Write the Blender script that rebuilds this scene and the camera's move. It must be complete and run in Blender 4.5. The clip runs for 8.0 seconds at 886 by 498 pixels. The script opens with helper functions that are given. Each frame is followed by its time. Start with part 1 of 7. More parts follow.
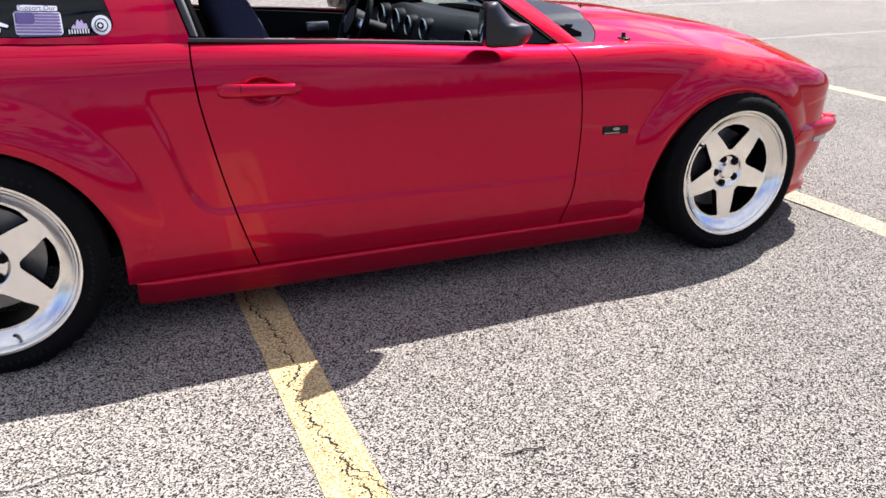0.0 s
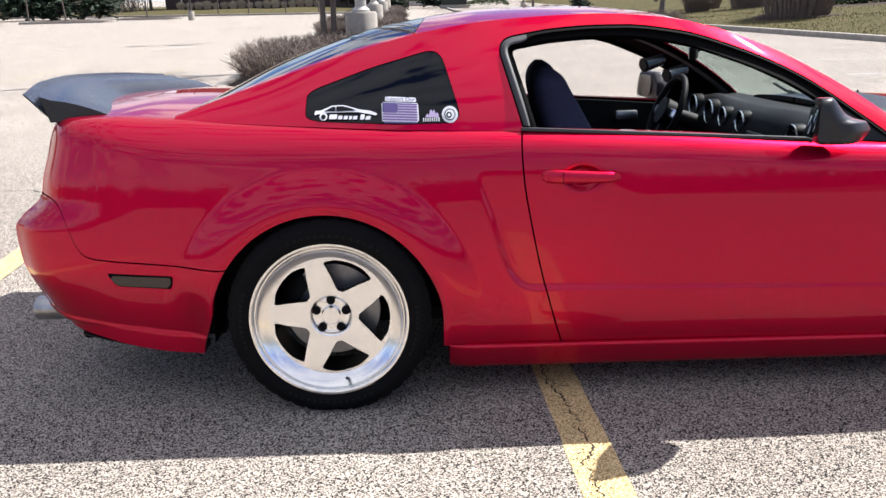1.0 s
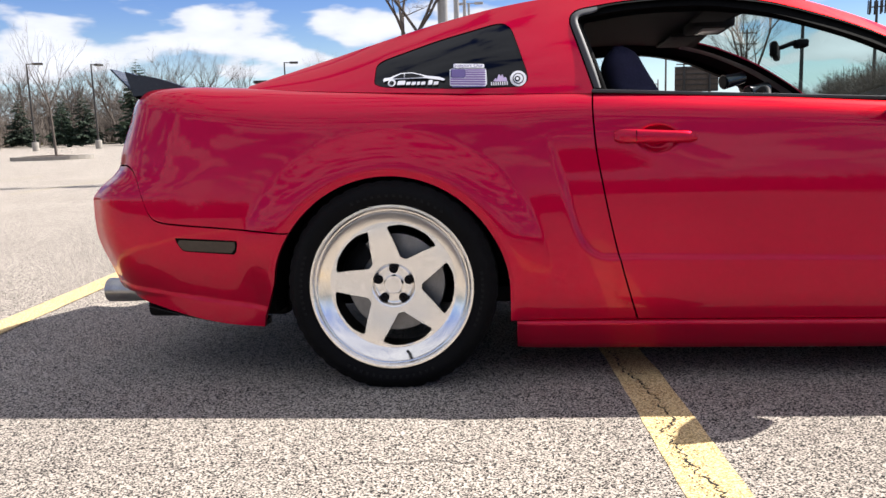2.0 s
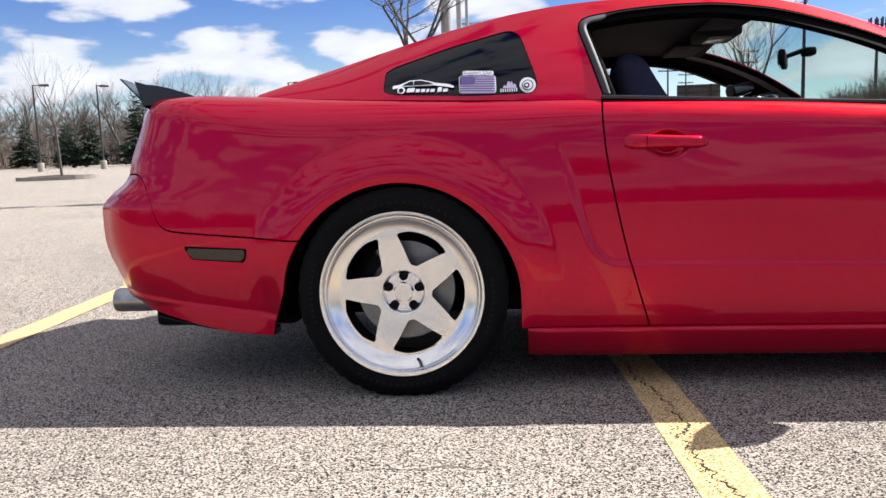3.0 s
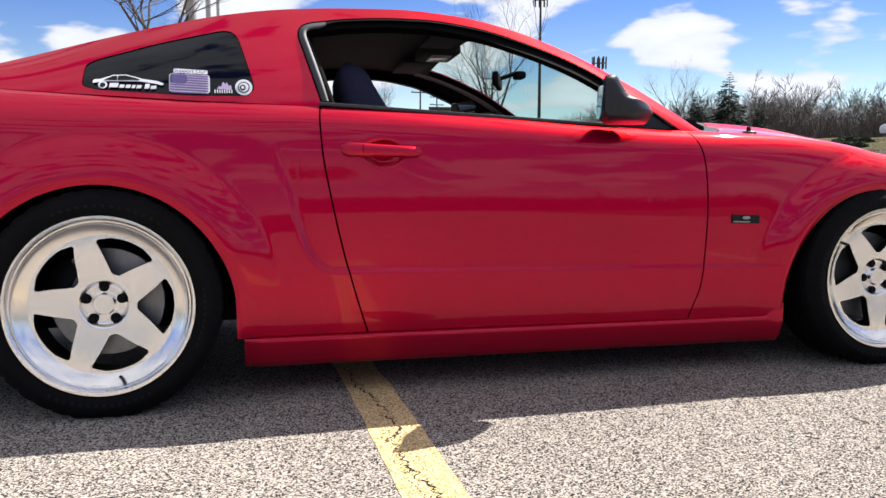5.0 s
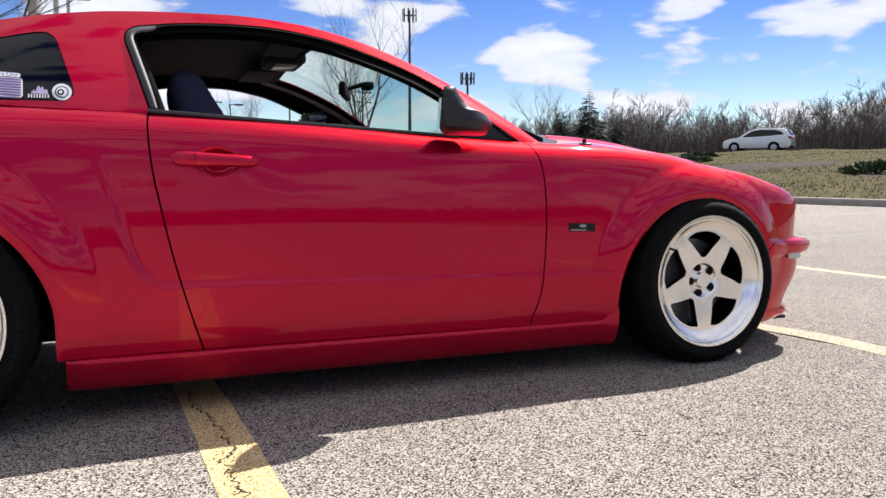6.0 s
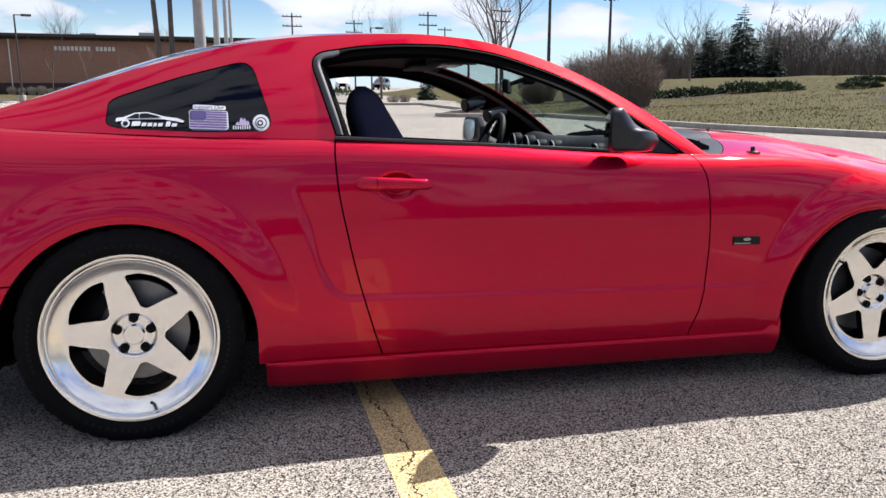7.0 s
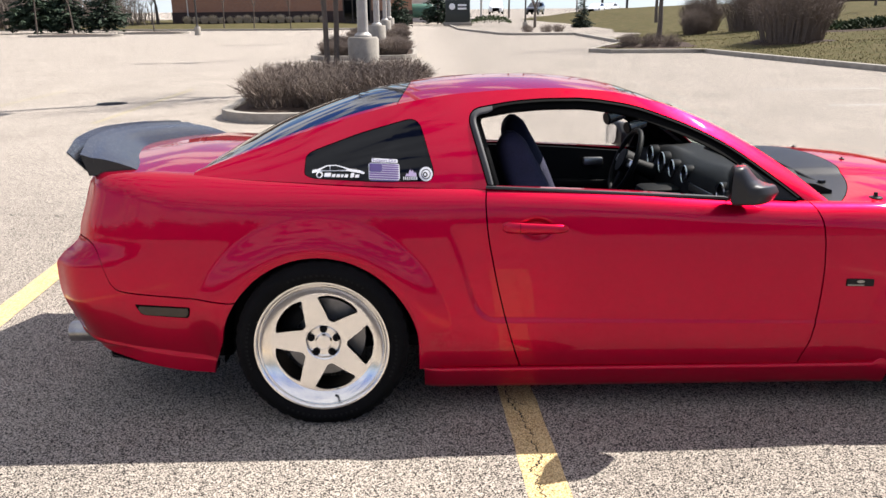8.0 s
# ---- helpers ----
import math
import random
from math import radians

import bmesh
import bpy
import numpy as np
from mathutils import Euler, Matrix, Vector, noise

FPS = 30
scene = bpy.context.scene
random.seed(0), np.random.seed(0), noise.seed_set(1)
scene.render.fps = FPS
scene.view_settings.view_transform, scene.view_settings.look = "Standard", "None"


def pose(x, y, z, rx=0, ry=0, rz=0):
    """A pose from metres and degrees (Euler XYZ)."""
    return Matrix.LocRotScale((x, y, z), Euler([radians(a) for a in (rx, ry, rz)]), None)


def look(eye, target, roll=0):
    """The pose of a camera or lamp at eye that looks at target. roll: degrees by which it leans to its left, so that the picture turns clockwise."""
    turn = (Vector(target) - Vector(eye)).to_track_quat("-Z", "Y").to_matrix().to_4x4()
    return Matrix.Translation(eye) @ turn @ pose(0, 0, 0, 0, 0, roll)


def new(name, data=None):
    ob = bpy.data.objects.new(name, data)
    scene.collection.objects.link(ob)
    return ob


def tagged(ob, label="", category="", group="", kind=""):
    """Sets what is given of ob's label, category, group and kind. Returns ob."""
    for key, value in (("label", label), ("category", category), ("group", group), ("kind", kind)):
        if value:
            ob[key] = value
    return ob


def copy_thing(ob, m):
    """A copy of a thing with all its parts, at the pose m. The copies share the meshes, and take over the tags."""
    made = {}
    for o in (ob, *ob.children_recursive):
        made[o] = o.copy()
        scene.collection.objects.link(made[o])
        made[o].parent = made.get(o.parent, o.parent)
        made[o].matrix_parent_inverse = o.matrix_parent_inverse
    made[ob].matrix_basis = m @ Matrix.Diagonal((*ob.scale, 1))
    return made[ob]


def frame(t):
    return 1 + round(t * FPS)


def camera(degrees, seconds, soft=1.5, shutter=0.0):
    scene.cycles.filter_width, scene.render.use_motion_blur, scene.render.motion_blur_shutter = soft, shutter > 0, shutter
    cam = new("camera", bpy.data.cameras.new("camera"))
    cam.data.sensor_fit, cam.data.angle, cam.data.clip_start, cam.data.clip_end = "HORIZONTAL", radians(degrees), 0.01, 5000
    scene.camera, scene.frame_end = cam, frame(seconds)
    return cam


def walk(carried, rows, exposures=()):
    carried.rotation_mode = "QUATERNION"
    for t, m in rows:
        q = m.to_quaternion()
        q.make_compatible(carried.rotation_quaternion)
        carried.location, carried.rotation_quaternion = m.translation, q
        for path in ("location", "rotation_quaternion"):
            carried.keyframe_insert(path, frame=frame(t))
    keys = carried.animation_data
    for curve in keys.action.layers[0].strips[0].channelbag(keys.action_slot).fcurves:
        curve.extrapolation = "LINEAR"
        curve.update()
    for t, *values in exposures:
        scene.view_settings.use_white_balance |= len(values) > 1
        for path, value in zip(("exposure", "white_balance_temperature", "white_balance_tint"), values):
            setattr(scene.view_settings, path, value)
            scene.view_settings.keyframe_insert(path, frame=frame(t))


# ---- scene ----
cam = camera(59.2, 8.0)
PATH = [
    (0, (0.478, -2.398, 1.331), (1.163, -0.702, 0.521), 0.6),
    (0.2, (0.368, -2.421, 1.342), (0.917, -0.672, 0.543), 0.3),
    (0.5, (0.326, -2.465, 1.418), (0.628, -0.628, 0.662), -0.3),
    (1, (0.335, -2.450, 1.378), (0.376, -0.535, 0.752), -1.3),
    (1.5, (0.397, -2.461, 1.074), (0.309, -0.512, 0.632), -1.9),
    (2, (0.379, -2.476, 0.853), (0.213, -0.508, 0.539), -1.9),
    (3.5, (0.354, -2.469, 0.81), (0.184, -0.494, 0.548), -2.3),
    (4, (0.356, -2.466, 0.8), (0.254, -0.485, 0.546), -2.1),
    (4.5, (0.391, -2.465, 0.778), (0.459, -0.48, 0.54), -1.4),
    (5, (0.484, -2.447, 0.783), (0.923, -0.511, 0.543), 0.0),
    (5.2, (0.531, -2.45, 0.775), (1.11, -0.549, 0.548), 0.4),
    (6.3, (0.591, -2.456, 0.772), (1.343, -0.614, 0.564), 0.1),
    (6.5, (0.545, -2.453, 0.8), (1.271, -0.606, 0.548), 0.2),
    (7, (0.46, -2.502, 1.11), (0.874, -0.588, 0.704), -0.0),
    (7.2, (0.458, -2.581, 1.314), (0.681, -0.648, 0.854), -0.0),
    (7.5, (0.443, -2.711, 1.515), (0.454, -0.783, 0.981), -0.4),
    (7.7, (0.429, -2.805, 1.575), (0.395, -0.886, 1.010), -0.3),
    (8, (0.428, -2.88, 1.62), (0.466, -0.969, 1.032), -0.6),
]
walk(cam, [(t, look(eye, target, roll)) for t, eye, target, roll in PATH], [(0, 1.41, 5850, 13), (0.5, 1.45, 5800, 13), (1, 1.58, 6050, 12), (2.0, 1.45, 6250, 12), (3.5, 1.38, 6200, 12), (5, 1.41, 6200, 12), (6.5, 1.30, 6100, 13), (7, 1.34, 6000, 11), (7.5, 1.40, 6350, 11), (8, 1.45, 6350, 12)])

# ---- light ----
SUN = Vector((0.74, 0.42, 1.0)).normalized()
sun_data = bpy.data.lights.new("sun", "SUN")
sun_data.energy, sun_data.angle, sun_data.color = 3.95, radians(0.55), (1.0, 0.94, 0.85)
sun = new("sun", sun_data)
sun.matrix_world = look(SUN * 50, (0, 0, 0))

world = bpy.data.worlds.new("sky")
scene.world = world
world.use_nodes = True
wn, wl = world.node_tree.nodes, world.node_tree.links
wn.clear()


def wnode(kind, operation="", sky_type="", interpolation_type="", data_type=""):
    n = wn.new(kind)
    if operation:
        n.operation = operation
    if sky_type:
        n.sky_type = sky_type
    if interpolation_type:
        n.interpolation_type = interpolation_type
    if data_type:
        n.data_type = data_type
    return n


def wmath(op, a, b=None):
    n = wnode("ShaderNodeMath", operation=op)
    for i, v in enumerate((a, b)):
        if v is None:
            continue
        if isinstance(v, (int, float)):
            n.inputs[i].default_value = v
        else:
            wl.new(v, n.inputs[i])
    return n.outputs[0]


sky = wnode("ShaderNodeTexSky", sky_type="NISHITA")
sky.sun_disc = False
sky.sun_elevation = math.asin(SUN.z)
sky.sun_rotation = math.atan2(SUN.x, SUN.y)
sky.air_density, sky.dust_density, sky.ozone_density = 1.0, 0.0, 1.5
coord = wnode("ShaderNodeTexCoord")
sep = wnode("ShaderNodeSeparateXYZ")
wl.new(coord.outputs["Generated"], sep.inputs[0])
lifted = wnode("ShaderNodeVectorMath", operation="MULTIPLY_ADD")
lifted.inputs[1].default_value, lifted.inputs[2].default_value = (1.0, 1.0, 3.0), (5.3, 2.6, 7.9)
wl.new(coord.outputs["Generated"], lifted.inputs[0])
puffs = wnode("ShaderNodeTexNoise")
puffs.inputs["Scale"].default_value, puffs.inputs["Detail"].default_value, puffs.inputs["Roughness"].default_value = 8.0, 5.0, 0.45
puffs.inputs["Distortion"].default_value = 0.1
wl.new(lifted.outputs[0], puffs.inputs["Vector"])
overhead = wnode("ShaderNodeMapRange", interpolation_type="SMOOTHSTEP")
overhead.inputs["From Min"].default_value, overhead.inputs["From Max"].default_value, overhead.inputs["To Max"].default_value = 0.30, 0.62, 0.12
wl.new(sep.outputs[2], overhead.inputs["Value"])
cover = wnode("ShaderNodeMapRange", interpolation_type="SMOOTHSTEP")
cover.inputs["From Min"].default_value, cover.inputs["From Max"].default_value = 0.488, 0.572
wl.new(wmath("ADD", puffs.outputs["Fac"], overhead.outputs[0]), cover.inputs["Value"])
up = wnode("ShaderNodeMapRange")
up.inputs["From Min"].default_value, up.inputs["From Max"].default_value = -0.01, 0.03
wl.new(sep.outputs[2], up.inputs["Value"])
amount = wmath("MULTIPLY", wmath("MULTIPLY", cover.outputs[0], up.outputs[0]), 0.92)
shade = wnode("ShaderNodeMapRange")
shade.inputs["From Min"].default_value, shade.inputs["From Max"].default_value = 0.50, 0.72
shade.inputs["To Min"].default_value, shade.inputs["To Max"].default_value = 0.82, 1.10
wl.new(puffs.outputs["Fac"], shade.inputs["Value"])
cloud = wnode("ShaderNodeVectorMath", operation="SCALE")
cloud.inputs[0].default_value = (4.6, 4.65, 4.8)
wl.new(shade.outputs[0], cloud.inputs["Scale"])
mix = wnode("ShaderNodeMix", data_type="RGBA")
wl.new(amount, mix.inputs["Factor"])
deep = wnode("ShaderNodeHueSaturation")
deep.inputs["Saturation"].default_value, deep.inputs["Value"].default_value = 1.42, 0.54
deep.inputs["Hue"].default_value = 0.528
wl.new(sky.outputs[0], deep.inputs["Color"])
low = wnode("ShaderNodeMapRange", interpolation_type="SMOOTHSTEP")
low.inputs["From Min"].default_value, low.inputs["From Max"].default_value = 0.0, 0.10
low.inputs["To Min"].default_value, low.inputs["To Max"].default_value = 0.70, 0.0
wl.new(sep.outputs[2], low.inputs["Value"])
haze = wnode("ShaderNodeMix", data_type="RGBA")
wl.new(low.outputs[0], haze.inputs["Factor"])
wl.new(deep.outputs[0], haze.inputs["A"])
haze.inputs["B"].default_value = (3.1, 3.9, 5.2, 1)
wl.new(haze.outputs["Result"], mix.inputs["A"])
wl.new(cloud.outputs[0], mix.inputs["B"])
glow = wnode("ShaderNodeBackground")
glow.inputs["Strength"].default_value = 0.085
wl.new(mix.outputs["Result"], glow.inputs["Color"])
wl.new(glow.outputs[0], wnode("ShaderNodeOutputWorld").inputs[0])

# ---- materials ----


def material(name, color, rough=0.5, metal=0.0, coat=0.0, vary=0.0, scale=8.0, color2=None, bump=0.0, bump_scale=200.0,
             each=0.0, spec=0.5, coat_rough=0.03, detail=6.0, alpha=None, transmission=0.0, emit=None, stretch=None, local=False):
    """A procedural material: two-scale colour variation, grain in the gloss and fine relief."""
    m = bpy.data.materials.new(name)
    m.use_nodes = True
    nt = m.node_tree
    bsdf = nt.nodes["Principled BSDF"]
    bsdf.inputs["Base Color"].default_value = (*color, 1)
    bsdf.inputs["Roughness"].default_value, bsdf.inputs["Metallic"].default_value = rough, metal
    bsdf.inputs["Coat Weight"].default_value, bsdf.inputs["Coat Roughness"].default_value = coat, coat_rough
    bsdf.inputs["Specular IOR Level"].default_value = spec
    bsdf.inputs["Transmission Weight"].default_value = transmission
    if emit:
        bsdf.inputs["Emission Color"].default_value, bsdf.inputs["Emission Strength"].default_value = (*emit[0], 1), emit[1]
    place = nt.nodes.new("ShaderNodeTexCoord").outputs["Object"] if local else nt.nodes.new("ShaderNodeNewGeometry").outputs["Position"]
    if stretch:
        mp = nt.nodes.new("ShaderNodeMapping")
        mp.inputs["Scale"].default_value = stretch
        nt.links.new(place, mp.inputs["Vector"])
        place = mp.outputs[0]
    if vary or color2:
        big, fine = nt.nodes.new("ShaderNodeTexNoise"), nt.nodes.new("ShaderNodeTexNoise")
        big.inputs["Scale"].default_value, big.inputs["Detail"].default_value = scale, detail
        fine.inputs["Scale"].default_value, fine.inputs["Detail"].default_value = scale * 14, 3
        for n in (big, fine):
            nt.links.new(place, n.inputs["Vector"])
        add = nt.nodes.new("ShaderNodeMath")
        add.operation = "ADD"
        nt.links.new(big.outputs["Fac"], add.inputs[0])
        nt.links.new(fine.outputs["Fac"], add.inputs[1])
        ramp = nt.nodes.new("ShaderNodeMapRange")
        ramp.inputs["From Min"].default_value, ramp.inputs["From Max"].default_value = 0.75, 1.25
        nt.links.new(add.outputs[0], ramp.inputs["Value"])
        mixer = nt.nodes.new("ShaderNodeMix")
        mixer.data_type = "RGBA"
        other = color2 or tuple(c * (1 - vary) for c in color)
        mixer.inputs["A"].default_value, mixer.inputs["B"].default_value = (*color, 1), (*other, 1)
        nt.links.new(ramp.outputs[0], mixer.inputs["Factor"])
        out = mixer.outputs["Result"]
        if each:
            info = nt.nodes.new("ShaderNodeObjectInfo")
            hsv = nt.nodes.new("ShaderNodeHueSaturation")
            span = nt.nodes.new("ShaderNodeMapRange")
            span.inputs["To Min"].default_value, span.inputs["To Max"].default_value = 1 - each, 1 + each
            nt.links.new(info.outputs["Random"], span.inputs["Value"])
            nt.links.new(span.outputs[0], hsv.inputs["Value"])
            nt.links.new(out, hsv.inputs["Color"])
            out = hsv.outputs[0]
        nt.links.new(out, bsdf.inputs["Base Color"])
        rr = nt.nodes.new("ShaderNodeMapRange")
        rr.inputs["To Min"].default_value, rr.inputs["To Max"].default_value = max(0.02, rough * 0.85), min(1, rough * 1.15)
        nt.links.new(fine.outputs["Fac"], rr.inputs["Value"])
        nt.links.new(rr.outputs[0], bsdf.inputs["Roughness"])
    if bump:
        grain = nt.nodes.new("ShaderNodeTexNoise")
        grain.inputs["Scale"].default_value, grain.inputs["Detail"].default_value = bump_scale, 4
        nt.links.new(place, grain.inputs["Vector"])
        bp = nt.nodes.new("ShaderNodeBump")
        bp.inputs["Strength"].default_value, bp.inputs["Distance"].default_value = min(1, bump), 0.02
        nt.links.new(grain.outputs["Fac"], bp.inputs["Height"])
        nt.links.new(bp.outputs[0], bsdf.inputs["Normal"])
    return m


PAINT = material("red_paint", (0.51, 0.0012, 0.035), 0.40, 0.78, 1.0, vary=0.05, scale=3.0, coat_rough=0.032, spec=0.05)
PAINT.node_tree.nodes["Principled BSDF"].inputs["Coat IOR"].default_value = 1.35
PAINT.node_tree.nodes["Principled BSDF"].inputs["Specular Tint"].default_value = (0.66, 0.03, 0.025, 1)
BLACK_PLASTIC = material("black_plastic", (0.008, 0.008, 0.009), 0.42, spec=0.25, vary=0.3, scale=30, bump=0.1, bump_scale=900)
RUBBER = material("rubber_trim", (0.004, 0.004, 0.004), 0.8, spec=0.05, vary=0.3, scale=20)
GREY_TRIM = material("grey_weatherstrip", (0.050, 0.050, 0.054), 0.60, spec=0.4, vary=0.2, scale=20)
TYRE_MARK = material("tyre_lettering", (0.008, 0.008, 0.008), 0.7, vary=0.2, scale=30, spec=0.15)
TYRE = material("tyre_rubber", (0.005, 0.005, 0.0054), 0.75, spec=0.1, vary=0.35, scale=15, bump=0.15, bump_scale=500)
SILVER = material("machined_silver", (0.97, 0.945, 0.905), 0.25, 1.0, vary=0.06, scale=40)
POLISHED = material("polished_lip", (0.95, 0.915, 0.855), 0.21, 1.0, vary=0.03, scale=20)
DISC_STEEL = material("disc_steel", (0.30, 0.29, 0.28), 0.4, 0.8, vary=0.3, scale=25)
STEEL = material("steel", (0.45, 0.44, 0.43), 0.32, 1.0, vary=0.3, scale=25)
DARK_METAL = material("dark_metal", (0.006, 0.006, 0.0065), 0.5, 0.3, spec=0.12, vary=0.3, scale=30)
MIRROR_SHELL = material("satin_mirror_shell", (0.020, 0.020, 0.022), 0.40, spec=0.35, vary=0.15, scale=30)
SPOILER_BLACK = material("satin_black", (0.016, 0.017, 0.02), 0.26, vary=0.15, scale=12)
SMOKED = material("smoked_glass", (0.003, 0.0035, 0.005), 0.03, spec=0.3, vary=0.1, scale=4)
LENS = material("smoked_lens", (0.05, 0.035, 0.025), 0.12, vary=0.2, scale=60)
CABIN = material("cabin_plastic", (0.0045, 0.0045, 0.005), 0.6, spec=0.14, vary=0.3, scale=25, bump=0.12, bump_scale=700)
HEADLINER = material("headliner_cloth", (0.013, 0.013, 0.014), 0.9, vary=0.25, scale=30, bump=0.2, bump_scale=900)
SEAT_CLOTH = material("navy_seat_cover", (0.012, 0.012, 0.045), 0.85, vary=0.35, scale=14, bump=0.3, bump_scale=500)
WHITE_VINYL = material("white_vinyl", (0.80, 0.80, 0.82), 0.4, vary=0.05, scale=60)
PURPLE_VINYL = material("violet_vinyl", (0.10, 0.07, 0.22), 0.4, vary=0.1, scale=60)
STRIPE_VINYL = material("stripe_vinyl", (0.20, 0.11, 0.32), 0.4, vary=0.1, scale=60)
LILAC_VINYL = material("lilac_vinyl", (0.52, 0.42, 0.62), 0.4, vary=0.1, scale=60)


def clear_glass(name, tint=(0.93, 0.96, 0.95)):
    m = bpy.data.materials.new(name)
    m.use_nodes = True
    nt = m.node_tree
    nt.nodes.clear()
    see, gloss, blend = nt.nodes.new("ShaderNodeBsdfTransparent"), nt.nodes.new("ShaderNodeBsdfGlossy"), nt.nodes.new("ShaderNodeMixShader")
    see.inputs[0].default_value = (*tint, 1)
    gloss.inputs["Roughness"].default_value = 0.01
    fr = nt.nodes.new("ShaderNodeFresnel")
    fr.inputs["IOR"].default_value = 1.5
    nt.links.new(fr.outputs[0], blend.inputs[0])
    nt.links.new(see.outputs[0], blend.inputs[1])
    nt.links.new(gloss.outputs[0], blend.inputs[2])
    nt.links.new(blend.outputs[0], nt.nodes.new("ShaderNodeOutputMaterial").inputs[0])
    return m


GLASS = clear_glass("clear_glass", (0.68, 0.84, 0.80))


def ground_material(name, dark, light, pale, grain, patch=0.13, painted_light=False):
    """Aggregate: stones of mixed grey at grain size, over broad stains."""
    m = bpy.data.materials.new(name)
    m.use_nodes = True
    nt = m.node_tree
    bsdf = nt.nodes["Principled BSDF"]
    bsdf.inputs["Roughness"].default_value, bsdf.inputs["Specular IOR Level"].default_value = 0.92, 0.25
    place = nt.nodes.new("ShaderNodeNewGeometry").outputs["Position"]
    cells = nt.nodes.new("ShaderNodeTexVoronoi")
    cells.inputs["Scale"].default_value = grain
    nt.links.new(place, cells.inputs["Vector"])
    sp = nt.nodes.new("ShaderNodeSeparateColor")
    nt.links.new(cells.outputs["Color"], sp.inputs[0])
    ramp = nt.nodes.new("ShaderNodeValToRGB")
    e = ramp.color_ramp.elements
    e[0].position, e[0].color = 0.33, (*dark, 1)
    e[1].position, e[1].color = 0.97, (*pale, 1)
    for at_, k in ((0.44, 0.70), (0.60, 1.12)):
        mid = e.new(at_)
        mid.color = (*(c * k for c in light), 1)
    nt.links.new(sp.outputs[0], ramp.inputs[0])
    stain, fine = nt.nodes.new("ShaderNodeTexNoise"), nt.nodes.new("ShaderNodeTexNoise")
    stain.inputs["Scale"].default_value, stain.inputs["Detail"].default_value = 0.7, 8
    fine.inputs["Scale"].default_value, fine.inputs["Detail"].default_value = grain * 0.35, 4
    nt.links.new(place, stain.inputs["Vector"])
    nt.links.new(place, fine.inputs["Vector"])
    span = nt.nodes.new("ShaderNodeMapRange")
    span.inputs["From Min"].default_value, span.inputs["From Max"].default_value = 0.3, 0.7
    span.inputs["To Min"].default_value, span.inputs["To Max"].default_value = 1 - patch, 1 + patch * 0.5
    nt.links.new(stain.outputs["Fac"], span.inputs["Value"])
    hsv = nt.nodes.new("ShaderNodeHueSaturation")
    nt.links.new(ramp.outputs[0], hsv.inputs["Color"])
    nt.links.new(span.outputs[0], hsv.inputs["Value"])
    if painted_light:
        # view-angle light put into the colour: dimmer sunward at the car's nose, paler in the lane behind
        across, sunward_shade, times = nt.nodes.new("ShaderNodeSeparateXYZ"), nt.nodes.new("ShaderNodeMapRange"), nt.nodes.new("ShaderNodeMath")
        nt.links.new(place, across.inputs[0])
        sunward_shade.interpolation_type, times.operation = "SMOOTHSTEP", "MULTIPLY"
        sunward_shade.inputs["From Min"].default_value, sunward_shade.inputs["From Max"].default_value = 0.2, 2.4
        sunward_shade.inputs["To Min"].default_value, sunward_shade.inputs["To Max"].default_value = 1.0, 0.82
        nt.links.new(across.outputs[0], sunward_shade.inputs["Value"])
        # the far lane's grazing-angle brightness, also set in the colour
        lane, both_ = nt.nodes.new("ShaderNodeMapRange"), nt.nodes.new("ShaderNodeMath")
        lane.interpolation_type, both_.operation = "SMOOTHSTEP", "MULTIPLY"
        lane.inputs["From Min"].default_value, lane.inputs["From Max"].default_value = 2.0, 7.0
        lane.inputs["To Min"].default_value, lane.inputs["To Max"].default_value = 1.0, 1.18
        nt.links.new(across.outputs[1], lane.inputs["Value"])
        nt.links.new(sunward_shade.outputs[0], both_.inputs[0])
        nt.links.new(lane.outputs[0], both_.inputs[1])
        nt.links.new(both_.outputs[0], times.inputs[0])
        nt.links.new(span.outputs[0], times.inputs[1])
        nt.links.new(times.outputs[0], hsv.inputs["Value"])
    nt.links.new(hsv.outputs[0], bsdf.inputs["Base Color"])
    h = nt.nodes.new("ShaderNodeMath")
    h.operation = "SUBTRACT"
    nt.links.new(fine.outputs["Fac"], h.inputs[0])
    nt.links.new(cells.outputs["Distance"], h.inputs[1])
    bp = nt.nodes.new("ShaderNodeBump")
    bp.inputs["Strength"].default_value, bp.inputs["Distance"].default_value = 0.38, 0.003
    nt.links.new(h.outputs[0], bp.inputs["Height"])
    nt.links.new(bp.outputs[0], bsdf.inputs["Normal"])
    return m


ASPHALT = ground_material("weathered_asphalt", (0.014, 0.013, 0.0125), (0.30, 0.264, 0.224), (0.53, 0.467, 0.397), 265, painted_light=True)
YELLOW = ground_material("worn_yellow_paint", (0.34, 0.23, 0.10), (0.66, 0.49, 0.23), (0.74, 0.59, 0.33), 260)
FAINT_YELLOW = ground_material("faded_yellow_paint", (0.10, 0.09, 0.06), (0.36, 0.31, 0.20), (0.52, 0.46, 0.34), 150)
WHITE_LINE = ground_material("worn_white_paint", (0.16, 0.155, 0.145), (0.38, 0.37, 0.345), (0.46, 0.45, 0.42), 130)
BEIGE_LINE = ground_material("faded_cream_paint", (0.20, 0.17, 0.12), (0.50, 0.43, 0.30), (0.60, 0.52, 0.38), 240)
CRACK = material("crack_filler", (0.012, 0.011, 0.01), 0.95, vary=0.3, scale=60)
CONCRETE = material("concrete", (0.34, 0.31, 0.265), 0.9, vary=0.35, scale=5, bump=0.3, bump_scale=60)

# ---- mesh helpers ----


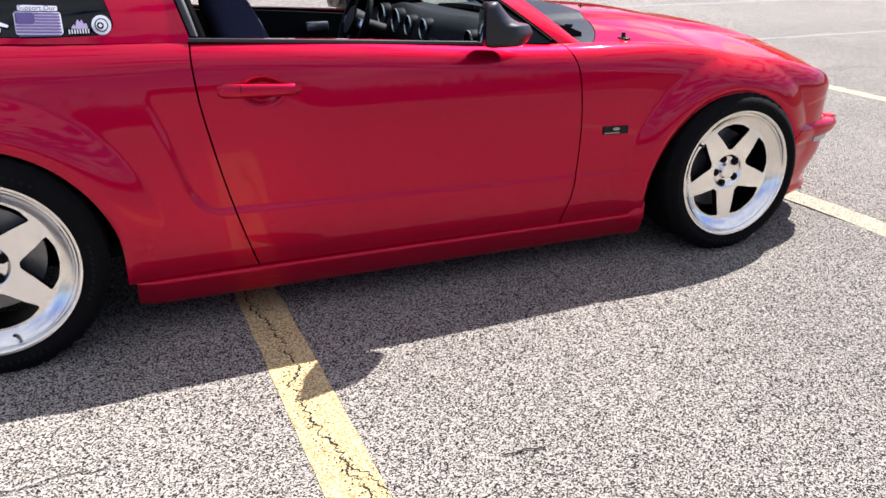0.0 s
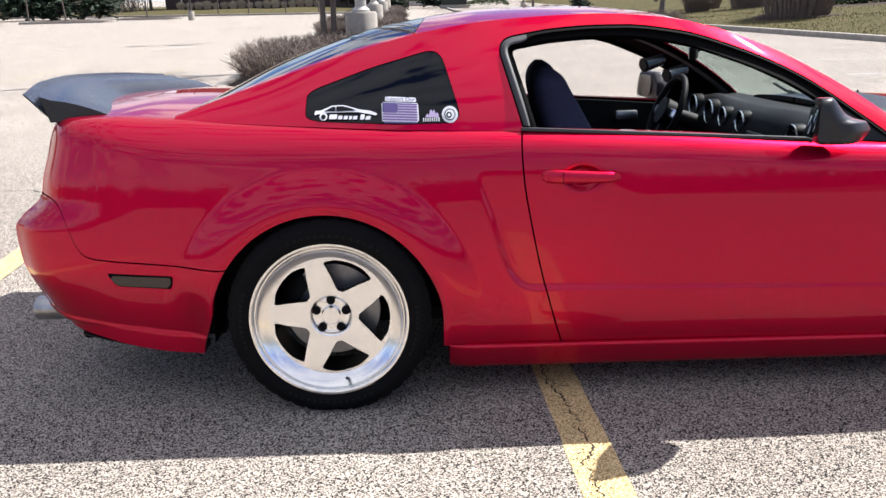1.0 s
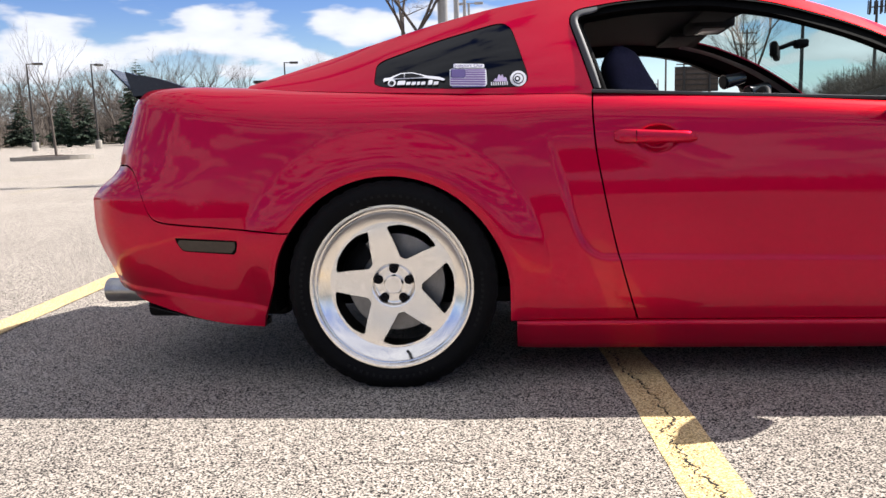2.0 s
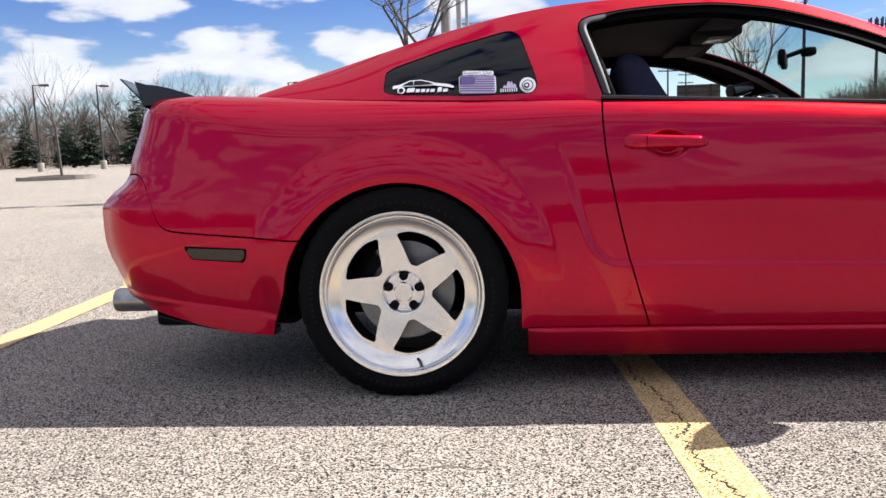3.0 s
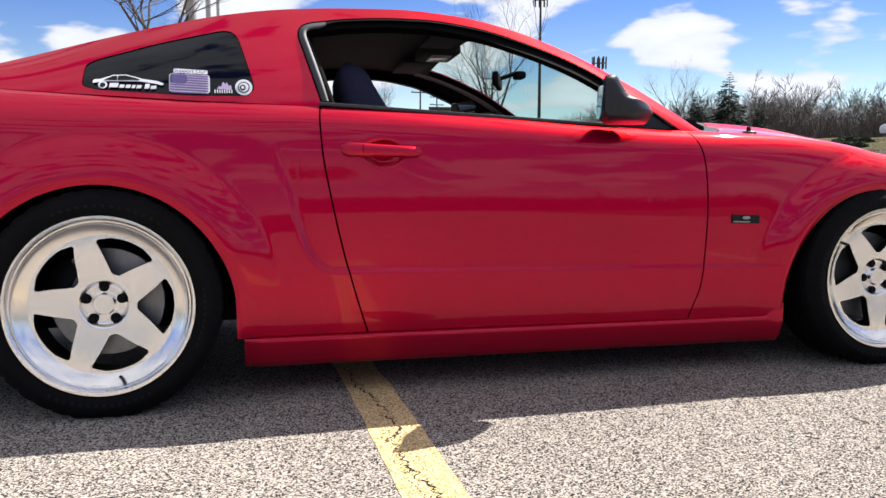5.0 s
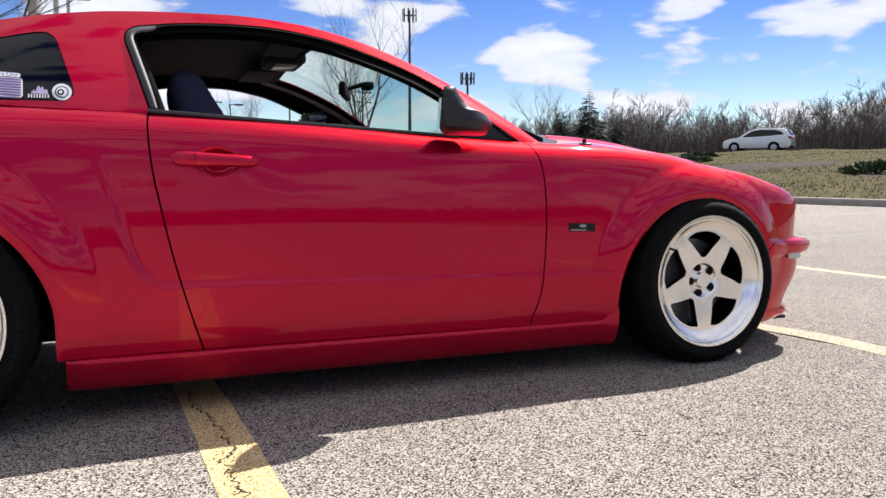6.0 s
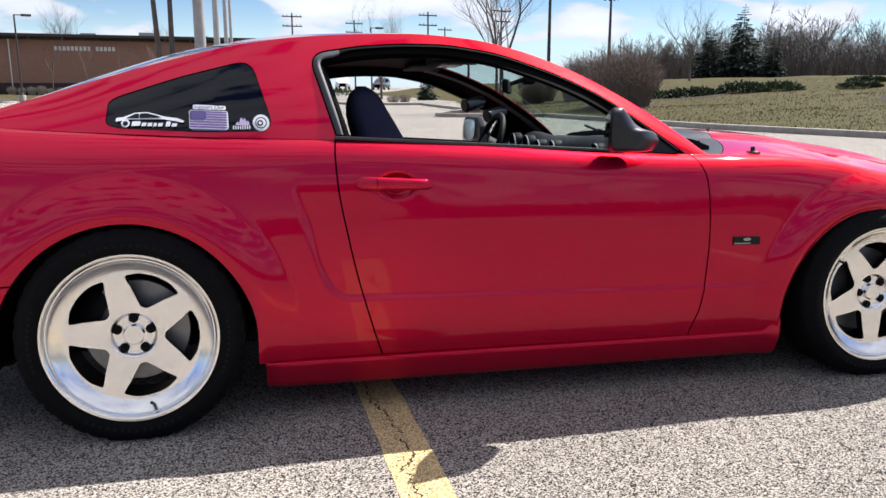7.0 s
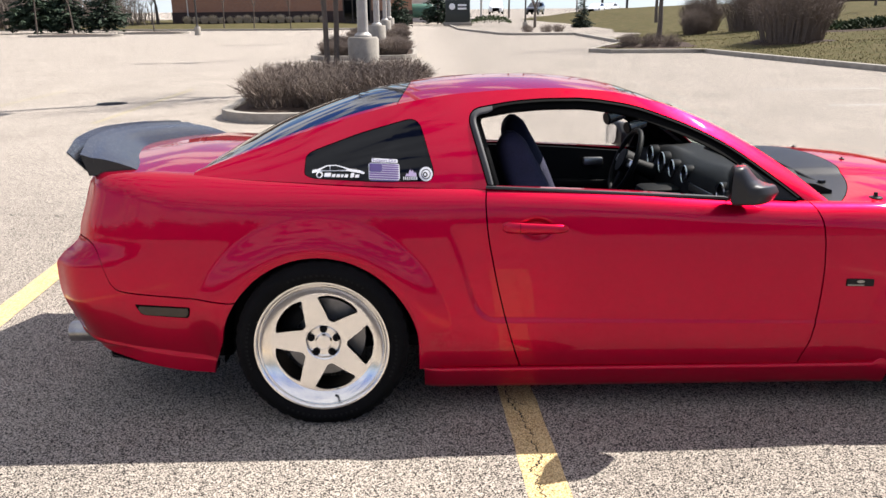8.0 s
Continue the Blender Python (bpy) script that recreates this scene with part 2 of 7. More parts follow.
def curve(xs, ys):
    """Smooth monotone interpolation through the given stations."""
    xs, ys = np.array(xs, float), np.array(ys, float)
    h, d = np.diff(xs), np.diff(ys) / np.diff(xs)
    m = np.zeros(len(xs))
    both_ways = d[:-1] * d[1:]
    m[1:-1] = np.where(both_ways > 0, 2 * both_ways / np.where(both_ways > 0, d[:-1] + d[1:], 1), 0)
    m[0], m[-1] = d[0], d[-1]

    def at(x):
        x = np.clip(np.asarray(x, float), xs[0], xs[-1])
        i = np.clip(np.searchsorted(xs, x) - 1, 0, len(xs) - 2)
        t = (x - xs[i]) / h[i]
        return ((1 + 2 * t) * (1 - t) ** 2 * ys[i] + t * (1 - t) ** 2 * h[i] * m[i]
                + t * t * (3 - 2 * t) * ys[i + 1] + t * t * (t - 1) * h[i] * m[i + 1])
    return at


def table(*pairs):
    return curve([p[0] for p in pairs], [p[1] for p in pairs])


def softened(f, lo, hi, sigma):
    """A station curve with its kinks rubbed out over a length sigma."""
    xs = np.arange(lo - 4 * sigma, hi + 4 * sigma, sigma / 12)
    k = np.exp(-0.5 * (np.arange(-48, 49) / 12.0) ** 2)
    ys = np.convolve(np.pad(f(xs), 48, "edge"), k / k.sum(), "valid")
    return lambda x: np.interp(x, xs, ys)


def step(a, b, x):
    t = np.clip((np.asarray(x, float) - a) / (b - a), 0, 1)
    return t * t * (3 - 2 * t)


def rounded(points, n=6, reach=0.35):
    """A polygon with its corners rounded."""
    out, k = [], len(points)
    for i in range(k):
        a, b, c = (np.array(points[(i + j) % k], float) for j in (-1, 0, 1))
        p, q = b + (a - b) * reach, b + (c - b) * reach
        for t in np.linspace(0, 1, n):
            out.append((1 - t) ** 2 * p + 2 * t * (1 - t) * b + t * t * q)
    return np.array(out)


def inside(poly):
    """Signed distance to a polygon in two coordinates: positive inside."""
    a = np.array(poly, float)
    b = np.roll(a, -1, 0)

    def at(x, z):
        p = np.stack(np.broadcast_arrays(np.asarray(x, float), np.asarray(z, float)), -1)[..., None, :]
        e, w = b - a, p - a
        t = np.clip((w * e).sum(-1) / ((e * e).sum(-1) + 1e-12), 0, 1)
        d = np.sqrt((((w - e * t[..., None])) ** 2).sum(-1)).min(-1)
        up = (a[:, 1] <= p[..., 1]) & (b[:, 1] > p[..., 1])
        dn = (a[:, 1] > p[..., 1]) & (b[:, 1] <= p[..., 1])
        cr = e[:, 0] * w[..., 1] - e[:, 1] * w[..., 0]
        wind = ((up & (cr > 0)).sum(-1) - (dn & (cr < 0)).sum(-1))
        return np.where(wind != 0, d, -d)
    return at


def patch(pos, us, vs, keep=(), flange=None):
    """A gridded surface pos(u, v), trimmed exactly to where every keep(u, v, p) is positive, with its rim turned inwards."""
    us, vs = np.asarray(us, float), np.asarray(vs, float)
    U, V = np.meshgrid(us, vs, indexing="ij")
    uv = list(zip(U.ravel(), V.ravel()))
    pts = [tuple(p) for p in pos(U, V).reshape(-1, 3)]
    n, m = len(us), len(vs)
    polys = [(i * m + j, (i + 1) * m + j, (i + 1) * m + j + 1, i * m + j + 1) for i in range(n - 1) for j in range(m - 1)]
    for g in keep:
        A, P = np.array(uv), np.array(pts)
        val = list(g(A[:, 0], A[:, 1], P))
        cut, out = {}, []

        def cross(a, b):
            key = (min(a, b), max(a, b))
            if key not in cut:
                pa, pb, va, vb = np.array(uv[a]), np.array(uv[b]), val[a], val[b]
                for _ in range(3):
                    q = pa + (pb - pa) * (va / (va - vb))
                    c = pos(q[0:1], q[1:2])
                    vq = float(g(q[0:1], q[1:2], c)[0])
                    if abs(vq) < 1e-5:
                        break
                    if (vq >= 0) == (va >= 0):
                        pa, va = q, vq
                    else:
                        pb, vb = q, vq
                uv.append(tuple(q))
                pts.append(tuple(c[0]))
                val.append(0.0)
                cut[key] = len(pts) - 1
            return cut[key]
        for poly in polys:
            signs = [val[i] >= 0 for i in poly]
            if all(signs):
                out.append(poly)
            elif any(signs):
                now = []
                for k, i in enumerate(poly):
                    j = poly[(k + 1) % len(poly)]
                    if val[i] >= 0:
                        now.append(i)
                    if (val[i] >= 0) != (val[j] >= 0):
                        now.append(cross(i, j))
                now = [v for k, v in enumerate(now) if v != now[k - 1]]
                if len(now) > 2:
                    out.append(tuple(now))
        polys = out
    used = sorted({i for p in polys for i in p})
    back = {i: k for k, i in enumerate(used)}
    verts = [pts[i] for i in used]
    faces = [tuple(back[i] for i in p) for p in polys]
    sharp = []
    if flange is not None:
        count = {}
        for f in faces:
            for k, a in enumerate(f):
                b = f[(k + 1) % len(f)]
                count.setdefault((min(a, b), max(a, b)), []).append((a, b))
        rim, low = [e[0] for e in count.values() if len(e) == 1], {}
        for a, b in rim:
            for i in (a, b):
                if i not in low:
                    low[i] = len(verts)
                    verts.append(tuple(np.array(verts[i]) + np.array(flange)))
            faces.append((b, a, low[a], low[b]))
            sharp.append((min(a, b), max(a, b)))
    return verts, faces, set(sharp)


def mesh_part(name, made, mat, parent=None, label="", smooth=True, flip=False, mirror=None):
    """Link verts and faces as one mesh object; mirror: the plane y = mirror to reflect in."""
    verts, faces, *rest = made
    sharp = rest[0] if rest else set()
    if mirror is not None:
        verts = [(x, 2 * mirror - y, z) for x, y, z in verts]
        flip = not flip
    if flip:
        faces = [tuple(reversed(f)) for f in faces]
    me = bpy.data.meshes.new(name)
    me.from_pydata([tuple(map(float, v)) for v in verts], [], faces)
    me.update()
    if smooth:
        me.polygons.foreach_set("use_smooth", [True] * len(me.polygons))
        if sharp:
            for e in me.edges:
                a, b = e.vertices
                if (min(a, b), max(a, b)) in sharp:
                    e.use_edge_sharp = True
        else:
            me.set_sharp_from_angle(angle=radians(40))
    me.materials.append(mat)
    ob = new(name, me)
    if parent:
        ob.parent = parent
    if label:
        ob["label"] = label
    return ob


def part(name, bm, mat, parent=None, label="", smooth=True, angle=40):
    """Link a bmesh as one mesh object under a thing or a part."""
    me = bpy.data.meshes.new(name)
    bmesh.ops.recalc_face_normals(bm, faces=bm.faces)
    bm.to_mesh(me)
    bm.free()
    if smooth:
        me.polygons.foreach_set("use_smooth", [True] * len(me.polygons))
        me.set_sharp_from_angle(angle=radians(angle))
    me.materials.append(mat)
    ob = new(name, me)
    if parent:
        ob.parent = parent
    if label:
        ob["label"] = label
    return ob


def thing(name, label, category, group="", at=(0, 0, 0)):
    ob = new(name)
    ob.location = at
    ob.empty_display_size = 0.1
    return tagged(ob, label, category, group)


def add_box(bm, lo, hi, bevel=0.0, m=None, seg=2):
    v = bmesh.ops.create_cube(bm, size=1)["verts"]
    for p in v:
        p.co = Vector([lo[i] + (p.co[i] + 0.5) * (hi[i] - lo[i]) for i in range(3)])
    if bevel:
        r = bmesh.ops.bevel(bm, geom=list({e for p in v for e in p.link_edges}), offset=bevel, segments=seg, affect="EDGES", profile=0.5)
        v = list({p for f in r["faces"] for p in f.verts} | {p for p in v if p.is_valid})
    if m is not None:
        bmesh.ops.transform(bm, matrix=m, verts=v)
    return v


def add_tube(bm, a, b, r0, r1=None, n=10, cap=True):
    a, b = Vector(a), Vector(b)
    r1 = r0 if r1 is None else r1
    turn = (b - a).to_track_quat("Z", "Y").to_matrix().to_4x4()
    m = Matrix.Translation((a + b) / 2) @ turn
    return bmesh.ops.create_cone(bm, cap_ends=cap, segments=n, radius1=r0, radius2=r1, depth=(b - a).length, matrix=m)["verts"]


def lathe(profile, axis="y", n=64, closed=False, start=0.0):
    """Turn a profile of (radius, along) about an axis through the origin."""
    verts, faces, k = [], [], len(profile)
    for i in range(n):
        a = start + 2 * math.pi * i / n
        for r, d in profile:
            c, s = r * math.cos(a), r * math.sin(a)
            verts.append((c, d, s) if axis == "y" else (c, s, d) if axis == "z" else (d, c, s))
    for i in range(n):
        j = (i + 1) % n
        for q in range(k if closed else k - 1):
            w = (q + 1) % k
            faces.append((i * k + q, j * k + q, j * k + w, i * k + w))
    return verts, faces

# ---- ground ----
GRASS = material("dormant_grass", (0.105, 0.085, 0.046), 0.95, color2=(0.050, 0.050, 0.020), scale=1.6, spec=0.03, bump=0.8, bump_scale=25)
MULCH = material("bark_mulch", (0.07, 0.05, 0.04), 0.95, spec=0.1, vary=0.5, scale=8, bump=0.8, bump_scale=40)


dip_across = table((-1.0, 0.0), (0.0, 0.0), (1.0, -0.049), (2.0, -0.095), (3.2, -0.11), (5.5, -0.06), (9.0, 0.0), (10.0, 0.0))


def dip(y, x=0.0):
    """The lot's shallow hollow under the car, which runs out behind its tail."""
    return float(dip_across(y)) * float(step(-2.0, -1.0, x))


sheet_y = [-2500, -60, -1] + [float(y) for y in np.arange(-0.5, 9.6, 0.5)] + [60, 2500]
sheet_x = [-2500, -60, -2.0, -1.8, -1.6, -1.4, -1.2, -1.0, 0, 60, 2500]
v = [(x, y, dip(y, x) - 0.002) for x in sheet_x for y in sheet_y]
n = len(sheet_y)
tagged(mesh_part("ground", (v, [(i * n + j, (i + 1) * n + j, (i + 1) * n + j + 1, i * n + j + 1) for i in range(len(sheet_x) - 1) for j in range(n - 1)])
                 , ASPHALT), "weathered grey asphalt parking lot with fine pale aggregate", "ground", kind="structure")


def stripe(name, x0, x1, y0, y1, mat, label, ragged=0.0025, seed=1, lean=0.0):
    """A painted line with a slightly worn edge."""
    rnd = random.Random(seed)
    n = 60
    v, f = [], []
    for i in range(n + 1):
        t = i / n
        if abs(y1 - y0) > abs(x1 - x0):
            y = y0 + (y1 - y0) * t
            v += [(x0 + lean * y + rnd.uniform(-ragged, ragged), y, dip(y, x0) - 0.0004), (x1 + lean * y + rnd.uniform(-ragged, ragged), y, dip(y, x0) - 0.0004)]
        else:
            x = x0 + (x1 - x0) * t
            v += [(x, y1 + rnd.uniform(-ragged, ragged), float(dip(y0)) - 0.0004), (x, y0 + rnd.uniform(-ragged, ragged), float(dip(y0)) - 0.0004)]
    f = [(2 * i, 2 * i + 1, 2 * i + 3, 2 * i + 2) for i in range(n)]
    return tagged(mesh_part(name, (v, f), mat, smooth=False), label, "road marking", "stall lines", "structure")


for k in range(-5, 4):
    xm = 0.815 + 2.74 * k
    stripe("stall_line", xm - 0.076, xm + 0.076, -2.7, 3.0, YELLOW if k < 1 else BEIGE_LINE, "worn yellow stall line on grey asphalt" if k < 1 else "faded cream stall line on grey asphalt", seed=k + 20, lean=-0.0436)
for k in range(-6, -1):
    xm = 0.815 + 2.74 * k
    stripe("stall_line", xm - 0.05, xm + 0.05, 9.2, 14.6, FAINT_YELLOW, "faded yellow stall line on grey asphalt", seed=k + 60)
for k in range(7):
    ym = 13.0 - 2.7 * k
    stripe("stall_line", 7.2 + 0.05 * k, 12.6 + 0.3 * k, ym - 0.05, ym + 0.05, WHITE_LINE, "worn white stall line on grey asphalt", seed=k + 90)


def crack(name, points, wide, seed, label, wander=0.02, n=60):
    """A jagged crack, a thin dark sheet a hair above the paving."""
    rnd = random.Random(seed)
    pts = np.array(points, float)
    seg = np.linspace(0, len(pts) - 1, n)
    v, f, off = [], [], 0.0
    for i, s in enumerate(seg):
        k = min(int(s), len(pts) - 2)
        p = pts[k] + (pts[k + 1] - pts[k]) * (s - k)
        d = pts[k + 1] - pts[k]
        d = np.array((-d[1], d[0])) / np.hypot(*d)
        off = 0.72 * off + rnd.uniform(-wander, wander)
        w = wide * rnd.uniform(0.25, 1.0) / 2
        a, b = p + d * (off - w), p + d * (off + w)
        v += [(a[0], a[1], dip(a[1], a[0]) + 0.0008), (b[0], b[1], dip(b[1], b[0]) + 0.0008)]
    f = [(2 * i, 2 * i + 1, 2 * i + 3, 2 * i + 2) for i in range(n - 1)]
    return tagged(mesh_part(name, (v, f), CRACK, smooth=False), label, "crack", "", "structure")


line_crack = [(0.760, 0.42), (0.774, 0.166), (0.818, -0.067), (0.839, -0.283), (0.801, -0.419), (0.810, -0.572), (0.853, -0.748), (0.872, -0.897), (0.905, -1.12), (0.915, -1.5), (0.90, -1.9)]
for i, (a, b) in enumerate(zip(line_crack, line_crack[1:])):
    crack("crack", [a, (a[0] * 0.07 + b[0] * 0.93, a[1] * 0.07 + b[1] * 0.93)], 0.009 if i % 2 else 0.007, 30 + i, "thin broken dark crack in the yellow line", 0.010, 26)
crack("crack", [(0.765, 0.17), (0.80, 0.12), (0.84, 0.10)], 0.006, 5, "thin broken dark crack in the yellow line", 0.008, 24)
crack("crack", [(0.86, -0.80), (0.90, -0.86), (0.925, -0.95)], 0.005, 6, "thin broken dark crack in the yellow line", 0.008, 24)
rnd = random.Random(4)
v, f = [], []
for i in range(420):
    s = rnd.uniform(0, 10)
    k = min(int(s), 9)
    x = line_crack[k][0] + (line_crack[k + 1][0] - line_crack[k][0]) * (s - k) + rnd.gauss(0, 0.022)
    y = line_crack[k][1] + (line_crack[k + 1][1] - line_crack[k][1]) * (s - k)
    if abs(x - 0.815 + 0.0436 * y) > 0.072:
        continue
    r, q, m = rnd.uniform(0.0012, 0.0042), len(v), rnd.randint(4, 6)
    v += [(x + r * rnd.uniform(0.5, 1.2) * math.cos(6.283 * j / m), y + r * rnd.uniform(0.5, 1.2) * math.sin(6.283 * j / m), float(dip(y)) + 0.0006) for j in range(m)]
    f.append(tuple(range(q, q + m)))
tagged(mesh_part("paint_chips", (v, f), CRACK, smooth=False), "small dark chips in the yellow line", "paint chips", kind="stuff")
crack("crack", [(-14, 5.6), (-5.8, 8.6), (-2.8, 10.6)], 0.018, 7, "long dark seam in the asphalt", 0.05, 120)
crack("crack", [(-16, 5.1), (-6.2, 7.7), (-4.4, 8.1)], 0.015, 8, "long dark seam in the asphalt", 0.05, 90)
crack("crack", [(-16, 3.2), (-3.2, 3.6), (-1.6, 3.3)], 0.012, 9, "fine crack in the asphalt", 0.03, 90)
crack("crack", [(-1.6, -0.72), (-0.6, -0.62), (0.3, -0.60)], 0.004, 10, "fine crack in the asphalt", 0.015, 70)
crack("crack", [(4.6, 2.9), (7.0, 3.4), (9.5, 2.6)], 0.02, 11, "fine crack in the asphalt", 0.04, 80)

bm = bmesh.new()
add_tube(bm, (-5.4, 11.9, -0.01), (-5.4, 11.9, 0.006), 0.27, n=32)
for i in range(7):
    add_box(bm, (-5.58, 11.74 + 0.05 * i, 0.004), (-5.22, 11.765 + 0.05 * i, 0.012))
tagged(part("drain_cover", bm, DARK_METAL), "dark iron drain cover set in the asphalt", "drain cover")

TWIG = material("dry_twig", (0.05, 0.035, 0.025), 0.9, vary=0.4, scale=40)


def stick(points, r):
    bm = bmesh.new()
    for a, b in zip(points, points[1:]):
        add_tube(bm, (*a, r), (*b, r), r, r * 0.7, 6)
    tagged(part("twig", bm, TWIG), "small dry brown twig lying on the asphalt", "twig", "twigs on the asphalt")


stick([(1.253, -0.917), (1.29, -0.922), (1.321, -0.915), (1.345, -0.926), (1.373, -0.930)], 0.0024)
stick([(2.179, -0.524), (2.182, -0.55), (2.190, -0.570)], 0.0022)
stick([(1.938, -0.621), (1.948, -0.64), (1.962, -0.649)], 0.0022)

# lawns, islands and kerbs
EAST = [(2.0, 140), (2.6, 95), (3.2, 62), (5.0, 51), (5.3, 49), (6.0, 47.8), (9.8, 47.2), (9.6, 34), (7.2, 28.6), (6.7, 27.4), (7.3, 26.6), (10.6, 26.2), (11.4, 21), (12.1, 16.8),
        (13.7, 12.4), (14.9, 9), (15.7, 4), (16.1, -3), (16.6, -25), (17.2, -90), (400, -90), (400, 140)]
NORTH = [(-3.4, 140), (-3.2, 72), (-4.2, 67), (-9.5, 66), (-24, 70.5), (-42, 78.5), (-62, 62), (-76, 30), (-84, -90), (-400, -90), (-400, 140)]
in_east, in_north = inside(EAST), inside(NORTH)


def rough_ground(x, y):
    return 0.05 * np.sin(x * 0.9 + 1.3 * np.sin(y * 0.5)) + 0.04 * np.sin(y * 1.1 + 0.7 * np.sin(x * 0.6))


def east_height(x, y):
    d = np.maximum(in_east(x, y), 0)
    near = step(30, 22, y)
    return 0.13 + step(1, 30, d) * (1.62 - 0.75 * step(30, 60, y) * step(40, 15, x)) + step(0.5, 4, d) * (0.12 + rough_ground(x, y)) + 1.5 * step(45, 95, d) - 0.9 * step(24, 10, x) * step(30, 75, y)


def north_height(x, y):
    d = np.maximum(in_north(x, y), 0)
    return 0.13 + step(1, 9, d) * 0.22 + step(0.5, 4, d) * rough_ground(x, y)


def terrain(h):
    return lambda u, v: np.stack((u, v, h(u, v)), -1)


lawn_x = np.concatenate((np.arange(2, 44, 1.0), np.arange(44, 400.1, 14)))
lawn_y = np.concatenate((np.arange(-90, -8, 8), np.arange(-8, 52, 1.25), np.arange(52, 140.1, 8)))
tagged(mesh_part("lawn", patch(terrain(east_height), lawn_x, lawn_y, (lambda u, v, p: in_east(u, v) - 0.08,)), GRASS), "dry yellow-green grass bank behind the kerb", "lawn", kind="structure")
lawn_x = np.concatenate((np.arange(-400, -90, 20), np.arange(-90, -2, 2.5)))
tagged(mesh_part("lawn", patch(terrain(north_height), lawn_x, np.concatenate((np.arange(-90, 60, 8), np.arange(60, 140.1, 2.5))), (lambda u, v, p: in_north(u, v) - 0.08,)), GRASS),
       "dry grass verge along the far kerb", "lawn", kind="structure")


def kerb(points, label, closed=False, high=0.15):
    """A cast kerb with a rounded top edge and open joints, swept along a line."""
    pts = np.array(points, float)
    prof = [(-0.08, -0.02), (-0.08, high - 0.03), (-0.065, high - 0.008), (-0.04, high), (0.09, high), (0.09, -0.02)]
    dense = []
    k = len(pts)
    for i in range(k if closed else k - 1):
        a, b = pts[i], pts[(i + 1) % k]
        n = max(1, int(np.hypot(*(b - a)) / 1.5))
        dense += [a + (b - a) * j / n for j in range(n)]
    if not closed:
        dense.append(pts[-1])
    dense = np.array(dense)
    v, f, m = [], [], len(dense)
    for i in range(m):
        a, b = dense[(i - 1) % m] if closed or i else dense[0], dense[(i + 1) % m] if closed or i < m - 1 else dense[-1]
        d = (b - a) / np.hypot(*(b - a))
        nrm = np.array((d[1], -d[0]))
        v += [(*(dense[i] - nrm * o), z) for o, z in prof]
    q = len(prof)
    for i in range(m if closed else m - 1):
        j = (i + 1) % m
        f += [(i * q + s, j * q + s, j * q + s + 1, i * q + s + 1) for s in range(q - 1)]
    return tagged(mesh_part("kerb", (v, f), CONCRETE, smooth=False), label, "kerb", "", "structure")


kerb(EAST[:20], "pale grey concrete kerb along the grass bank")
kerb(list(reversed(NORTH[:9])), "pale grey concrete kerb along the far verge")


def island(cx, cy, hx, hy, label, round_=0.9):
    """A raised planting bed with a closed kerb and mulch."""
    r = min(round_, hx, hy)
    ring = []
    for sx, sy, a0 in ((1, -1, -90), (1, 1, 0), (-1, 1, 90), (-1, -1, 180)):
        for i in range(6):
            a = radians(a0 + 18 * i)
            ring.append((cx + sx * (hx - r) + r * math.cos(a), cy + sy * (hy - r) + r * math.sin(a)))
    kerb(list(reversed(ring)), "pale grey concrete kerb round a planting bed", True)
    rnd = random.Random(int(cx * 7 + cy))
    v = [(cx, cy, 0.19)] + [(cx + (x - cx) * s, cy + (y - cy) * s, 0.11 + (1 - s) * 0.09 + rnd.uniform(-0.01, 0.02)) for s in (0.5, 0.8, 0.985) for x, y in ring]
    n = len(ring)
    f = [(0, 1 + i, 1 + (i + 1) % n) for i in range(n)]
    for k in range(2):
        f += [(1 + k * n + i, 1 + (k + 1) * n + i, 1 + (k + 1) * n + (i + 1) % n, 1 + k * n + (i + 1) % n) for i in range(n)]
    tagged(mesh_part("planting_bed", (v, f), MULCH), label, "planting bed", "", "structure")


island(-1.0, 11.9, 1.75, 2.9, "dark mulch bed under brown dormant shrubs")
island(-1.7, 26.6, 1.75, 2.4, "dark mulch bed under brown dormant shrubs")
island(-2.0, 40.5, 1.75, 2.6, "dark mulch bed under brown dormant shrubs")
island(-2.3, 53.0, 1.75, 2.6, "dark mulch bed under brown dormant shrubs")
island(-17.6, 27.4, 1.5, 0.9, "small dark mulch bed round a young tree")
island(-24.5, 55.5, 3.2, 1.0, "small dark mulch bed round a young tree")
island(-20.6, 60.5, 2.6, 1.0, "small dark mulch bed round a young tree")

# ---- plants ----
BARK = material("grey_brown_bark", (0.13, 0.105, 0.085), 0.9, vary=0.4, scale=12, bump=0.5, bump_scale=60)
TWIGS = material("brown_twigs", (0.15, 0.115, 0.095), 0.9, vary=0.4, scale=3, each=0.2)
SHRUB_TWIGS = material("shrub_twigs", (0.20, 0.155, 0.125), 0.9, vary=0.45, scale=6, each=0.15)
NEEDLES = material("conifer_needles", (0.030, 0.055, 0.028), 0.85, vary=0.5, scale=3, each=0.25)
JUNIPER = material("juniper_green", (0.055, 0.085, 0.028), 0.85, vary=0.5, scale=4, each=0.2)
WOODS = material("bare_woods", (0.14, 0.114, 0.094), 0.95, vary=0.4, scale=0.25)


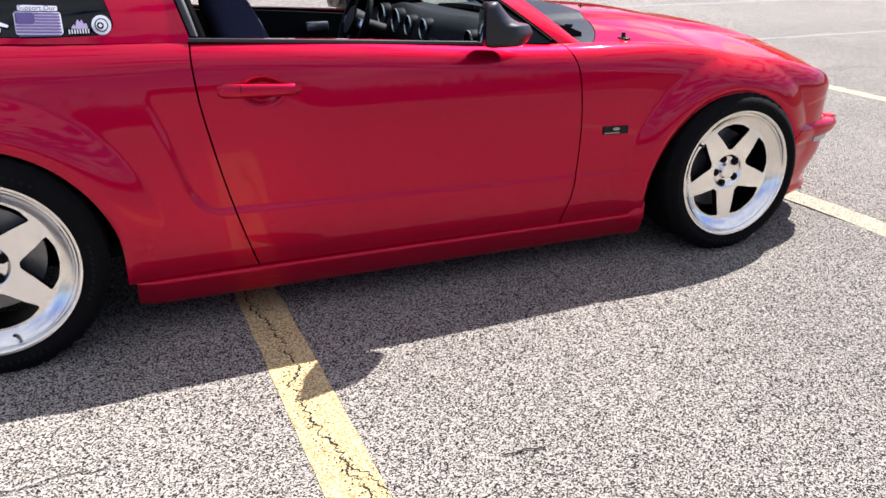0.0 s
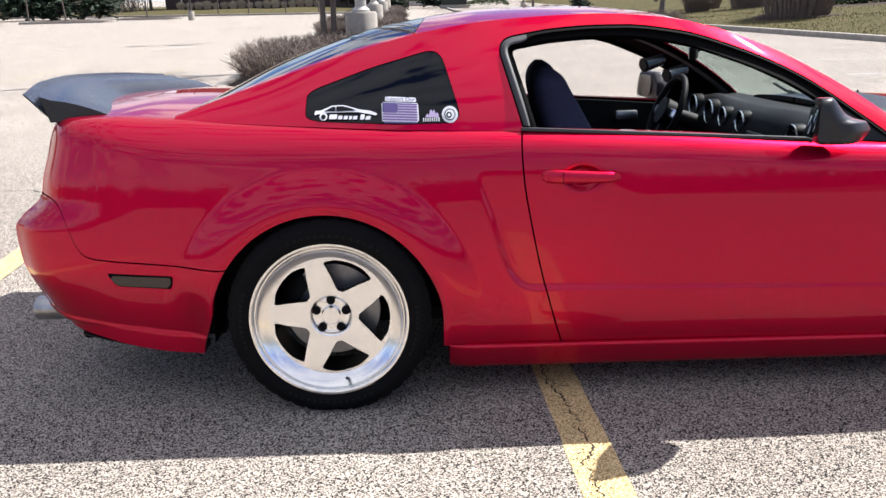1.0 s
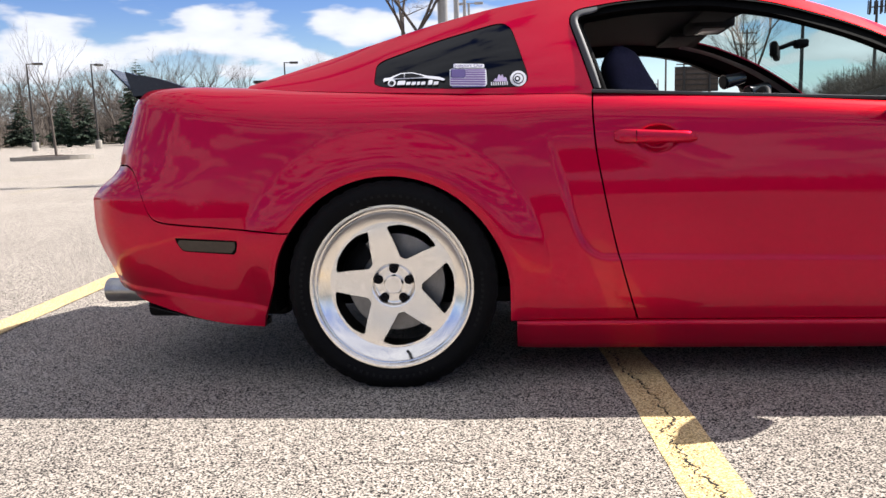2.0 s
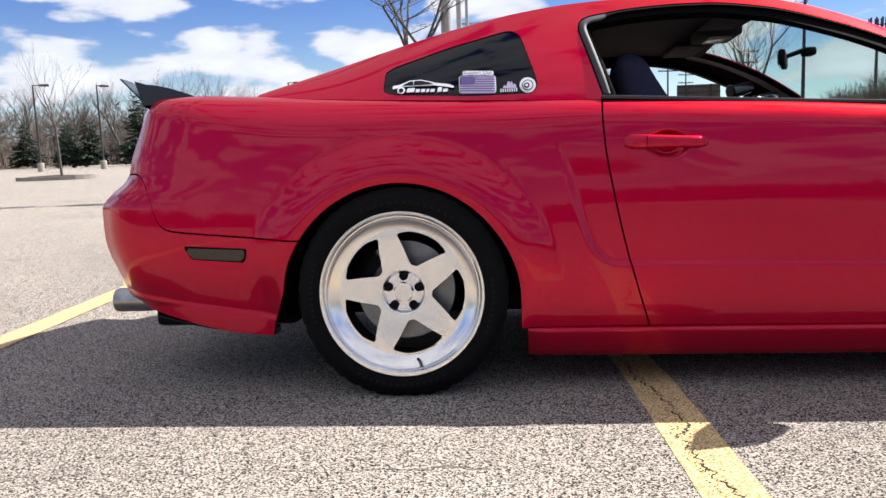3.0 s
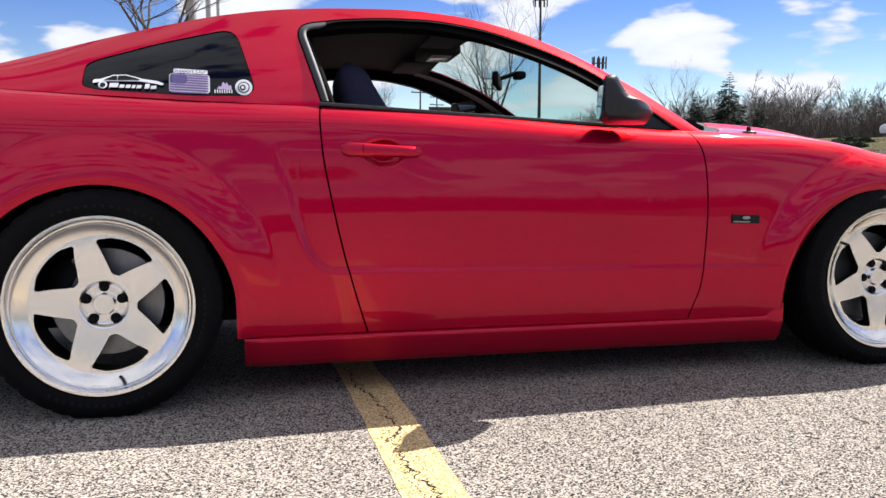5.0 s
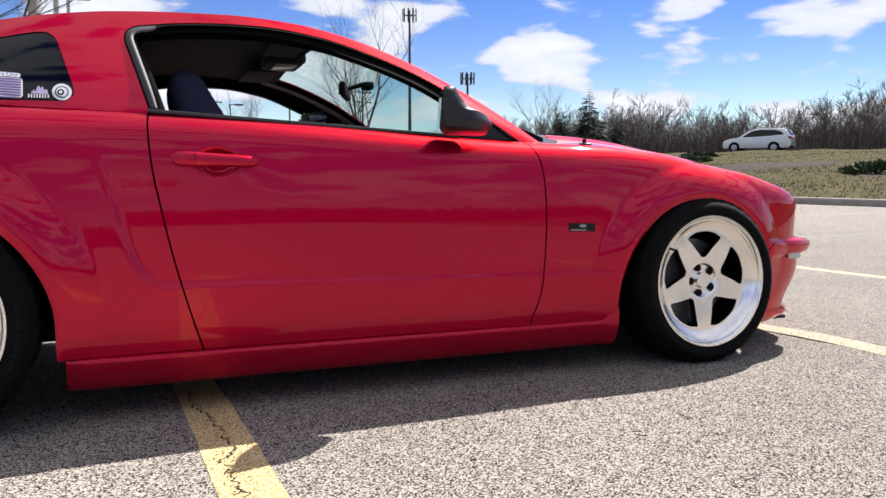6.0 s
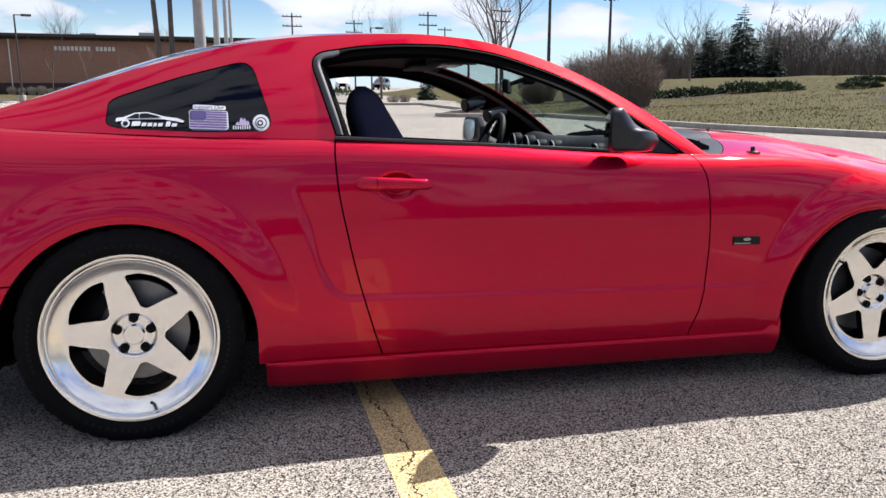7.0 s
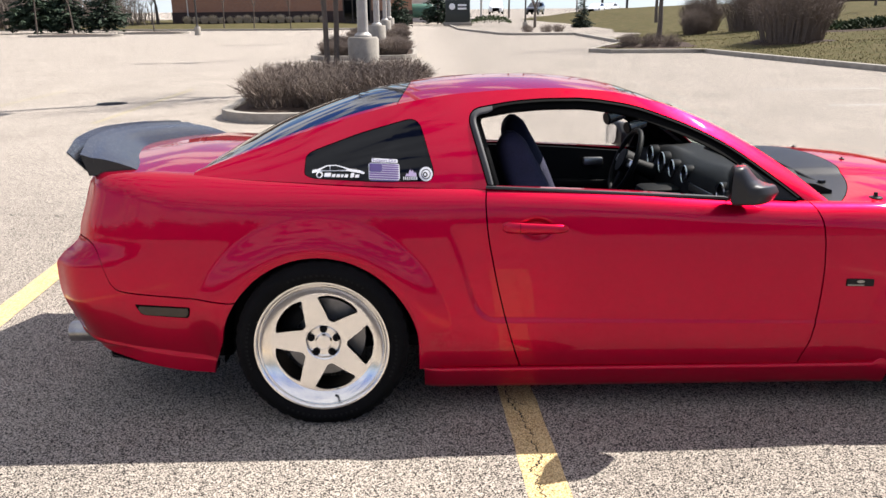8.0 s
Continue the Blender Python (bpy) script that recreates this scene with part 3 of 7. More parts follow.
def limb(verts, faces, a, b, r0, r1, n=4):
    """A tapered stick from a to b."""
    d = (b - a).normalized()
    s = d.orthogonal().normalized()
    t = d.cross(s)
    k = len(verts)
    for p, r in ((a, r0), (b, r1)):
        for i in range(n):
            w = 2 * math.pi * i / n
            verts.append(tuple(p + s * (r * math.cos(w)) + t * (r * math.sin(w))))
    for i in range(n):
        j = (i + 1) % n
        faces.append((k + i, k + j, k + n + j, k + n + i))


def grow(rnd, base, heading, length, radius, depth, wood, twig, spread=0.6, lift=0.25, forks=(2, 3)):
    """Branch on branch: bent limbs that fork until they are twigs."""
    a, d = Vector(base), Vector(heading).normalized()
    steps = 3
    r = radius
    for i in range(steps):
        d = (d + Vector((rnd.uniform(-1, 1), rnd.uniform(-1, 1), rnd.uniform(-0.6, 1) * 0.6)) * 0.14 + Vector((0, 0, lift * 0.15))).normalized()
        b = a + d * (length / steps)
        r2 = r * 0.86
        out = wood if depth > 2 else twig
        limb(out[0], out[1], a, b, r, r2, 6 if depth > 3 else 4 if depth > 2 else 3)
        if depth > 0 and i < steps - 1 and rnd.random() < 0.75:
            side_ = Vector((rnd.uniform(-1, 1), rnd.uniform(-1, 1), rnd.uniform(-0.2, 0.6)))
            grow(rnd, b, d * 0.7 + side_ * spread, length * rnd.uniform(0.45, 0.65), r2 * 0.5, depth - 2 if depth > 1 else 0, wood, twig, spread, lift, forks)
        a, r = b, r2
    if depth > 0:
        for _ in range(rnd.randint(*forks)):
            side_ = Vector((rnd.uniform(-1, 1), rnd.uniform(-1, 1), rnd.uniform(-0.3, 0.7)))
            grow(rnd, a, d + side_ * spread, length * rnd.uniform(0.58, 0.82), r * 0.68, depth - 1, wood, twig, spread, lift, forks)


def bare_tree(label, seed, high, radius, depth=5, spread=0.62, lift=0.3, clear=0.3, group="bare trees", trunks=1, name="bare_tree"):
    """A leafless tree standing at the origin; place it with copy_thing or its location."""
    rnd = random.Random(seed)
    wood, twig = ([], []), ([], [])
    for k in range(trunks):
        lean = Vector((rnd.uniform(-0.08, 0.08), rnd.uniform(-0.08, 0.08), 1)) if trunks == 1 else Vector((0.05 * (k - (trunks - 1) / 2), rnd.uniform(-0.03, 0.03), 1))
        foot, head = Vector((0.18 * (k - (trunks - 1) / 2), 0.04 * k, -0.05)), Vector((0.18 * (k - (trunks - 1) / 2), 0.04 * k, 0)) + lean * high * clear
        mid = (foot + head) / 2 + Vector((rnd.uniform(-0.03, 0.03), 0, 0)) * high * 0.2
        limb(wood[0], wood[1], foot, mid, radius * 1.25, radius, 9)
        limb(wood[0], wood[1], mid, head, radius, radius * 0.85, 9)
        for _ in range(rnd.randint(3, 4)):
            side_ = Vector((rnd.uniform(-1, 1), rnd.uniform(-1, 1), 0.25))
            grow(rnd, head, lean + side_ * spread, high * rnd.uniform(0.24, 0.32), radius * 0.62, depth - 1, wood, twig, spread, lift)
    tree = thing(name, label, "tree", group)
    mesh_part("trunk", wood, BARK, tree, smooth=True)
    mesh_part("crown", twig, TWIGS, tree, "bare brown twigs", smooth=False)
    return tree


def conifer(label, seed, high, wide, group="conifers"):
    rnd = random.Random(seed)
    v, f, tv, tf = [], [], [], []
    limb(tv, tf, Vector((0, 0, -0.05)), Vector((0, 0, high * 0.96)), high * 0.018, 0.01, 8)
    rows = 30
    for i in range(rows):
        t = i / rows
        z = high * (0.06 + 0.92 * t)
        reach = wide * (1 - t) ** 0.85 * rnd.uniform(0.8, 1.12) + 0.08
        for k in range(int(15 - 8 * t)):
            a = rnd.uniform(0, 2 * math.pi)
            d = Vector((math.cos(a), math.sin(a), rnd.uniform(-0.28, 0.1)))
            s = Vector((-math.sin(a), math.cos(a), 0))
            r = reach * rnd.uniform(0.65, 1.15)
            for m in range(5):
                c = Vector((0, 0, z)) + d * r * (0.25 + 0.18 * m)
                for side_ in (-1, 1, 0):
                    tip = c + d * r * 0.22 + s * side_ * r * 0.22 * (1.2 - 0.15 * m) + Vector((0, 0, rnd.uniform(-0.12, 0.05))) * r
                    w = (s if side_ == 0 else d) * r * 0.045 + Vector((0, 0, rnd.uniform(-0.04, 0.04))) * r
                    q = len(v)
                    v += [tuple(c - w), tuple((c + tip) / 2 - w * 1.6), tuple(tip), tuple((c + tip) / 2 + w * 1.6)]
                    f.append((q, q + 1, q + 2, q + 3))
    tree = thing("conifer", label, "tree", group)
    mesh_part("trunk", (tv, tf), BARK, tree)
    mesh_part("crown", (v, f), NEEDLES, tree, "dark green needled boughs", smooth=False)
    return tree


def shrub(label, seed, wide, high, count, group="dormant shrubs", name="shrub", thick=0.006, flat=0.8, mat=None):
    """A dormant shrub: hundreds of thin upright forked twigs."""
    rnd = random.Random(seed)
    v, f = [], []
    for _ in range(count):
        a, q = rnd.uniform(0, 2 * math.pi), math.sqrt(rnd.random())
        out = Vector((math.cos(a), math.sin(a), 0))
        base = out * wide * 0.62 * q
        h = high * (1 - 0.45 * q ** 3) * rnd.uniform(0.7, 1.08)
        mid = base + out * wide * 0.12 * q + Vector((rnd.uniform(-1, 1), rnd.uniform(-1, 1), 0)) * 0.07 + Vector((0, 0, h * 0.55))
        tip = mid + out * wide * 0.2 * q + Vector((rnd.uniform(-1, 1), rnd.uniform(-1, 1), 0)) * 0.12 + Vector((0, 0, h * 0.45))
        limb(v, f, base, mid, thick, thick * 0.8, 3)
        limb(v, f, mid, tip, thick * 0.8, thick * 0.35, 3)
        for _ in range(3):
            p = mid.lerp(tip, rnd.uniform(0, 0.8))
            limb(v, f, p, p + Vector((rnd.uniform(-1, 1), rnd.uniform(-1, 1), rnd.uniform(0.0, 1))) * high * 0.2, thick * 0.6, thick * 0.25, 3)
    ob = mesh_part(name, (v, f), mat or SHRUB_TWIGS, smooth=False)
    return tagged(ob, label, "shrub", group)


def evergreen(label, seed, wide, high, count, group="low junipers"):
    """A spreading juniper: many small upturned sprays over a low mound."""
    rnd = random.Random(seed)
    v, f = [], []
    for _ in range(count):
        a, q = rnd.uniform(0, 2 * math.pi), math.sqrt(rnd.random())
        c = Vector((math.cos(a) * wide * q, math.sin(a) * wide * 0.7 * q, high * (1 - q * q) ** 0.5 * rnd.uniform(0.55, 1.05)))
        d = Vector((math.cos(a) + rnd.uniform(-1, 1), math.sin(a) + rnd.uniform(-1, 1), rnd.uniform(0.2, 1.2))).normalized()
        s = d.orthogonal().normalized()
        s = Matrix.Rotation(rnd.uniform(0, 6.28), 3, d) @ s
        size = rnd.uniform(0.12, 0.30)
        k = len(v)
        v += [tuple(c), tuple(c + d * size * 0.5 + s * size * 0.22), tuple(c + d * size), tuple(c + d * size * 0.5 - s * size * 0.22)]
        f.append((k, k + 1, k + 2, k + 3))
    return tagged(mesh_part("juniper", (v, f), JUNIPER, smooth=False), label, "shrub", group)


def put(ob, x, y, z=0.0, turn=0.0, size=1.0):
    ob.location, ob.rotation_euler, ob.scale = (x, y, z), (0, 0, radians(turn)), (size, size, size)
    return ob


def again(ob, x, y, z=0.0, turn=0.0, size=1.0):
    c = copy_thing(ob, pose(x, y, z, 0, 0, turn))
    c.scale = (size, size, size)
    return c


# shrubs in the beds
bed = shrub("dense brown dormant shrub in a kerbed bed", 11, 0.85, 0.60, 520, thick=0.0075)
put(bed, -1.95, 10.2, 0.13)
for i, (x, y) in enumerate(((-1.1, 10.0), (-0.3, 10.1), (-2.05, 11.2), (-1.2, 11.1), (-0.35, 11.3), (-2.0, 12.2), (-0.2, 12.5), (-1.25, 12.1), (-0.1, 13.5))):
    again(bed, x, y, 0.13, 40 * i, 0.92 + 0.05 * (i % 4))
for cx, cy in ((-1.7, 26.6), (-2.0, 40.5), (-2.3, 53.0)):
    for i, (x, y) in enumerate(((-1.0, -1.4), (0.0, -1.5), (1.0, -1.3), (-1.0, 0.2), (1.0, 0.3), (-0.9, 1.5), (0.9, 1.5))):
        again(bed, cx + x, cy + y, 0.13, 57 * i, 0.85 + 0.06 * (i % 4))

# the light poles with their concrete feet
POLE_GREY = material("galvanised_pole", (0.42, 0.40, 0.37), 0.5, 0.2, vary=0.2, scale=6)
POLE_DARK = material("bronze_pole", (0.05, 0.045, 0.04), 0.5, 0.3, vary=0.2, scale=6)
LAMP_GLASS = material("lamp_glass", (0.5, 0.5, 0.48), 0.2, vary=0.1, scale=20)


def light_pole(label, high, r, mat, foot_r, foot_h, arms=1, group="light poles"):
    t = thing("light_pole", label, "lamp post", group)
    mesh_part("concrete_foot", lathe([(foot_r, -0.05), (foot_r, foot_h - 0.04), (foot_r - 0.03, foot_h), (0.0, foot_h)], "z", 32), CONCRETE, t, "round pale concrete foot")
    mesh_part("base_plate", lathe([(r * 1.6, foot_h), (r * 1.6, foot_h + 0.04), (r, foot_h + 0.10)], "z", 20), mat, t)
    mesh_part("pole", lathe([(r, foot_h), (r * 0.7, high), (0, high)], "z", 20), mat, t)
    for k in range(arms):
        s = 1 if k == 0 else -1
        bm = bmesh.new()
        add_box(bm, (min(0, s * 0.5), -0.03, high - 0.06), (max(0, s * 0.5), 0.03, high), 0.01)
        arm = part("arm", bm, mat, t)
        bm = bmesh.new()
        add_box(bm, (min(s * 0.4, s * 1.0), -0.16, high - 0.10), (max(s * 0.4, s * 1.0), 0.16, high + 0.04), 0.02)
        head = part("lamp_head", bm, mat, t)
        bm = bmesh.new()
        add_box(bm, (min(s * 0.5, s * 0.92), -0.11, high - 0.115), (max(s * 0.5, s * 0.92), 0.11, high - 0.095), 0.004)
        part("lens", bm, LAMP_GLASS, head)
    return t


grey = put(light_pole("tall grey steel light pole on a round concrete foot", 9.0, 0.115, POLE_GREY, 0.33, 0.95, 2), -0.88, 14.3, 0.12)
again(grey, -1.35, 27.4, 0.12)
again(grey, -1.7, 41.0, 0.12)
again(grey, -2.0, 53.5, 0.12)
dark = put(light_pole("dark bronze parking lot light pole", 5.8, 0.07, POLE_DARK, 0.22, 0.6), -31.4, 48.5, 0.0, 20)
for x, y, a in ((-28.0, 50.5, 75), (-15.8, 55.4, 20), (8.5, 62.0, 10)):
    again(dark, x, y, 0.0, a)

# trees in the beds and near the lot
put(bare_tree("bare many-stemmed tree with upswept branches in a kerbed bed", 8, 4.7, 0.054, 7, 1.3, 0.0, 0.56, trunks=2), -1.52, 13.9, 0.12, 10)
young = put(bare_tree("thin bare young tree in a small bed", 21, 4.2, 0.045, 4, 0.5, 0.35, 0.45, group="young trees"), -17.3, 27.2, 0.15)
for x, y, a, s in ((-24.6, 55.5, 60, 1.1), (-20.6, 60.6, 130, 1.0), (-27.6, 56.3, 200, 1.2), (-14.5, 68.5, 250, 0.95), (-11.2, 68.0, 20, 0.9), (-8.5, 69.0, 90, 1.0), (-17.6, 70.5, 170, 1.1)):
    again(young, x, y, 0.15, a, s)
bank_tree = put(bare_tree("bare tree in a mulched corner bed", 33, 7.6, 0.10, 6, 0.80, 0.2, 0.20), 10.1, 30.3, 0.3)
again(bank_tree, 17.1, 55.2, 0.6, 120, 1.15)
again(bank_tree, 8.6, 57.0, 0.3, 200, 0.9)
again(bank_tree, 10.6, 71.4, 0.3, 30, 0.7)
again(bank_tree, 30.0, 50.0, 1.6, 75, 0.75)

big = bare_tree("tall spreading bare tree behind the far verge", 41, 8.6, 0.17, 6, 0.7, 0.2, 0.26)
put(big, -31.2, 78.0, 0.3)
big2 = put(bare_tree("tall spreading bare tree behind the far verge", 47, 7.8, 0.15, 6, 0.62, 0.28, 0.26), -38.5, 73.5, 0.3)
for k, (x, y, a, s) in enumerate(((-45.0, 69.5, 40, 0.95), (-48.5, 66.5, 100, 0.9), (-42.0, 71.5, 150, 0.9), (-34.8, 80.5, 210, 1.05), (-28.5, 86.0, 300, 1.0), (-52.5, 62.5, 20, 1.0), (-56.0, 57.0, 80, 0.95), (-22.0, 99.0, 140, 1.1), (-12.0, 101.0, 10, 1.0), (-61.0, 50.0, 130, 1.0))):
    again(big if k % 2 else big2, x, y, 0.3, a, s)

spruce = put(conifer("dark green spruce on the far verge", 3, 7.6, 2.3), -32.0, 65.6, 0.2)
for x, y, a, s in ((-29.8, 66.4, 50, 0.80), (-26.9, 67.6, 120, 0.74), (-36.0, 63.3, 200, 0.62), (-37.6, 62.6, 260, 0.5), (-39.5, 66.0, 20, 0.6), (-43.5, 66.0, 100, 0.6), (-46.5, 63.5, 160, 0.55), (-50.5, 60.0, 210, 0.6),
                   (-2.0, 75.5, 70, 0.55), (1.9, 84.0, 10, 0.75), (4.6, 92.0, 80, 0.7), (13.8, 66.0, 140, 0.40), (51.6, 77.4, 30, 1.12), (48.6, 79.0, 90, 0.85), (54.5, 76.0, 150, 0.7)):
    again(spruce, x, y, float(east_height(np.array([x]), np.array([y]))[0]) if x > 3 else 0.2, a, s)

# shrubs on the bank
tall = shrub("tall rounded brown dormant shrub on the grass bank", 17, 1.75, 2.6, 900, "bank shrubs", thick=0.009)


def bank_z(x, y):
    return float(east_height(np.array([float(x)]), np.array([float(y)]))[0]) - 0.05


put(tall, 14.3, 27.4, bank_z(14.3, 27.4), 0, 1.0)
for i, (x, y, s) in enumerate(((16.7, 37.2, 0.95), (15.7, 41.6, 0.80), (14.4, 38.6, 0.52), (23.5, 44.0, 0.8))):
    again(tall, x, y, bank_z(x, y), 40 * i, s)
low = evergreen("low spreading green juniper on the grass bank", 19, 1.5, 0.44, 1500)
put(low, 20.3, 32.2, bank_z(20.3, 32.2))
for i, (x, y, s) in enumerate(((18.6, 33.2, 0.9), (22.4, 31.6, 1.0), (26.5, 28.7, 0.6), (24.0, 31.0, 0.9), (23.3, 15.6, 0.9), (24.8, 14.6, 1.0), (26.0, 13.0, 0.9), (28.4, 30.5, 0.6))):
    again(low, x, y, bank_z(x, y), 70 * i, s)
for x, y, hx, hy in ((24.8, 21.8, 3.4, 1.9), (24.5, 14.5, 3.2, 2.4), (20.4, 32.0, 4.0, 1.6), (9.2, 28.6, 1.9, 1.8), (14.3, 27.4, 1.7, 1.3)):
    n = 40
    rnd = random.Random(int(x * 10))
    rim = [(x + hx * math.cos(2 * math.pi * i / n) * rnd.uniform(0.88, 1.1), y + hy * math.sin(2 * math.pi * i / n) * rnd.uniform(0.88, 1.1)) for i in range(n)]
    v = [(x + (a - x) * s, y + (b - y) * s, bank_z(x + (a - x) * s, y + (b - y) * s) + 0.09) for s in (0.02, 0.3, 0.6, 0.85, 1.0) for a, b in rim]
    v = [(a, b, c - (0.08 if i >= 4 * n else 0)) for i, (a, b, c) in enumerate(v)]
    tagged(mesh_part("mulch_bed", (v, [(k * n + i, (k + 1) * n + i, (k + 1) * n + (i + 1) % n, k * n + (i + 1) % n) for k in range(4) for i in range(n)]), MULCH), "patchy dark mulch under the bank shrubs", "mulch", kind="structure")
small = shrub("small brown dormant shrub in the corner bed", 23, 0.5, 0.5, 160, "corner bed shrubs")
put(small, 8.2, 27.8, 0.16)
for i, (x, y) in enumerate(((9.0, 27.6), (9.8, 27.6), (8.6, 28.9), (9.6, 29.0), (8.2, 48.6), (7.0, 48.8), (9.0, 49.0))):
    again(small, x, y, 0.16, 50 * i)


# last year's grass on the bank, in blades
sow = np.random.default_rng(63)
bx, by = sow.uniform(6, 40, 150000), sow.uniform(-6, 52, 150000)
keep_ = (in_east(bx, by) > 0.2) & (sow.random(150000) < 1.1 - 0.02 * np.hypot(bx, by))
bx, by = bx[keep_], by[keep_]
bz = east_height(bx, by) - 0.01
lean_x, lean_y, turn_ = sow.uniform(-0.07, 0.07, len(bx)), sow.uniform(-0.07, 0.07, len(bx)), sow.uniform(0, 6.28, len(bx))
rows_ = np.stack((np.stack((bx - 0.018 * np.cos(turn_), by - 0.018 * np.sin(turn_), bz), -1), np.stack((bx + 0.018 * np.cos(turn_), by + 0.018 * np.sin(turn_), bz), -1),
                  np.stack((bx + lean_x, by + lean_y, bz + sow.uniform(0.03, 0.085, len(bx))), -1)), 1)
v = [tuple(p) for p in rows_.reshape(-1, 3)]
f = [(3 * k, 3 * k + 1, 3 * k + 2) for k in range(len(bx))]
BLADES = material("grass_blades", (0.20, 0.165, 0.085), 0.9, color2=(0.12, 0.115, 0.045), scale=1.2, spec=0.05)
tagged(mesh_part("grass_blades", (v, f), BLADES, smooth=False), "tufts of dry and greening grass on the bank", "grass", kind="stuff")

# woods on the horizon all round
def woods(label, spots, seed):
    """Bare trees with rounded crowns: bent limbs that fork twice into fine twigs."""
    rnd = random.Random(seed)
    v, f = [], []

    def about(d, wide, up=0.0):
        return (d + Vector((rnd.uniform(-1, 1), rnd.uniform(-1, 1), rnd.uniform(-0.7, 1) + up)) * wide).normalized()
    for x, y, z, h in spots:
        base, head = Vector((x, y, z - 0.3)), Vector((x + rnd.uniform(-0.5, 0.5), y + rnd.uniform(-0.5, 0.5), z + h * rnd.uniform(0.25, 0.42)))
        limb(v, f, base, head, h * 0.014, h * 0.010, 4)
        for _ in range(rnd.randint(5, 7)):
            d = Vector((rnd.uniform(-1, 1), rnd.uniform(-1, 1), rnd.uniform(0.25, 1.3))).normalized()
            a = base.lerp(head, rnd.uniform(0.6, 1))
            for k in range(3):
                b = a + d * h * rnd.uniform(0.12, 0.19)
                limb(v, f, a, b, h * 0.0058 * (1 - k * 0.25), h * 0.0042 * (1 - k * 0.25), 3)
                for _ in range(4):
                    e = about(d, 0.9)
                    c = b + e * h * rnd.uniform(0.07, 0.15)
                    limb(v, f, b, c, h * 0.0026, h * 0.0014, 3)
                    for _ in range(5):
                        limb(v, f, b.lerp(c, rnd.uniform(0.3, 1)), c + about(e, 1.0) * h * rnd.uniform(0.03, 0.08), h * 0.0013, h * 0.0006, 3)
                a, d = b, about(d, 0.5, 0.1)
    tagged(mesh_part("woods", (v, f), WOODS, smooth=False), label, "woods", kind="stuff")


def thicket(label, spots, seed, mat=None, stem=0.05):
    """Dense brush at the foot of the woods: thin leaning stems with a side shoot each."""
    rnd = random.Random(seed)
    v, f = [], []
    for x, y, z, h in spots:
        for _ in range(26):
            a = Vector((x + rnd.uniform(-3, 3), y + rnd.uniform(-3, 3), z - 0.2))
            b = a + Vector((rnd.uniform(-0.9, 0.9), rnd.uniform(-0.9, 0.9), h * rnd.uniform(0.35, 1)))
            limb(v, f, a, b, stem, stem * 0.36, 3)
            c = a.lerp(b, rnd.uniform(0.35, 0.7))
            limb(v, f, c, c + Vector((rnd.uniform(-0.9, 0.9), rnd.uniform(-0.9, 0.9), h * rnd.uniform(0.15, 0.4))), 0.028, 0.010, 3)
    tagged(mesh_part("thicket", (v, f), mat or WOODS, smooth=False), label, "woods", kind="stuff")


rnd = random.Random(77)
spots = []
for i in range(330):
    a = radians(26 + 52 * rnd.random())
    d = rnd.uniform(100, 128)
    x, y = 0.4 + d * math.sin(a), -2.5 + d * math.cos(a)
    spots.append((x, y, bank_z(x, y), rnd.uniform(6.0, 9.0) * (1.0 + 0.12 * math.sin(a * 23))))
woods("bare brown woods along the horizon behind the road", spots, 5)
thicket("dense brown brush under the bare woods", [(x, y, z, 3.6) for x, y, z, h in spots for _ in range(2)], 6)
spots = []
for i in range(190):
    a = radians(-62 + 42 * rnd.random())
    d = rnd.uniform(88, 122)
    spots.append((0.4 + d * math.sin(a), -2.5 + d * math.cos(a), 0.3, rnd.uniform(6.5, 9.5)))
woods("bare brown woods behind the far verge", spots, 8)
thicket("dense brush under the bare woods", [(x, y, z, 3.6) for x, y, z, h in spots for _ in range(2)], 9)
spots = []
for i in range(150):
    a = radians(100 + 165 * rnd.random())
    d = rnd.uniform(66, 96)
    spots.append((0.4 + d * math.sin(a), -2.5 + d * math.cos(a), 0.0, rnd.uniform(6, 9.5)))
woods("bare brown woods beyond the near side of the lot", spots, 10)
thicket("dark evergreen belt beyond the near side of the lot", [(x, y, z, 6.0) for x, y, z, h in spots for _ in range(4)] + [(x, y, z, 3.4) for x, y, z, h in spots for _ in range(4)], 12, NEEDLES, 0.16)


def brick_material(name):
    m = bpy.data.materials.new(name)
    m.use_nodes = True
    nt = m.node_tree
    bsdf = nt.nodes["Principled BSDF"]
    bsdf.inputs["Roughness"].default_value = 0.85
    place = nt.nodes.new("ShaderNodeTexCoord").outputs["Object"]
    turn = nt.nodes.new("ShaderNodeMapping")
    turn.inputs["Rotation"].default_value = (radians(90), 0, 0)
    nt.links.new(place, turn.inputs[0])
    br = nt.nodes.new("ShaderNodeTexBrick")
    br.inputs["Color1"].default_value, br.inputs["Color2"].default_value, br.inputs["Mortar"].default_value = (0.33, 0.145, 0.08, 1), (0.25, 0.11, 0.065, 1), (0.30, 0.24, 0.19, 1)
    br.inputs["Scale"].default_value, br.inputs["Mortar Size"].default_value = 1.0, 0.008
    br.inputs["Brick Width"].default_value, br.inputs["Row Height"].default_value = 0.22, 0.075
    nt.links.new(turn.outputs[0], br.inputs["Vector"])
    nt.links.new(br.outputs["Color"], bsdf.inputs["Base Color"])
    return m


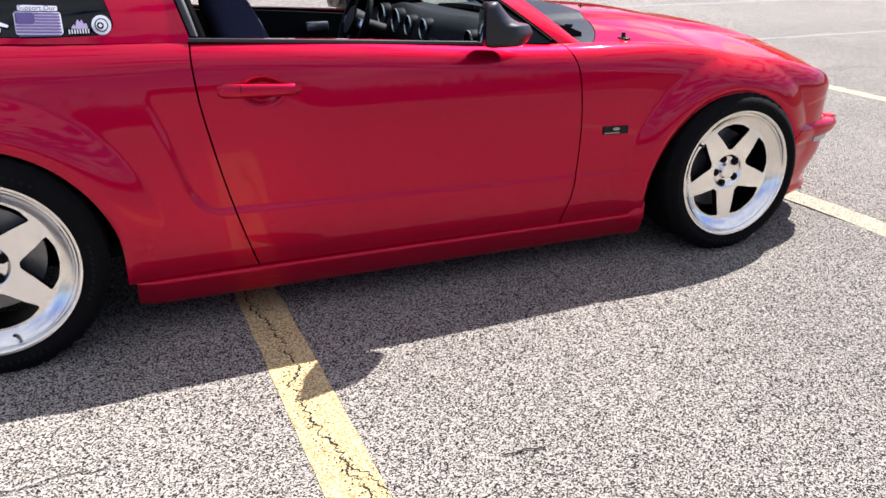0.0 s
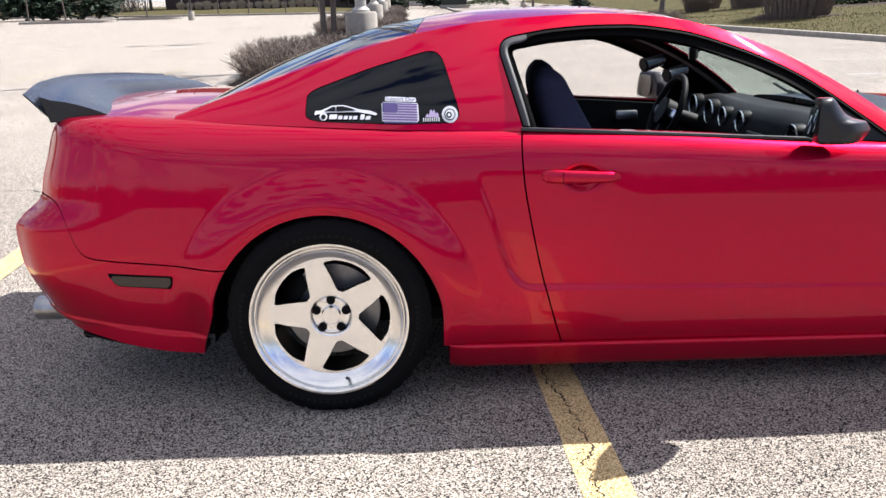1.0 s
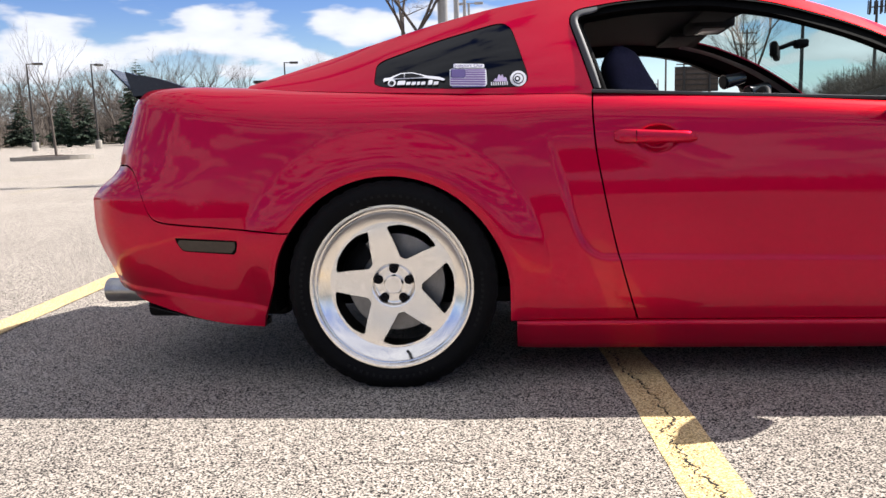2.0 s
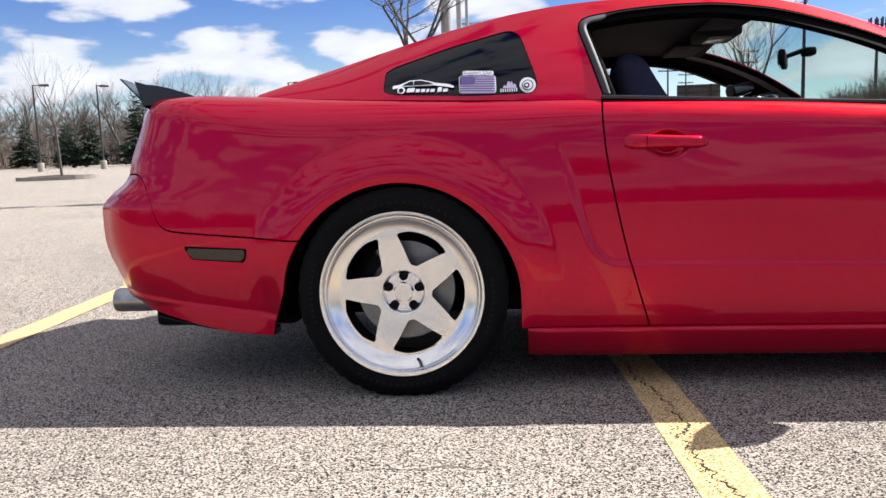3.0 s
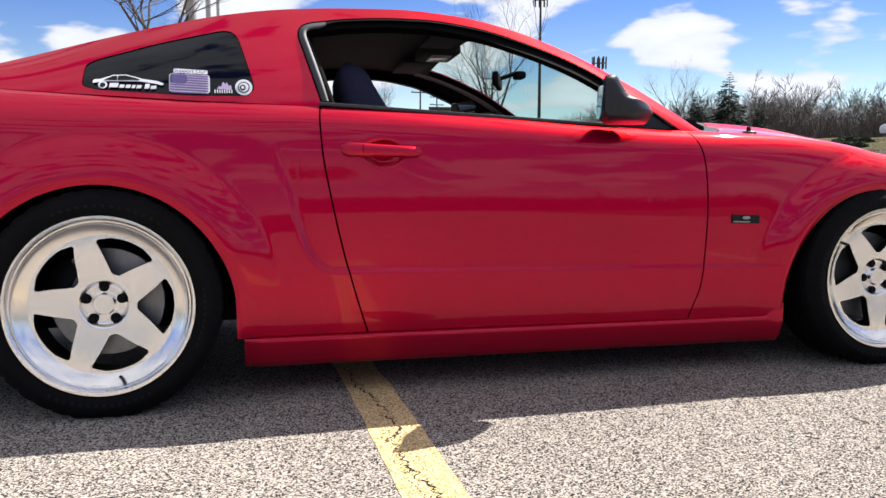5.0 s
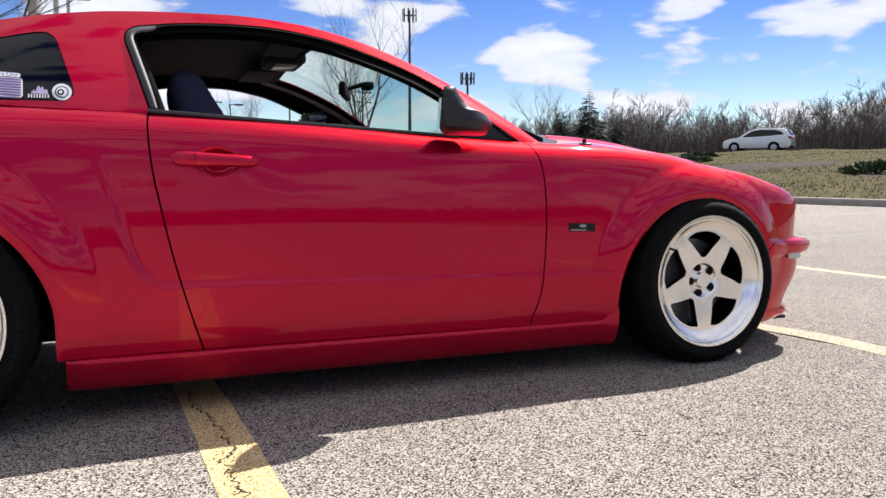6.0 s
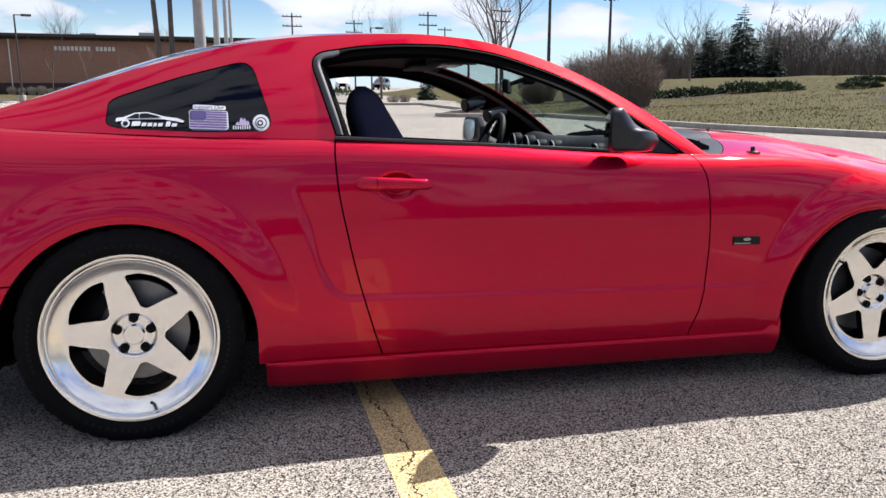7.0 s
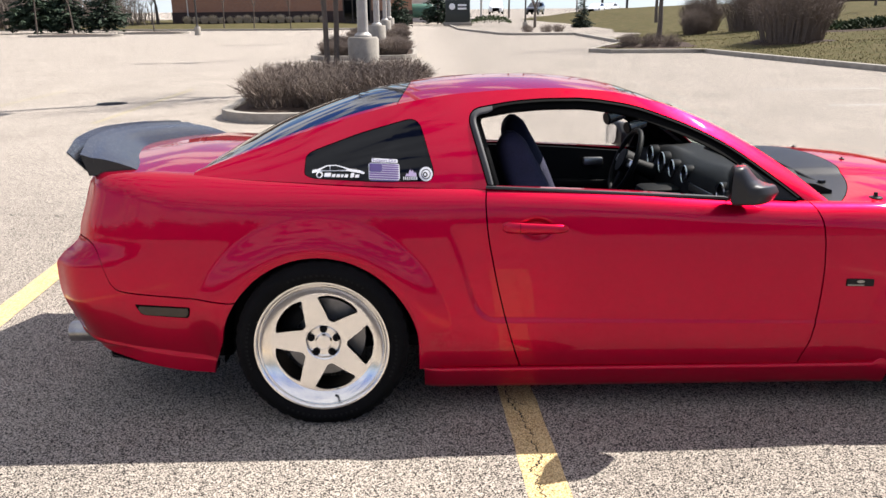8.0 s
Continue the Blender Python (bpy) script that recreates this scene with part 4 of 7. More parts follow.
BRICK = brick_material("brown_brick")
DARK_BRICK = material("dark_brick_base", (0.055, 0.035, 0.03), 0.85, vary=0.4, scale=4)
ROOF_METAL = material("bronze_fascia", (0.045, 0.036, 0.03), 0.5, 0.2, vary=0.3, scale=3)
SIGN_CREAM = material("cream_letters", (0.75, 0.72, 0.64), 0.5, vary=0.1, scale=10)
cafe = thing("brick_building", "single-storey brown brick building with a dark overhanging flat roof", "building", at=(-26.6, 85.2, 0.25))
cafe.rotation_euler = (0, 0, radians(9.5))
bm = bmesh.new()
add_box(bm, (0, 0, 1.3), (26, 15, 5.6), 0.02)
part("wall", bm, BRICK, cafe, "brown brick wall", smooth=False)
bm = bmesh.new()
add_box(bm, (-0.06, -0.06, -0.3), (26.06, 15.06, 1.3), 0.02)
part("wall_base", bm, DARK_BRICK, cafe, "dark brick base course", smooth=False)
bm = bmesh.new()
add_box(bm, (-1.0, -1.0, 5.85), (27, 16, 6.15), 0.03)
roof_slab = part("roof", bm, ROOF_METAL, cafe, "dark bronze flat roof with deep eaves", smooth=False)
bm = bmesh.new()
add_box(bm, (-0.2, -0.2, 5.6), (26.2, 15.2, 5.85), 0.02)
part("frieze", bm, DARK_BRICK, cafe, smooth=False)
for i in range(9):
    bm = bmesh.new()
    add_box(bm, (0.3 + 3.1 * i, -0.95, 5.62), (0.5 + 3.1 * i, -0.05, 5.84), 0.01)
    part("eave_bracket", bm, ROOF_METAL, cafe, smooth=False)
for x, w, h in ((8, 1.6, 0.5), (14, 2.2, 0.7), (20, 1.4, 0.45)):
    bm = bmesh.new()
    add_box(bm, (x, 5, 6.15), (x + w, 7, 6.15 + h), 0.04)
    part("roof_unit", bm, POLE_GREY, roof_slab, "grey rooftop unit", smooth=False)
for i in range(15):
    if i == 9:
        continue
    bm = bmesh.new()
    add_box(bm, (5.7 + 0.39 * i, -0.08, 4.55), (5.97 + 0.39 * i, -0.005, 4.98), 0.015)
    part("sign_bar", bm, SIGN_CREAM, cafe, "plain cream sign bar", smooth=False)
bm = bmesh.new()
add_box(bm, (18.2, -0.07, 0.0), (21.4, 0.1, 2.6), 0.02)
door = part("entrance", bm, ROOF_METAL, cafe, "dark glazed entrance", smooth=False)
for i in range(3):
    bm = bmesh.new()
    add_box(bm, (18.35 + 1.0 * i, -0.09, 0.15), (19.2 + 1.0 * i, -0.06, 2.45), 0.01)
    part("pane", bm, SMOKED, door, smooth=False)
bm = bmesh.new()
add_box(bm, (-0.08, 3.0, 0.9), (0.06, 7.5, 3.0), 0.02)
win = part("window", bm, ROOF_METAL, cafe, smooth=False)
bm = bmesh.new()
add_box(bm, (-0.10, 3.15, 1.05), (-0.06, 7.35, 2.85), 0.01)
part("pane", bm, SMOKED, win, smooth=False)
bm = bmesh.new()
add_tube(bm, (1.6, -0.08, 0.2), (1.6, -0.08, 5.6), 0.06, n=8)
part("downpipe", bm, SIGN_CREAM, cafe)
ORNAMENTAL = material("ornamental_grass", (0.62, 0.52, 0.37), 0.9, vary=0.3, scale=6)
tuft = shrub("pale dry ornamental grass clump along the brick wall", 29, 0.5, 0.8, 200, "ornamental grasses", "grass_clump", 0.014, mat=ORNAMENTAL)
put(tuft, -24.8, 84.2, 0.4)
for i in range(1, 17):
    t = i / 16
    again(tuft, -24.8 + 14.0 * t, 84.2 + 2.4 * t, 0.4, 50 * i, 0.8 + 0.1 * (i % 4))

# monument sign, hedge, distant poles
sign = thing("monument_sign", "dark green-black monument sign with a round white emblem", "sign", at=(3.7, 77.0, 0.15))
SIGN_DARK = material("sign_dark_green", (0.015, 0.022, 0.02), 0.5, vary=0.2, scale=3)
bm = bmesh.new()
add_box(bm, (-1.2, -0.25, 0), (1.2, 0.25, 2.35), 0.03)
part("panel", bm, SIGN_DARK, sign)
bm = bmesh.new()
add_box(bm, (-1.4, -0.4, -0.1), (1.4, 0.4, 0.22), 0.03)
part("plinth", bm, CONCRETE, sign)
mesh_part("emblem", ([(x - 0.55, y - 0.27, z + 1.7) for x, y, z in lathe([(0, 0), (0.26, 0), (0.30, 0.012)], n=28)[0]], lathe([(0, 0)] * 3, n=28)[1]), WHITE_VINYL, sign, "plain round white emblem")
for z in (1.82, 1.5):
    bm = bmesh.new()
    add_box(bm, (0.0, -0.262, z - 0.09), (0.85, -0.25, z + 0.09), 0.004)
    part("text_bar", bm, WHITE_VINYL, sign, "plain white bar")
put(evergreen("clipped dark green hedge beside the sign", 37, 1.9, 0.75, 900, "hedges"), 6.8, 75.0, 0.2)

POWER = material("weathered_wood_pole", (0.12, 0.09, 0.07), 0.9, vary=0.4, scale=4)


def power_pole(high):
    t = thing("power_pole", "weathered wooden power pole with crossarms", "utility pole", "power poles")
    mesh_part("pole", lathe([(0.16, -0.3), (0.11, high), (0, high)], "z", 10), POWER, t)
    for z in (high - 0.5, high - 1.9):
        bm = bmesh.new()
        add_box(bm, (-1.5, -0.06, z - 0.08), (1.5, 0.06, z + 0.08), 0.01)
        arm = part("crossarm", bm, POWER, t)
        for x in (-1.3, -0.7, 0.7, 1.3):
            bm = bmesh.new()
            add_tube(bm, (x, 0, z + 0.08), (x, 0, z + 0.32), 0.06, 0.04, 8)
            part("insulator", bm, POLE_GREY, arm)
    return t


pp = put(power_pole(11.5), 23.6, 115.0, 0.5, 15)
for x, y, a, s in ((13.0, 118.0, 15, 0.9), (34.0, 112.0, 15, 1.05), (4.0, 121.0, 10, 1.0), (29.0, 128.0, 20, 0.9)):
    again(pp, x, y, 0.5, a, s)


def cell_tower(high, wide, label):
    t = thing("cell_tower", label, "tower", "cell towers")
    mesh_part("mast", lathe([(wide, -0.3), (wide * 0.5, high), (0, high)], "z", 12), POLE_DARK, t)
    for k in range(9):
        a = radians(40 * k)
        bm = bmesh.new()
        m = Matrix.Rotation(a, 4, "Z") @ Matrix.Translation((1.3, 0, high - 0.9))
        add_box(bm, (-0.08, -0.14, -1.1), (0.08, 0.14, 1.1), 0.02, m)
        part("antenna", bm, POLE_DARK, t)
        bm = bmesh.new()
        add_tube(bm, (0, 0, high - 0.9), (1.3 * math.cos(a), 1.3 * math.sin(a), high - 0.9), 0.05, n=6)
        part("bracket", bm, POLE_DARK, t)
    return t


put(cell_tower(17.0, 0.35, "dark monopole cell tower with panel antennas"), 61.2, 134.7, 1.5)
put(cell_tower(28.6, 0.36, "tall dark monopole cell tower with panel antennas"), 51.0, 138.6, 1.5)
# a small house and a tank at the end of the drive lane
house_far = thing("house", "small white house with a grey gable roof", "house", at=(0.6, 103.0, 0.2))
WHITE_WALL = material("white_siding", (0.62, 0.63, 0.62), 0.7, vary=0.15, scale=2)
ROOF_GREY = material("grey_shingles", (0.10, 0.10, 0.105), 0.9, vary=0.3, scale=3)
bm = bmesh.new()
add_box(bm, (-4, 0, -0.3), (4, 7, 3.4))
part("wall", bm, WHITE_WALL, house_far, smooth=False)
bm = bmesh.new()
gv = [bm.verts.new(p) for p in ((-4.4, -0.4, 3.3), (4.4, -0.4, 3.3), (4.4, 7.4, 3.3), (-4.4, 7.4, 3.3), (-4.4, 3.5, 6.0), (4.4, 3.5, 6.0))]
for q in ((0, 1, 5, 4), (2, 3, 4, 5), (0, 4, 3), (1, 2, 5), (3, 2, 1, 0)):
    bm.faces.new([gv[i] for i in q])
part("roof", bm, ROOF_GREY, house_far, smooth=False)
for x in (-2.6, -0.4, 1.8):
    bm = bmesh.new()
    add_box(bm, (x, -0.06, 1.0), (x + 0.9, 0.05, 2.3), 0.01)
    w_ = part("window", bm, WHITE_WALL, house_far, smooth=False)
    bm = bmesh.new()
    add_box(bm, (x + 0.08, -0.08, 1.08), (x + 0.82, -0.05, 2.22), 0.005)
    part("pane", bm, SMOKED, w_, smooth=False)

# traffic signals over the crossing, a billboard seen from behind, a green tank
SIGNAL_BLACK = material("signal_black", (0.02, 0.02, 0.02), 0.5, vary=0.2, scale=6)
SIGNAL_LENS = material("signal_lens", (0.10, 0.05, 0.03), 0.3, vary=0.2, scale=20)
SIGNAL_GREEN = material("signal_green", (0.02, 0.25, 0.16), 0.3, vary=0.2, scale=20)


def traffic_signal(label, reach, heads, high):
    """A mast with an arm towards its -x or +x side and signal heads hung on it."""
    t = thing("traffic_signal", label, "traffic light", "traffic signals")
    mesh_part("mast", lathe([(0.17, -1.2), (0.12, high + 0.8), (0, high + 0.8)], "z", 12), POLE_GREY, t)
    bm = bmesh.new()
    add_tube(bm, (0, 0, high), (reach, 0, high + 0.25), 0.11, 0.06, 10)
    arm = part("arm", bm, POLE_GREY, t)
    for at_ in heads:
        bm = bmesh.new()
        add_box(bm, (reach * at_ - 0.24, -0.20, high - 0.75), (reach * at_ + 0.24, 0.05, high + 0.62), 0.03)
        head = part("signal_head", bm, SIGNAL_BLACK, t, "black signal head")
        for q in range(3):
            x, z = reach * at_, high + 0.36 - 0.42 * q
            made = lathe([(0.0, -0.225), (0.13, -0.215), (0.15, -0.20)], n=14)
            mesh_part("lens", ([(a + x, b, c + z) for a, b, c in made[0]], made[1]), SIGNAL_GREEN if q == 2 else SIGNAL_LENS, head)
    return t


put(traffic_signal("grey traffic signal mast with three heads over the road", 11.0, (0.30, 0.60, 0.88), 6.4), 8.8, 117.0, 0.4)
put(traffic_signal("grey traffic signal mast with two heads over the road", -6.6, (0.45, 0.9), 6.2), 27.6, 142.0, 0.6)
put(traffic_signal("grey traffic signal mast with three heads over the road", 9.0, (0.35, 0.65, 0.92), 6.2), -6.5, 150.0, 0.4)

billboard = thing("billboard", "weathered brown billboard seen from behind on two posts", "billboard", at=(31.0, 128.0, 0.6))
bm = bmesh.new()
add_box(bm, (-3.4, -0.1, 4.2), (3.4, 0.1, 8.2), 0.02)
part("panel", bm, POWER, billboard)
for x in (-2.0, 2.0):
    bm = bmesh.new()
    add_tube(bm, (x, -0.3, -0.3), (x, -0.3, 8.2), 0.2, 0.18, 10)
    part("post", bm, POLE_DARK, billboard)
for q in range(5):
    bm = bmesh.new()
    add_box(bm, (-3.4, -0.22, 4.4 + 0.85 * q), (3.4, -0.1, 4.55 + 0.85 * q), 0.01)
    part("stringer", bm, POLE_DARK, billboard, smooth=False)

TANK_GREEN = material("green_tank_paint", (0.05, 0.15, 0.11), 0.45, vary=0.25, scale=2)
tank = thing("storage_tank", "long green steel storage tank on two saddles", "tank", at=(-0.6, 92.0, 0.2))
made = lathe([(0.0, -2.4), (0.5, -2.3), (0.75, -2.05), (0.8, -1.9), (0.8, 1.9), (0.75, 2.05), (0.5, 2.3), (0.0, 2.4)], "x", 24)
mesh_part("shell", ([(x, y, z + 1.25) for x, y, z in made[0]], made[1]), TANK_GREEN, tank)
for x in (-1.4, 1.4):
    bm = bmesh.new()
    add_box(bm, (x - 0.15, -0.6, -0.2), (x + 0.15, 0.6, 0.75), 0.02)
    part("saddle", bm, CONCRETE, tank)

# ---- far vehicles ----
CAR_WHITE = material("white_car_paint", (0.72, 0.73, 0.75), 0.3, 0.0, 1.0, vary=0.04, scale=2)
CAR_DARK = material("dark_car_paint", (0.03, 0.032, 0.036), 0.3, 0.3, 1.0, vary=0.1, scale=2)
CAR_SILVER = material("silver_car_paint", (0.35, 0.36, 0.38), 0.3, 0.5, 1.0, vary=0.1, scale=2)
RED_LENS = material("red_lens", (0.35, 0.01, 0.01), 0.2, vary=0.1, scale=20)


def far_car(label, paint, kind="suv"):
    """A whole car about 4.7 m long that faces -x."""
    t = thing("suv" if kind == "suv" else "sedan", label, "car", "distant vehicles")
    if kind == "suv":
        low, belt = table((-2.35, 0.45), (-2.2, 0.30), (2.2, 0.32), (2.35, 0.5)), table((-2.35, 0.72), (-2.1, 0.88), (-1.2, 1.02), (0, 1.08), (1.6, 1.16), (2.25, 1.16), (2.35, 1.0))
        rf = [(-1.25, 1.0), (-0.35, 1.55), (0.2, 1.66), (1.2, 1.66), (1.95, 1.58), (2.3, 1.12)]
        glass = [(-0.95, 1.06), (-0.28, 1.50), (0.25, 1.58), (1.2, 1.56), (1.65, 1.46), (1.95, 1.22), (0.4, 1.10)]
    else:
        low, belt = table((-2.3, 0.4), (-2.1, 0.25), (2.1, 0.27), (2.3, 0.45)), table((-2.3, 0.62), (-2.0, 0.78), (-0.9, 0.92), (1.4, 1.0), (2.2, 0.98), (2.3, 0.85))
        rf = [(-1.0, 0.92), (-0.2, 1.36), (0.4, 1.44), (1.0, 1.40), (1.75, 0.98)]
        glass = [(-0.7, 0.98), (-0.15, 1.30), (0.4, 1.38), (0.95, 1.34), (1.4, 1.05)]
    plan = table((-2.35, 0.45), (-2.2, 0.22), (-1.7, 0.05), (0, 0.0), (1.9, 0.04), (2.25, 0.14), (2.35, 0.3))
    wheels = (-1.42, 1.28)

    def flank(u, v):
        z = low(u) + (belt(u) - low(u)) * np.minimum(v / 0.8, 1)
        a = np.clip((v - 0.8) / 0.2, 0, 1)
        return np.stack((u, plan(u) + 0.05 * (2 * np.minimum(v / 0.8, 1) - 1) ** 2 + a * (0.92 - plan(u) - 0.05), z + 0.03 * np.sqrt(a)), -1)
    cut = tuple((lambda wx: lambda u, v, p: np.hypot(p[..., 0] - wx, p[..., 2] - 0.35) - 0.40 + 10 * (v > 0.8))(wx) for wx in wheels)
    made = patch(flank, np.linspace(-2.35, 2.35, 70), np.linspace(0, 1, 20), cut, (0, 0.05, 0))
    mesh_part("body_side", made, paint, t, flip=True)
    mesh_part("body_side", made, paint, t, flip=True, mirror=0.92)
    top_line = table(*rf)

    def cabin(u, v):
        z0, z1 = belt(u) - 0.01, top_line(u)
        y = 0.10 + 0.20 * np.clip((z0 + (z1 - z0) * np.minimum(v * 1.4, 1) - z0) / 0.6, 0, 1)
        a = np.clip((v - 0.714) / 0.286, 0, 1)
        return np.stack((u, y + (0.92 - y) * a, z0 + (z1 - z0) * np.minimum(v * 1.4, 1) + 0.04 * np.sqrt(a)), -1)
    in_glass = inside(rounded(glass, 4, 0.2))
    us = np.linspace(rf[0][0], rf[-1][0], 60)
    made = patch(cabin, us, np.linspace(0, 1, 26), (lambda u, v, p: np.where(v < 0.714, -in_glass(p[..., 0], p[..., 2]), 1),), (0, 0.03, 0))
    mesh_part("cabin_shell", made, paint, t, flip=True)
    mesh_part("cabin_shell", made, paint, t, flip=True, mirror=0.92)
    made = patch(lambda u, v: cabin(u, v) + np.array((0, 0.012, 0)), us, np.linspace(0, 0.714, 24), (lambda u, v, p: in_glass(p[..., 0], p[..., 2]),))
    mesh_part("side_window", made, SMOKED, t, flip=True)
    mesh_part("side_window", made, SMOKED, t, flip=True, mirror=0.92)
    bm = bmesh.new()
    zb = 1.1 if kind == "suv" else 0.95
    add_box(bm, (-2.30, 0.4, 0.32), (2.30, 1.44, zb - 0.35), 0.05)
    part("underbody", bm, RUBBER, t)
    bm = bmesh.new()
    hatch = [(2.36, 0.30, 0.45), (2.36, 1.54, 0.45), (2.36, 1.54, zb), (2.36, 0.30, zb)]
    bm.faces.new([bm.verts.new(p) for p in hatch])
    bmesh.ops.solidify(bm, geom=bm.faces[:], thickness=0.03)
    part("tailgate", bm, paint, t, smooth=False)
    if kind == "suv":
        bm = bmesh.new()
        add_box(bm, (0, 0.34, -0.2), (0.02, 1.5, 0.26), 0.005, pose(2.17, 0, 1.37, 0, -32, 0))
        part("rear_window", bm, SMOKED, t)
        for y in (0.22, 1.62):
            bm = bmesh.new()
            add_box(bm, (0.1, y - 0.02, 1.70), (1.6, y + 0.02, 1.735), 0.01)
            part("roof_rail", bm, POLE_GREY, t)
    for y in (0.14, 1.36):
        bm = bmesh.new()
        add_box(bm, (2.10, y, zb - 0.18), (2.375, y + 0.34, zb + 0.0), 0.02)
        part("tail_light", bm, RED_LENS, t)
    for wx in wheels:
        for y in (0.03, 1.81):
            s = 1 if y < 1 else -1
            made = lathe([(0.0, 0), (0.2, 0.01 * s), (0.22, 0.0), (0.34, 0.0), (0.35, 0.03 * s), (0.35, 0.2 * s), (0.0, 0.2 * s)], n=28)
            w_ = mesh_part("wheel", ([(x + wx, yy + y, z + 0.35) for x, yy, z in made[0]], made[1]), TYRE, t)
            made = lathe([(0.0, -0.012 * s), (0.19, -0.008 * s), (0.215, -0.004 * s)], n=20)
            mesh_part("hubcap", ([(x + wx, yy + y, z + 0.35) for x, yy, z in made[0]], made[1]), CAR_SILVER, w_)
    return t


put(far_car("white suv on the road above the grass bank", CAR_WHITE), 42.0, 40.9, bank_z(42.1, 40.8) + 0.02, -58)
dark_car = put(far_car("dark suv far off on the road", CAR_DARK), 17.0, 112.0, 0.75, 68)
again(dark_car, 13.2, 132.0, 0.9, 75)
sedan = put(far_car("white sedan far off on the road", CAR_WHITE, "sedan"), 25.6, 112.0, 0.8, 62)
again(sedan, 28.4, 116.0, 0.8, 58)
put(far_car("white van far off on the road", CAR_WHITE), 12.6, 122.0, 0.8, 84, 1.25)

# ---- the red coupe ----
YC = 0.94  # the car's middle plane; its right side is at about y = 0
body_low = table((-1.1, 0.297), (-0.45, 0.188), (-0.2, 0.205), (0.4, 0.208), (2.33, 0.196), (2.9, 0.19), (3.1, 0.10), (3.5, 0.10))
shoulder_up = table((-1.1, 1.006), (-1.0, 1.012), (-0.91, 1.014), (-0.75, 1.016), (-0.5, 1.006), (-0.3, 0.99), (0, 0.972), (0.3, 0.957), (0.66, 0.945),
                 (1.19, 0.92), (1.64, 0.887), (1.92, 0.872), (2.3, 0.858), (2.55, 0.834), (2.8, 0.788), (3.05, 0.750), (3.25, 0.713), (3.4, 0.678), (3.5, 0.655))


def shoulder(u):
    return shoulder_up(u) + 0.005


tail_line = table((0.18, -1.0), (0.296, -1.012), (0.31, -1.042), (0.39, -1.073), (0.53, -1.110), (0.638, -1.114), (0.684, -1.082), (0.72, -1.036),
                  (0.755, -1.008), (0.80, -1.000), (0.89, -0.972), (1.0, -0.940), (1.02, -0.930))
nose_line = table((0.08, 3.38), (0.10, 3.42), (0.13, 3.50), (0.17, 3.45), (0.32, 3.48), (0.37, 3.47), (0.395, 3.455), (0.415, 3.53), (0.44, 3.545), (0.46, 3.52), (0.48, 3.425),
                  (0.55, 3.43), (0.63, 3.44), (0.67, 3.437), (0.72, 3.405))
plan_in = table((-1.1, 0.25), (-1.08, 0.20), (-1.04, 0.15), (-0.98, 0.11), (-0.9, 0.085), (-0.75, 0.055), (-0.5, 0.04), (0, 0.035), (0.6, 0.032),
                (1.2, 0.03), (2.0, 0.025), (2.5, 0.032), (2.8, 0.036), (3.0, 0.05), (3.15, 0.07), (3.25, 0.092), (3.35, 0.13), (3.43, 0.18), (3.5, 0.28))
plan_in = softened(plan_in, -1.1, 3.5, 0.035)
# the flank's lean from upright at each height, in degrees, summed up to its section
flank_lean = softened(table((0.06, -22), (0.20, -16), (0.26, -10.5), (0.30, -6.4), (0.40, -2.0), (0.50, 1.2), (0.60, 3.6), (0.66, 5.2), (0.72, 6.6), (0.80, 8.2), (0.90, 10.0), (1.04, 13)), 0.06, 1.04, 0.02)
section_z = np.arange(0.06, 1.06, 0.002)
section_y = np.cumsum(np.tan(np.radians(flank_lean(section_z)))) * 0.002
section_y = section_y - section_y.min() + 0.002


def rise_in(z):
    return np.interp(z, section_z, section_y)


roll_wide = softened(table((-1.1, 0.05), (-0.9, 0.08), (-0.6, 0.14), (0.0, 0.11), (0.66, 0.085), (1.9, 0.09), (2.3, 0.085), (2.8, 0.09), (3.2, 0.09), (3.5, 0.07)), -1.1, 3.5, 0.05)
roll_high = softened(table((-1.1, 0.05), (-0.9, 0.075), (-0.6, 0.125), (-0.4, 0.14), (0.3, 0.11), (0.66, 0.088), (1.9, 0.088), (2.4, 0.11), (2.9, 0.13), (3.2, 0.10), (3.5, 0.05)), -1.1, 3.5, 0.05)
scoop_edge = softened(table((0.36, 0.76), (0.40, 0.72), (0.43, 0.65), (0.50, 0.605), (0.60, 0.575), (0.70, 0.545), (0.78, 0.52)), 0.36, 0.78, 0.012)
ARCH = {"rear": (-0.012, 0.308, 0.388), "front": (2.715, 0.275, 0.379)}


